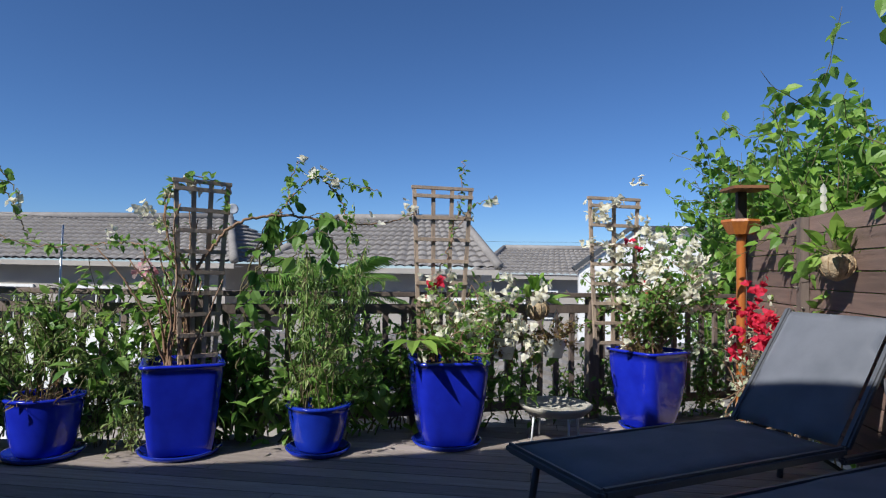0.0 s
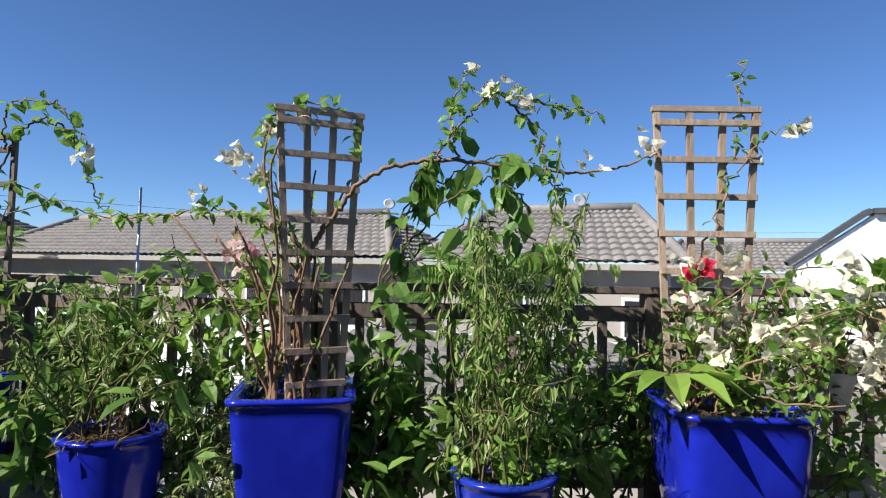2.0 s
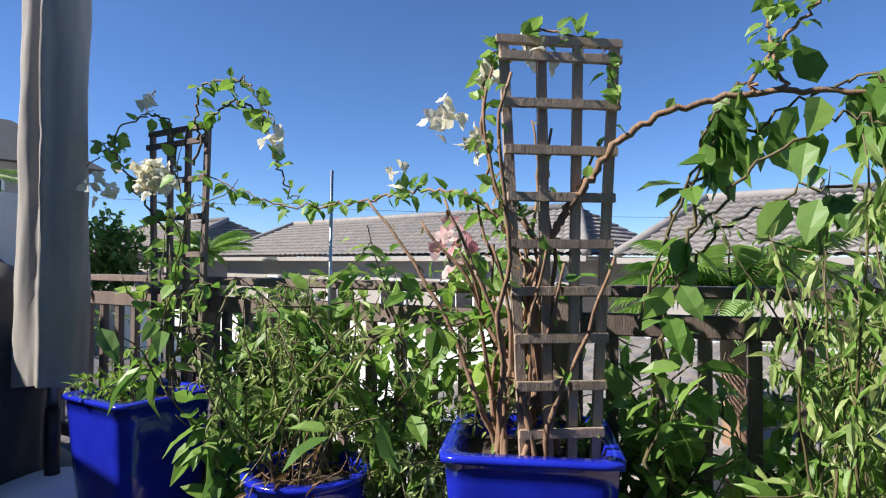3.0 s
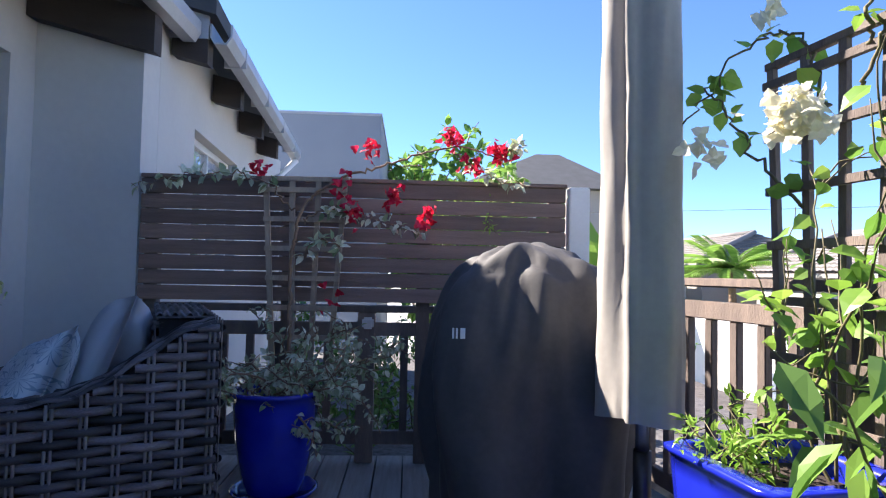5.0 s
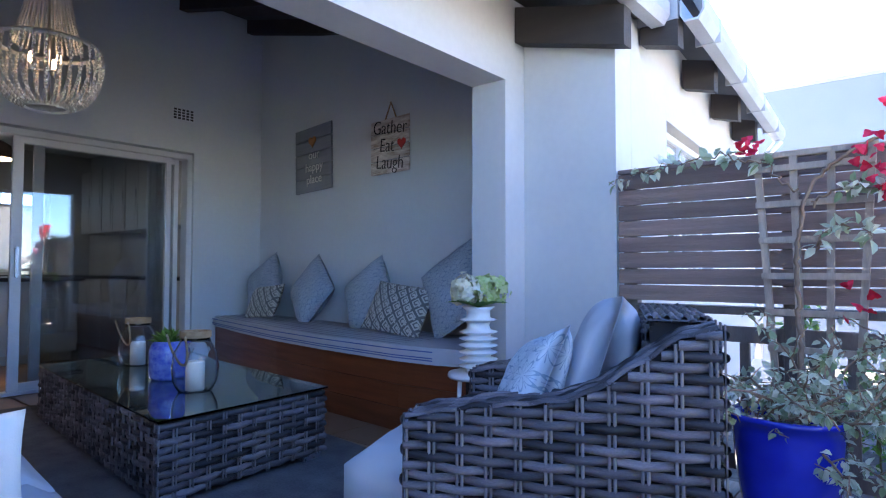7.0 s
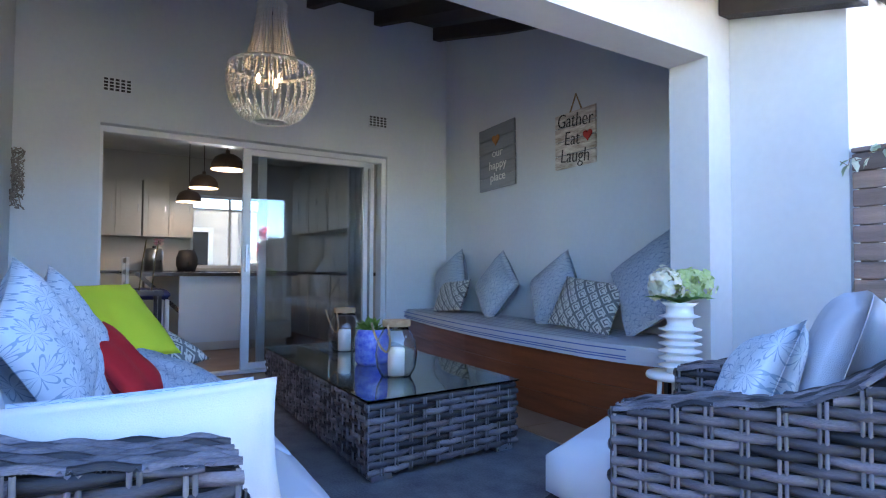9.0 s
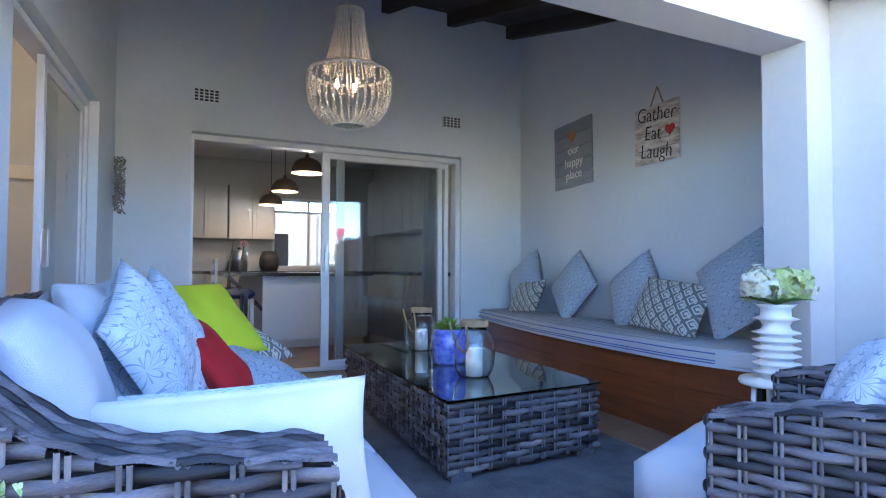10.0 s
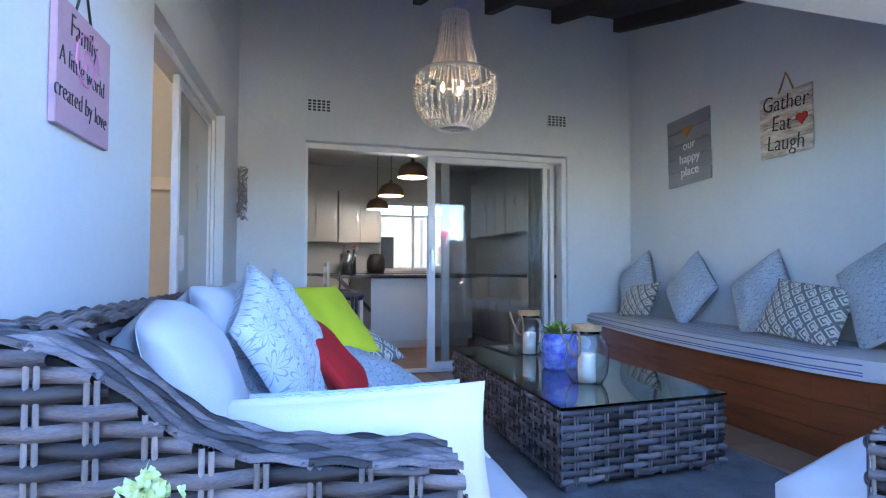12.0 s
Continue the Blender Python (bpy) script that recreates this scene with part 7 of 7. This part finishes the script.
def dish(x, y, z):
    g = thing("satellite_dish", pose(x, y, z), "grey satellite dish on the neighbour's ridge", "satellite dish")
    part("reflector", lathe([(0.01, 0.0), (0.14, 0.03), (0.18, 0.05), (0.19, 0.055), (0.14, 0.04), (0.01, 0.015)], 24), GUTTER, g, smooth=True).matrix_basis = pose(0, 0, 0.22, 0, -75, 30)
    rod("mast", [(0, 0, -0.1), (0, 0, 0.25)], 0.02, STEEL, g)


dish(15.8, 1.9, 2.75)
dish(16.3, 8.2, 2.85)


def palm(x, y, z, h, n, seed, label):
    q = random.Random(seed)
    g = thing("palm", Matrix.Identity(4), label, "palm tree")
    rod("trunk", [(x, y, -3), (x + 0.1, y, (z - 3) / 2), (x, y, z)], 0.13, BARK, g)
    st, sp = [], []
    for k in range(n):
        a, e = q.uniform(0, 6.28), q.uniform(0.2, 1.3)
        d = Vector((math.cos(a), math.sin(a), e))
        ln = grow(q, (x, y, z), d, h, h / 9, 0.03, -0.12 / h * 0.6, 0.015, 0.004)
        st.append(ln)
        for i in range(1, len(ln) * 5):
            t = i / 5
            j = min(int(t), len(ln) - 2)
            p = ln[j][0].lerp(ln[j + 1][0], t - j)
            dd = (ln[j + 1][0] - ln[j][0]).normalized()
            side = dd.cross(UP).normalized() * (1 if i % 2 else -1)
            sp.append((p, side + dd * 0.6 - UP * 0.25, UP, h * 0.34))
    v, f = tube_data(st, 4)
    raw("frond_rib", v, f, STEM, g, kind="stuff")
    leaves_part("foliage", sp, LEAF, g, aspect=0.13, kind="stuff")


palm(5.2, 1.05, 0.75, 0.95, 18, 2, "small green palm below the railing")
palm(2.9, 20.0, 3.2, 1.6, 26, 5, "palm tree beyond the screen")
palm(10.5, 20.5, 1.3, 1.6, 22, 7, "palm tree among the houses")


def tree(x, y, z0, h, w, seed, label, size=0.2, n=16):
    q = random.Random(seed)
    st, sp = [arc([(x, y, z0), (x + 0.1, y, z0 + h * 0.25), (x, y + 0.1, z0 + h * 0.5)], 0.12, 0.07, q, 0.02)], []
    for _ in range(n):
        b = (x, y, z0 + h * q.uniform(0.3, 0.5))
        s1, p1 = bush(q, b, 1, h * 0.55, 0.05, 6, size, 22, 0.12, 0.03, 0.2, 0.03, 0.25, w, h / 16)
        st += s1
        sp += p1
    g = thing("tree", Matrix.Identity(4), label, "tree")
    v, f = tube_data(st, 5)
    raw("trunk", v, f, BARK, g, smooth=True)
    leaves_part("crown", sp[::2], LEAF_DARK, g, kind="stuff")
    leaves_part("crown", sp[1::2], LEAF, g, kind="stuff")


tree(1.2, 12.5, -3, 6.0, 0.6, 1, "leafy green tree beyond the screen", 0.22, 20)
tree(-0.2, 17, -3, 8.0, 0.55, 2, "leafy green tree behind the houses", 0.3, 18)
tree(9.5, 27, -3, 6.5, 0.7, 3, "leafy green tree among the houses", 0.3, 16)
tree(6.5, 9.5, -3, 4.0, 0.8, 4, "low leafy tree below the deck", 0.2, 16)
tree(7.5, -6.5, -3, 5.2, 0.7, 6, "leafy green tree past the deck's end", 0.2, 18)
bn = thing("banana_plant", Matrix.Identity(4), "banana plant with one broad leaf past the screen", "plant")
rod("stem", [(0.75, 4.6, -1.0), (0.75, 4.6, 0.9)], 0.05, STEM, bn)
leaves_part("leaf", [(Vector((0.72, 4.6, 0.75)), Vector((-0.1 + 0.5 * k, 0.3 * k, 1 - 0.5 * k)), Vector((0, -1, 0.2)), 0.75) for k in (0, 0.7, -0.6)], LEAF, bn, aspect=0.45)
for p, q in (((2.2, 14, 2.4), (24, -9, 2.6)),):
    w = thing("overhead_wire", Matrix.Identity(4), "thin overhead wire against the sky", "wire")
    rod("wire", [Vector(p).lerp(Vector(q), i / 12) - UP * 0.5 * math.sin(math.pi * i / 12) for i in range(13)], 0.004, DARK_METAL, w, sides=4)

bank = thing("gravel_bank", Matrix.Identity(4), "dark gravel bed beyond the railing", "gravel")
v, f = [], []
for i in range(31):
    for j in range(31):
        x, y = -1.9 + 5.4 * i / 30, 4.05 + 6 * j / 30
        v.append((x, y, -0.35 - 0.12 * j / 30 + 0.05 * noise.noise(Vector((x * 2, y * 2, 0)))))
for i in range(30):
    for j in range(30):
        a = i * 31 + j
        f.append((a, a + 31, a + 32, a + 1))
raw("bed", v, f, mat("dark_gravel", (0.14, 0.12, 0.11), 0.95, (0.06, 0.055, 0.05), 9, 1.0, fine=40), bank)
r = random.Random(71)
for k in range(70):
    p = (r.uniform(-1.7, 1.2), r.uniform(4.1, 6.2), -0.36)
    stn = lathe([(0.005, -0.03), (0.05, -0.01), (0.055, 0.02), (0.03, 0.05), (0.005, 0.055)], 7)
    stn.transform(pose(*p, r.uniform(-20, 20), r.uniform(-20, 20), r.uniform(0, 360)) @ Matrix.Scale(r.uniform(0.6, 1.5), 4))
    part("stone", stn, GRAVEL, bank)
st, sp = [], []
for _ in range(24):
    s1, p1 = bush(r, (r.uniform(-1.4, 0.6), r.uniform(4.3, 5.6), -0.4), 1, 0.85, 0.05, 5, 0.07, 40, 0.2, 0.02, 0.3, 0.006, 0.1, 0.3)
    st += s1
    sp += p1
plant("shrub", "dark green shrubs behind the railing gate", st, [(sp, LEAF_DARK, 0.6)])

# ---- deck boards and floor tiles ----
deck = new("floor_deck")
tagged(deck, "weathered grey-brown timber deck", kind="structure")


def deck_edge(x):
    """South and north ends of the board at x, inside the railing line."""
    if x <= 0.4:
        return -3.4, 3.95
    lo, hi = -3.5, 3.95
    n = 3.95 if x < 0.55 else (CORNER.y + (x - CORNER.x) * (NORTH_END.y - CORNER.y) / (NORTH_END.x - CORNER.x) if x < CORNER.x else CORNER.y + (x - CORNER.x) * (SOUTH_END.y - CORNER.y) / (SOUTH_END.x - CORNER.x))
    return lo, n + 0.12


bw_ = 0.14
x = -3.2
rr = random.Random(2)
while x < 2.86:
    lo, hi = deck_edge(x + bw_ / 2)
    if x < -2.42:
        hi = 0.02
    cut = rr.uniform(lo + 0.8, hi - 0.6) if hi - lo > 2 else hi
    for y0, y1 in ((lo, cut - 0.003), (cut + 0.003, hi)):
        if y1 - y0 < 0.05:
            continue
        bm = one_box((0, 0, -0.03), (bw_ - 0.008, y1 - y0, 0.0))
        ob = part("board", bm, DECK_WOOD, deck)
        ob.location = (x, y0, 0)
    x += bw_
joist = structure("deck_base", prism([(-3.3, -3.6), (2.95, -3.6), (1.2, 0.6), (0.6, 4.0), (-2.4, 4.0), (-2.4, 0.0), (-3.3, 0.0)], -0.3, -0.034), DARK_BEAM, "dark joists under the deck")
tiles = new("floor_patio")
tagged(tiles, "brown tiled patio floor", kind="structure")
me = mesh_of("tile", one_box((0.003, 0.003, -0.03), (0.447, 0.447, 0.0), 0.002), TILE)
for i in range(9):
    for j in range(9):
        x, y = -6.2 + 0.45 * i, 0.1 + 0.45 * j
        if x + 0.44 > -2.38:
            continue
        ob = new("tile", me)
        ob.parent = tiles
        ob.location = (x, y, 0)
structure("patio_screed", one_box((-6.21, 0.0, -0.3), (-2.43, 4.14, -0.012)), PLASTER_LIFTED, "grey screed between the tiles")

BUD = (-1.3, 0.735, 0.79)
# small flowering plant on the deck beside the sofa arm
fp = thing("flowering_plant", pose(BUD[0], BUD[1], 0), "small potted plant with pale green buds beside the sofa", "plant")
part("pot", lathe([(0.01, 0), (0.07, 0), (0.1, 0.38), (0.105, 0.4), (0.09, 0.4), (0.085, 0.37), (0.01, 0.36)], 24), CERAMIC, fp, smooth=True)
q = random.Random(9)
st, sp = bush(q, (0, 0, 0.36), 8, 0.28, 0.02, 1, 0.018, 30, 0.15, 0, 0.2, 0.004, 0.2, 0.25)
v, f = tube_data(st, 4)
raw("branchwork", v, f, STEM, fp, kind="stuff")
leaves_part("foliage", sp, LEAF, fp, kind="stuff")
leaves_part("blossom", blooms(q, (0, 0, BUD[2] - 0.005), 150, 0.016, 0.007), PETAL_GREEN, fp, "pale green buds", 1.2, "stuff")
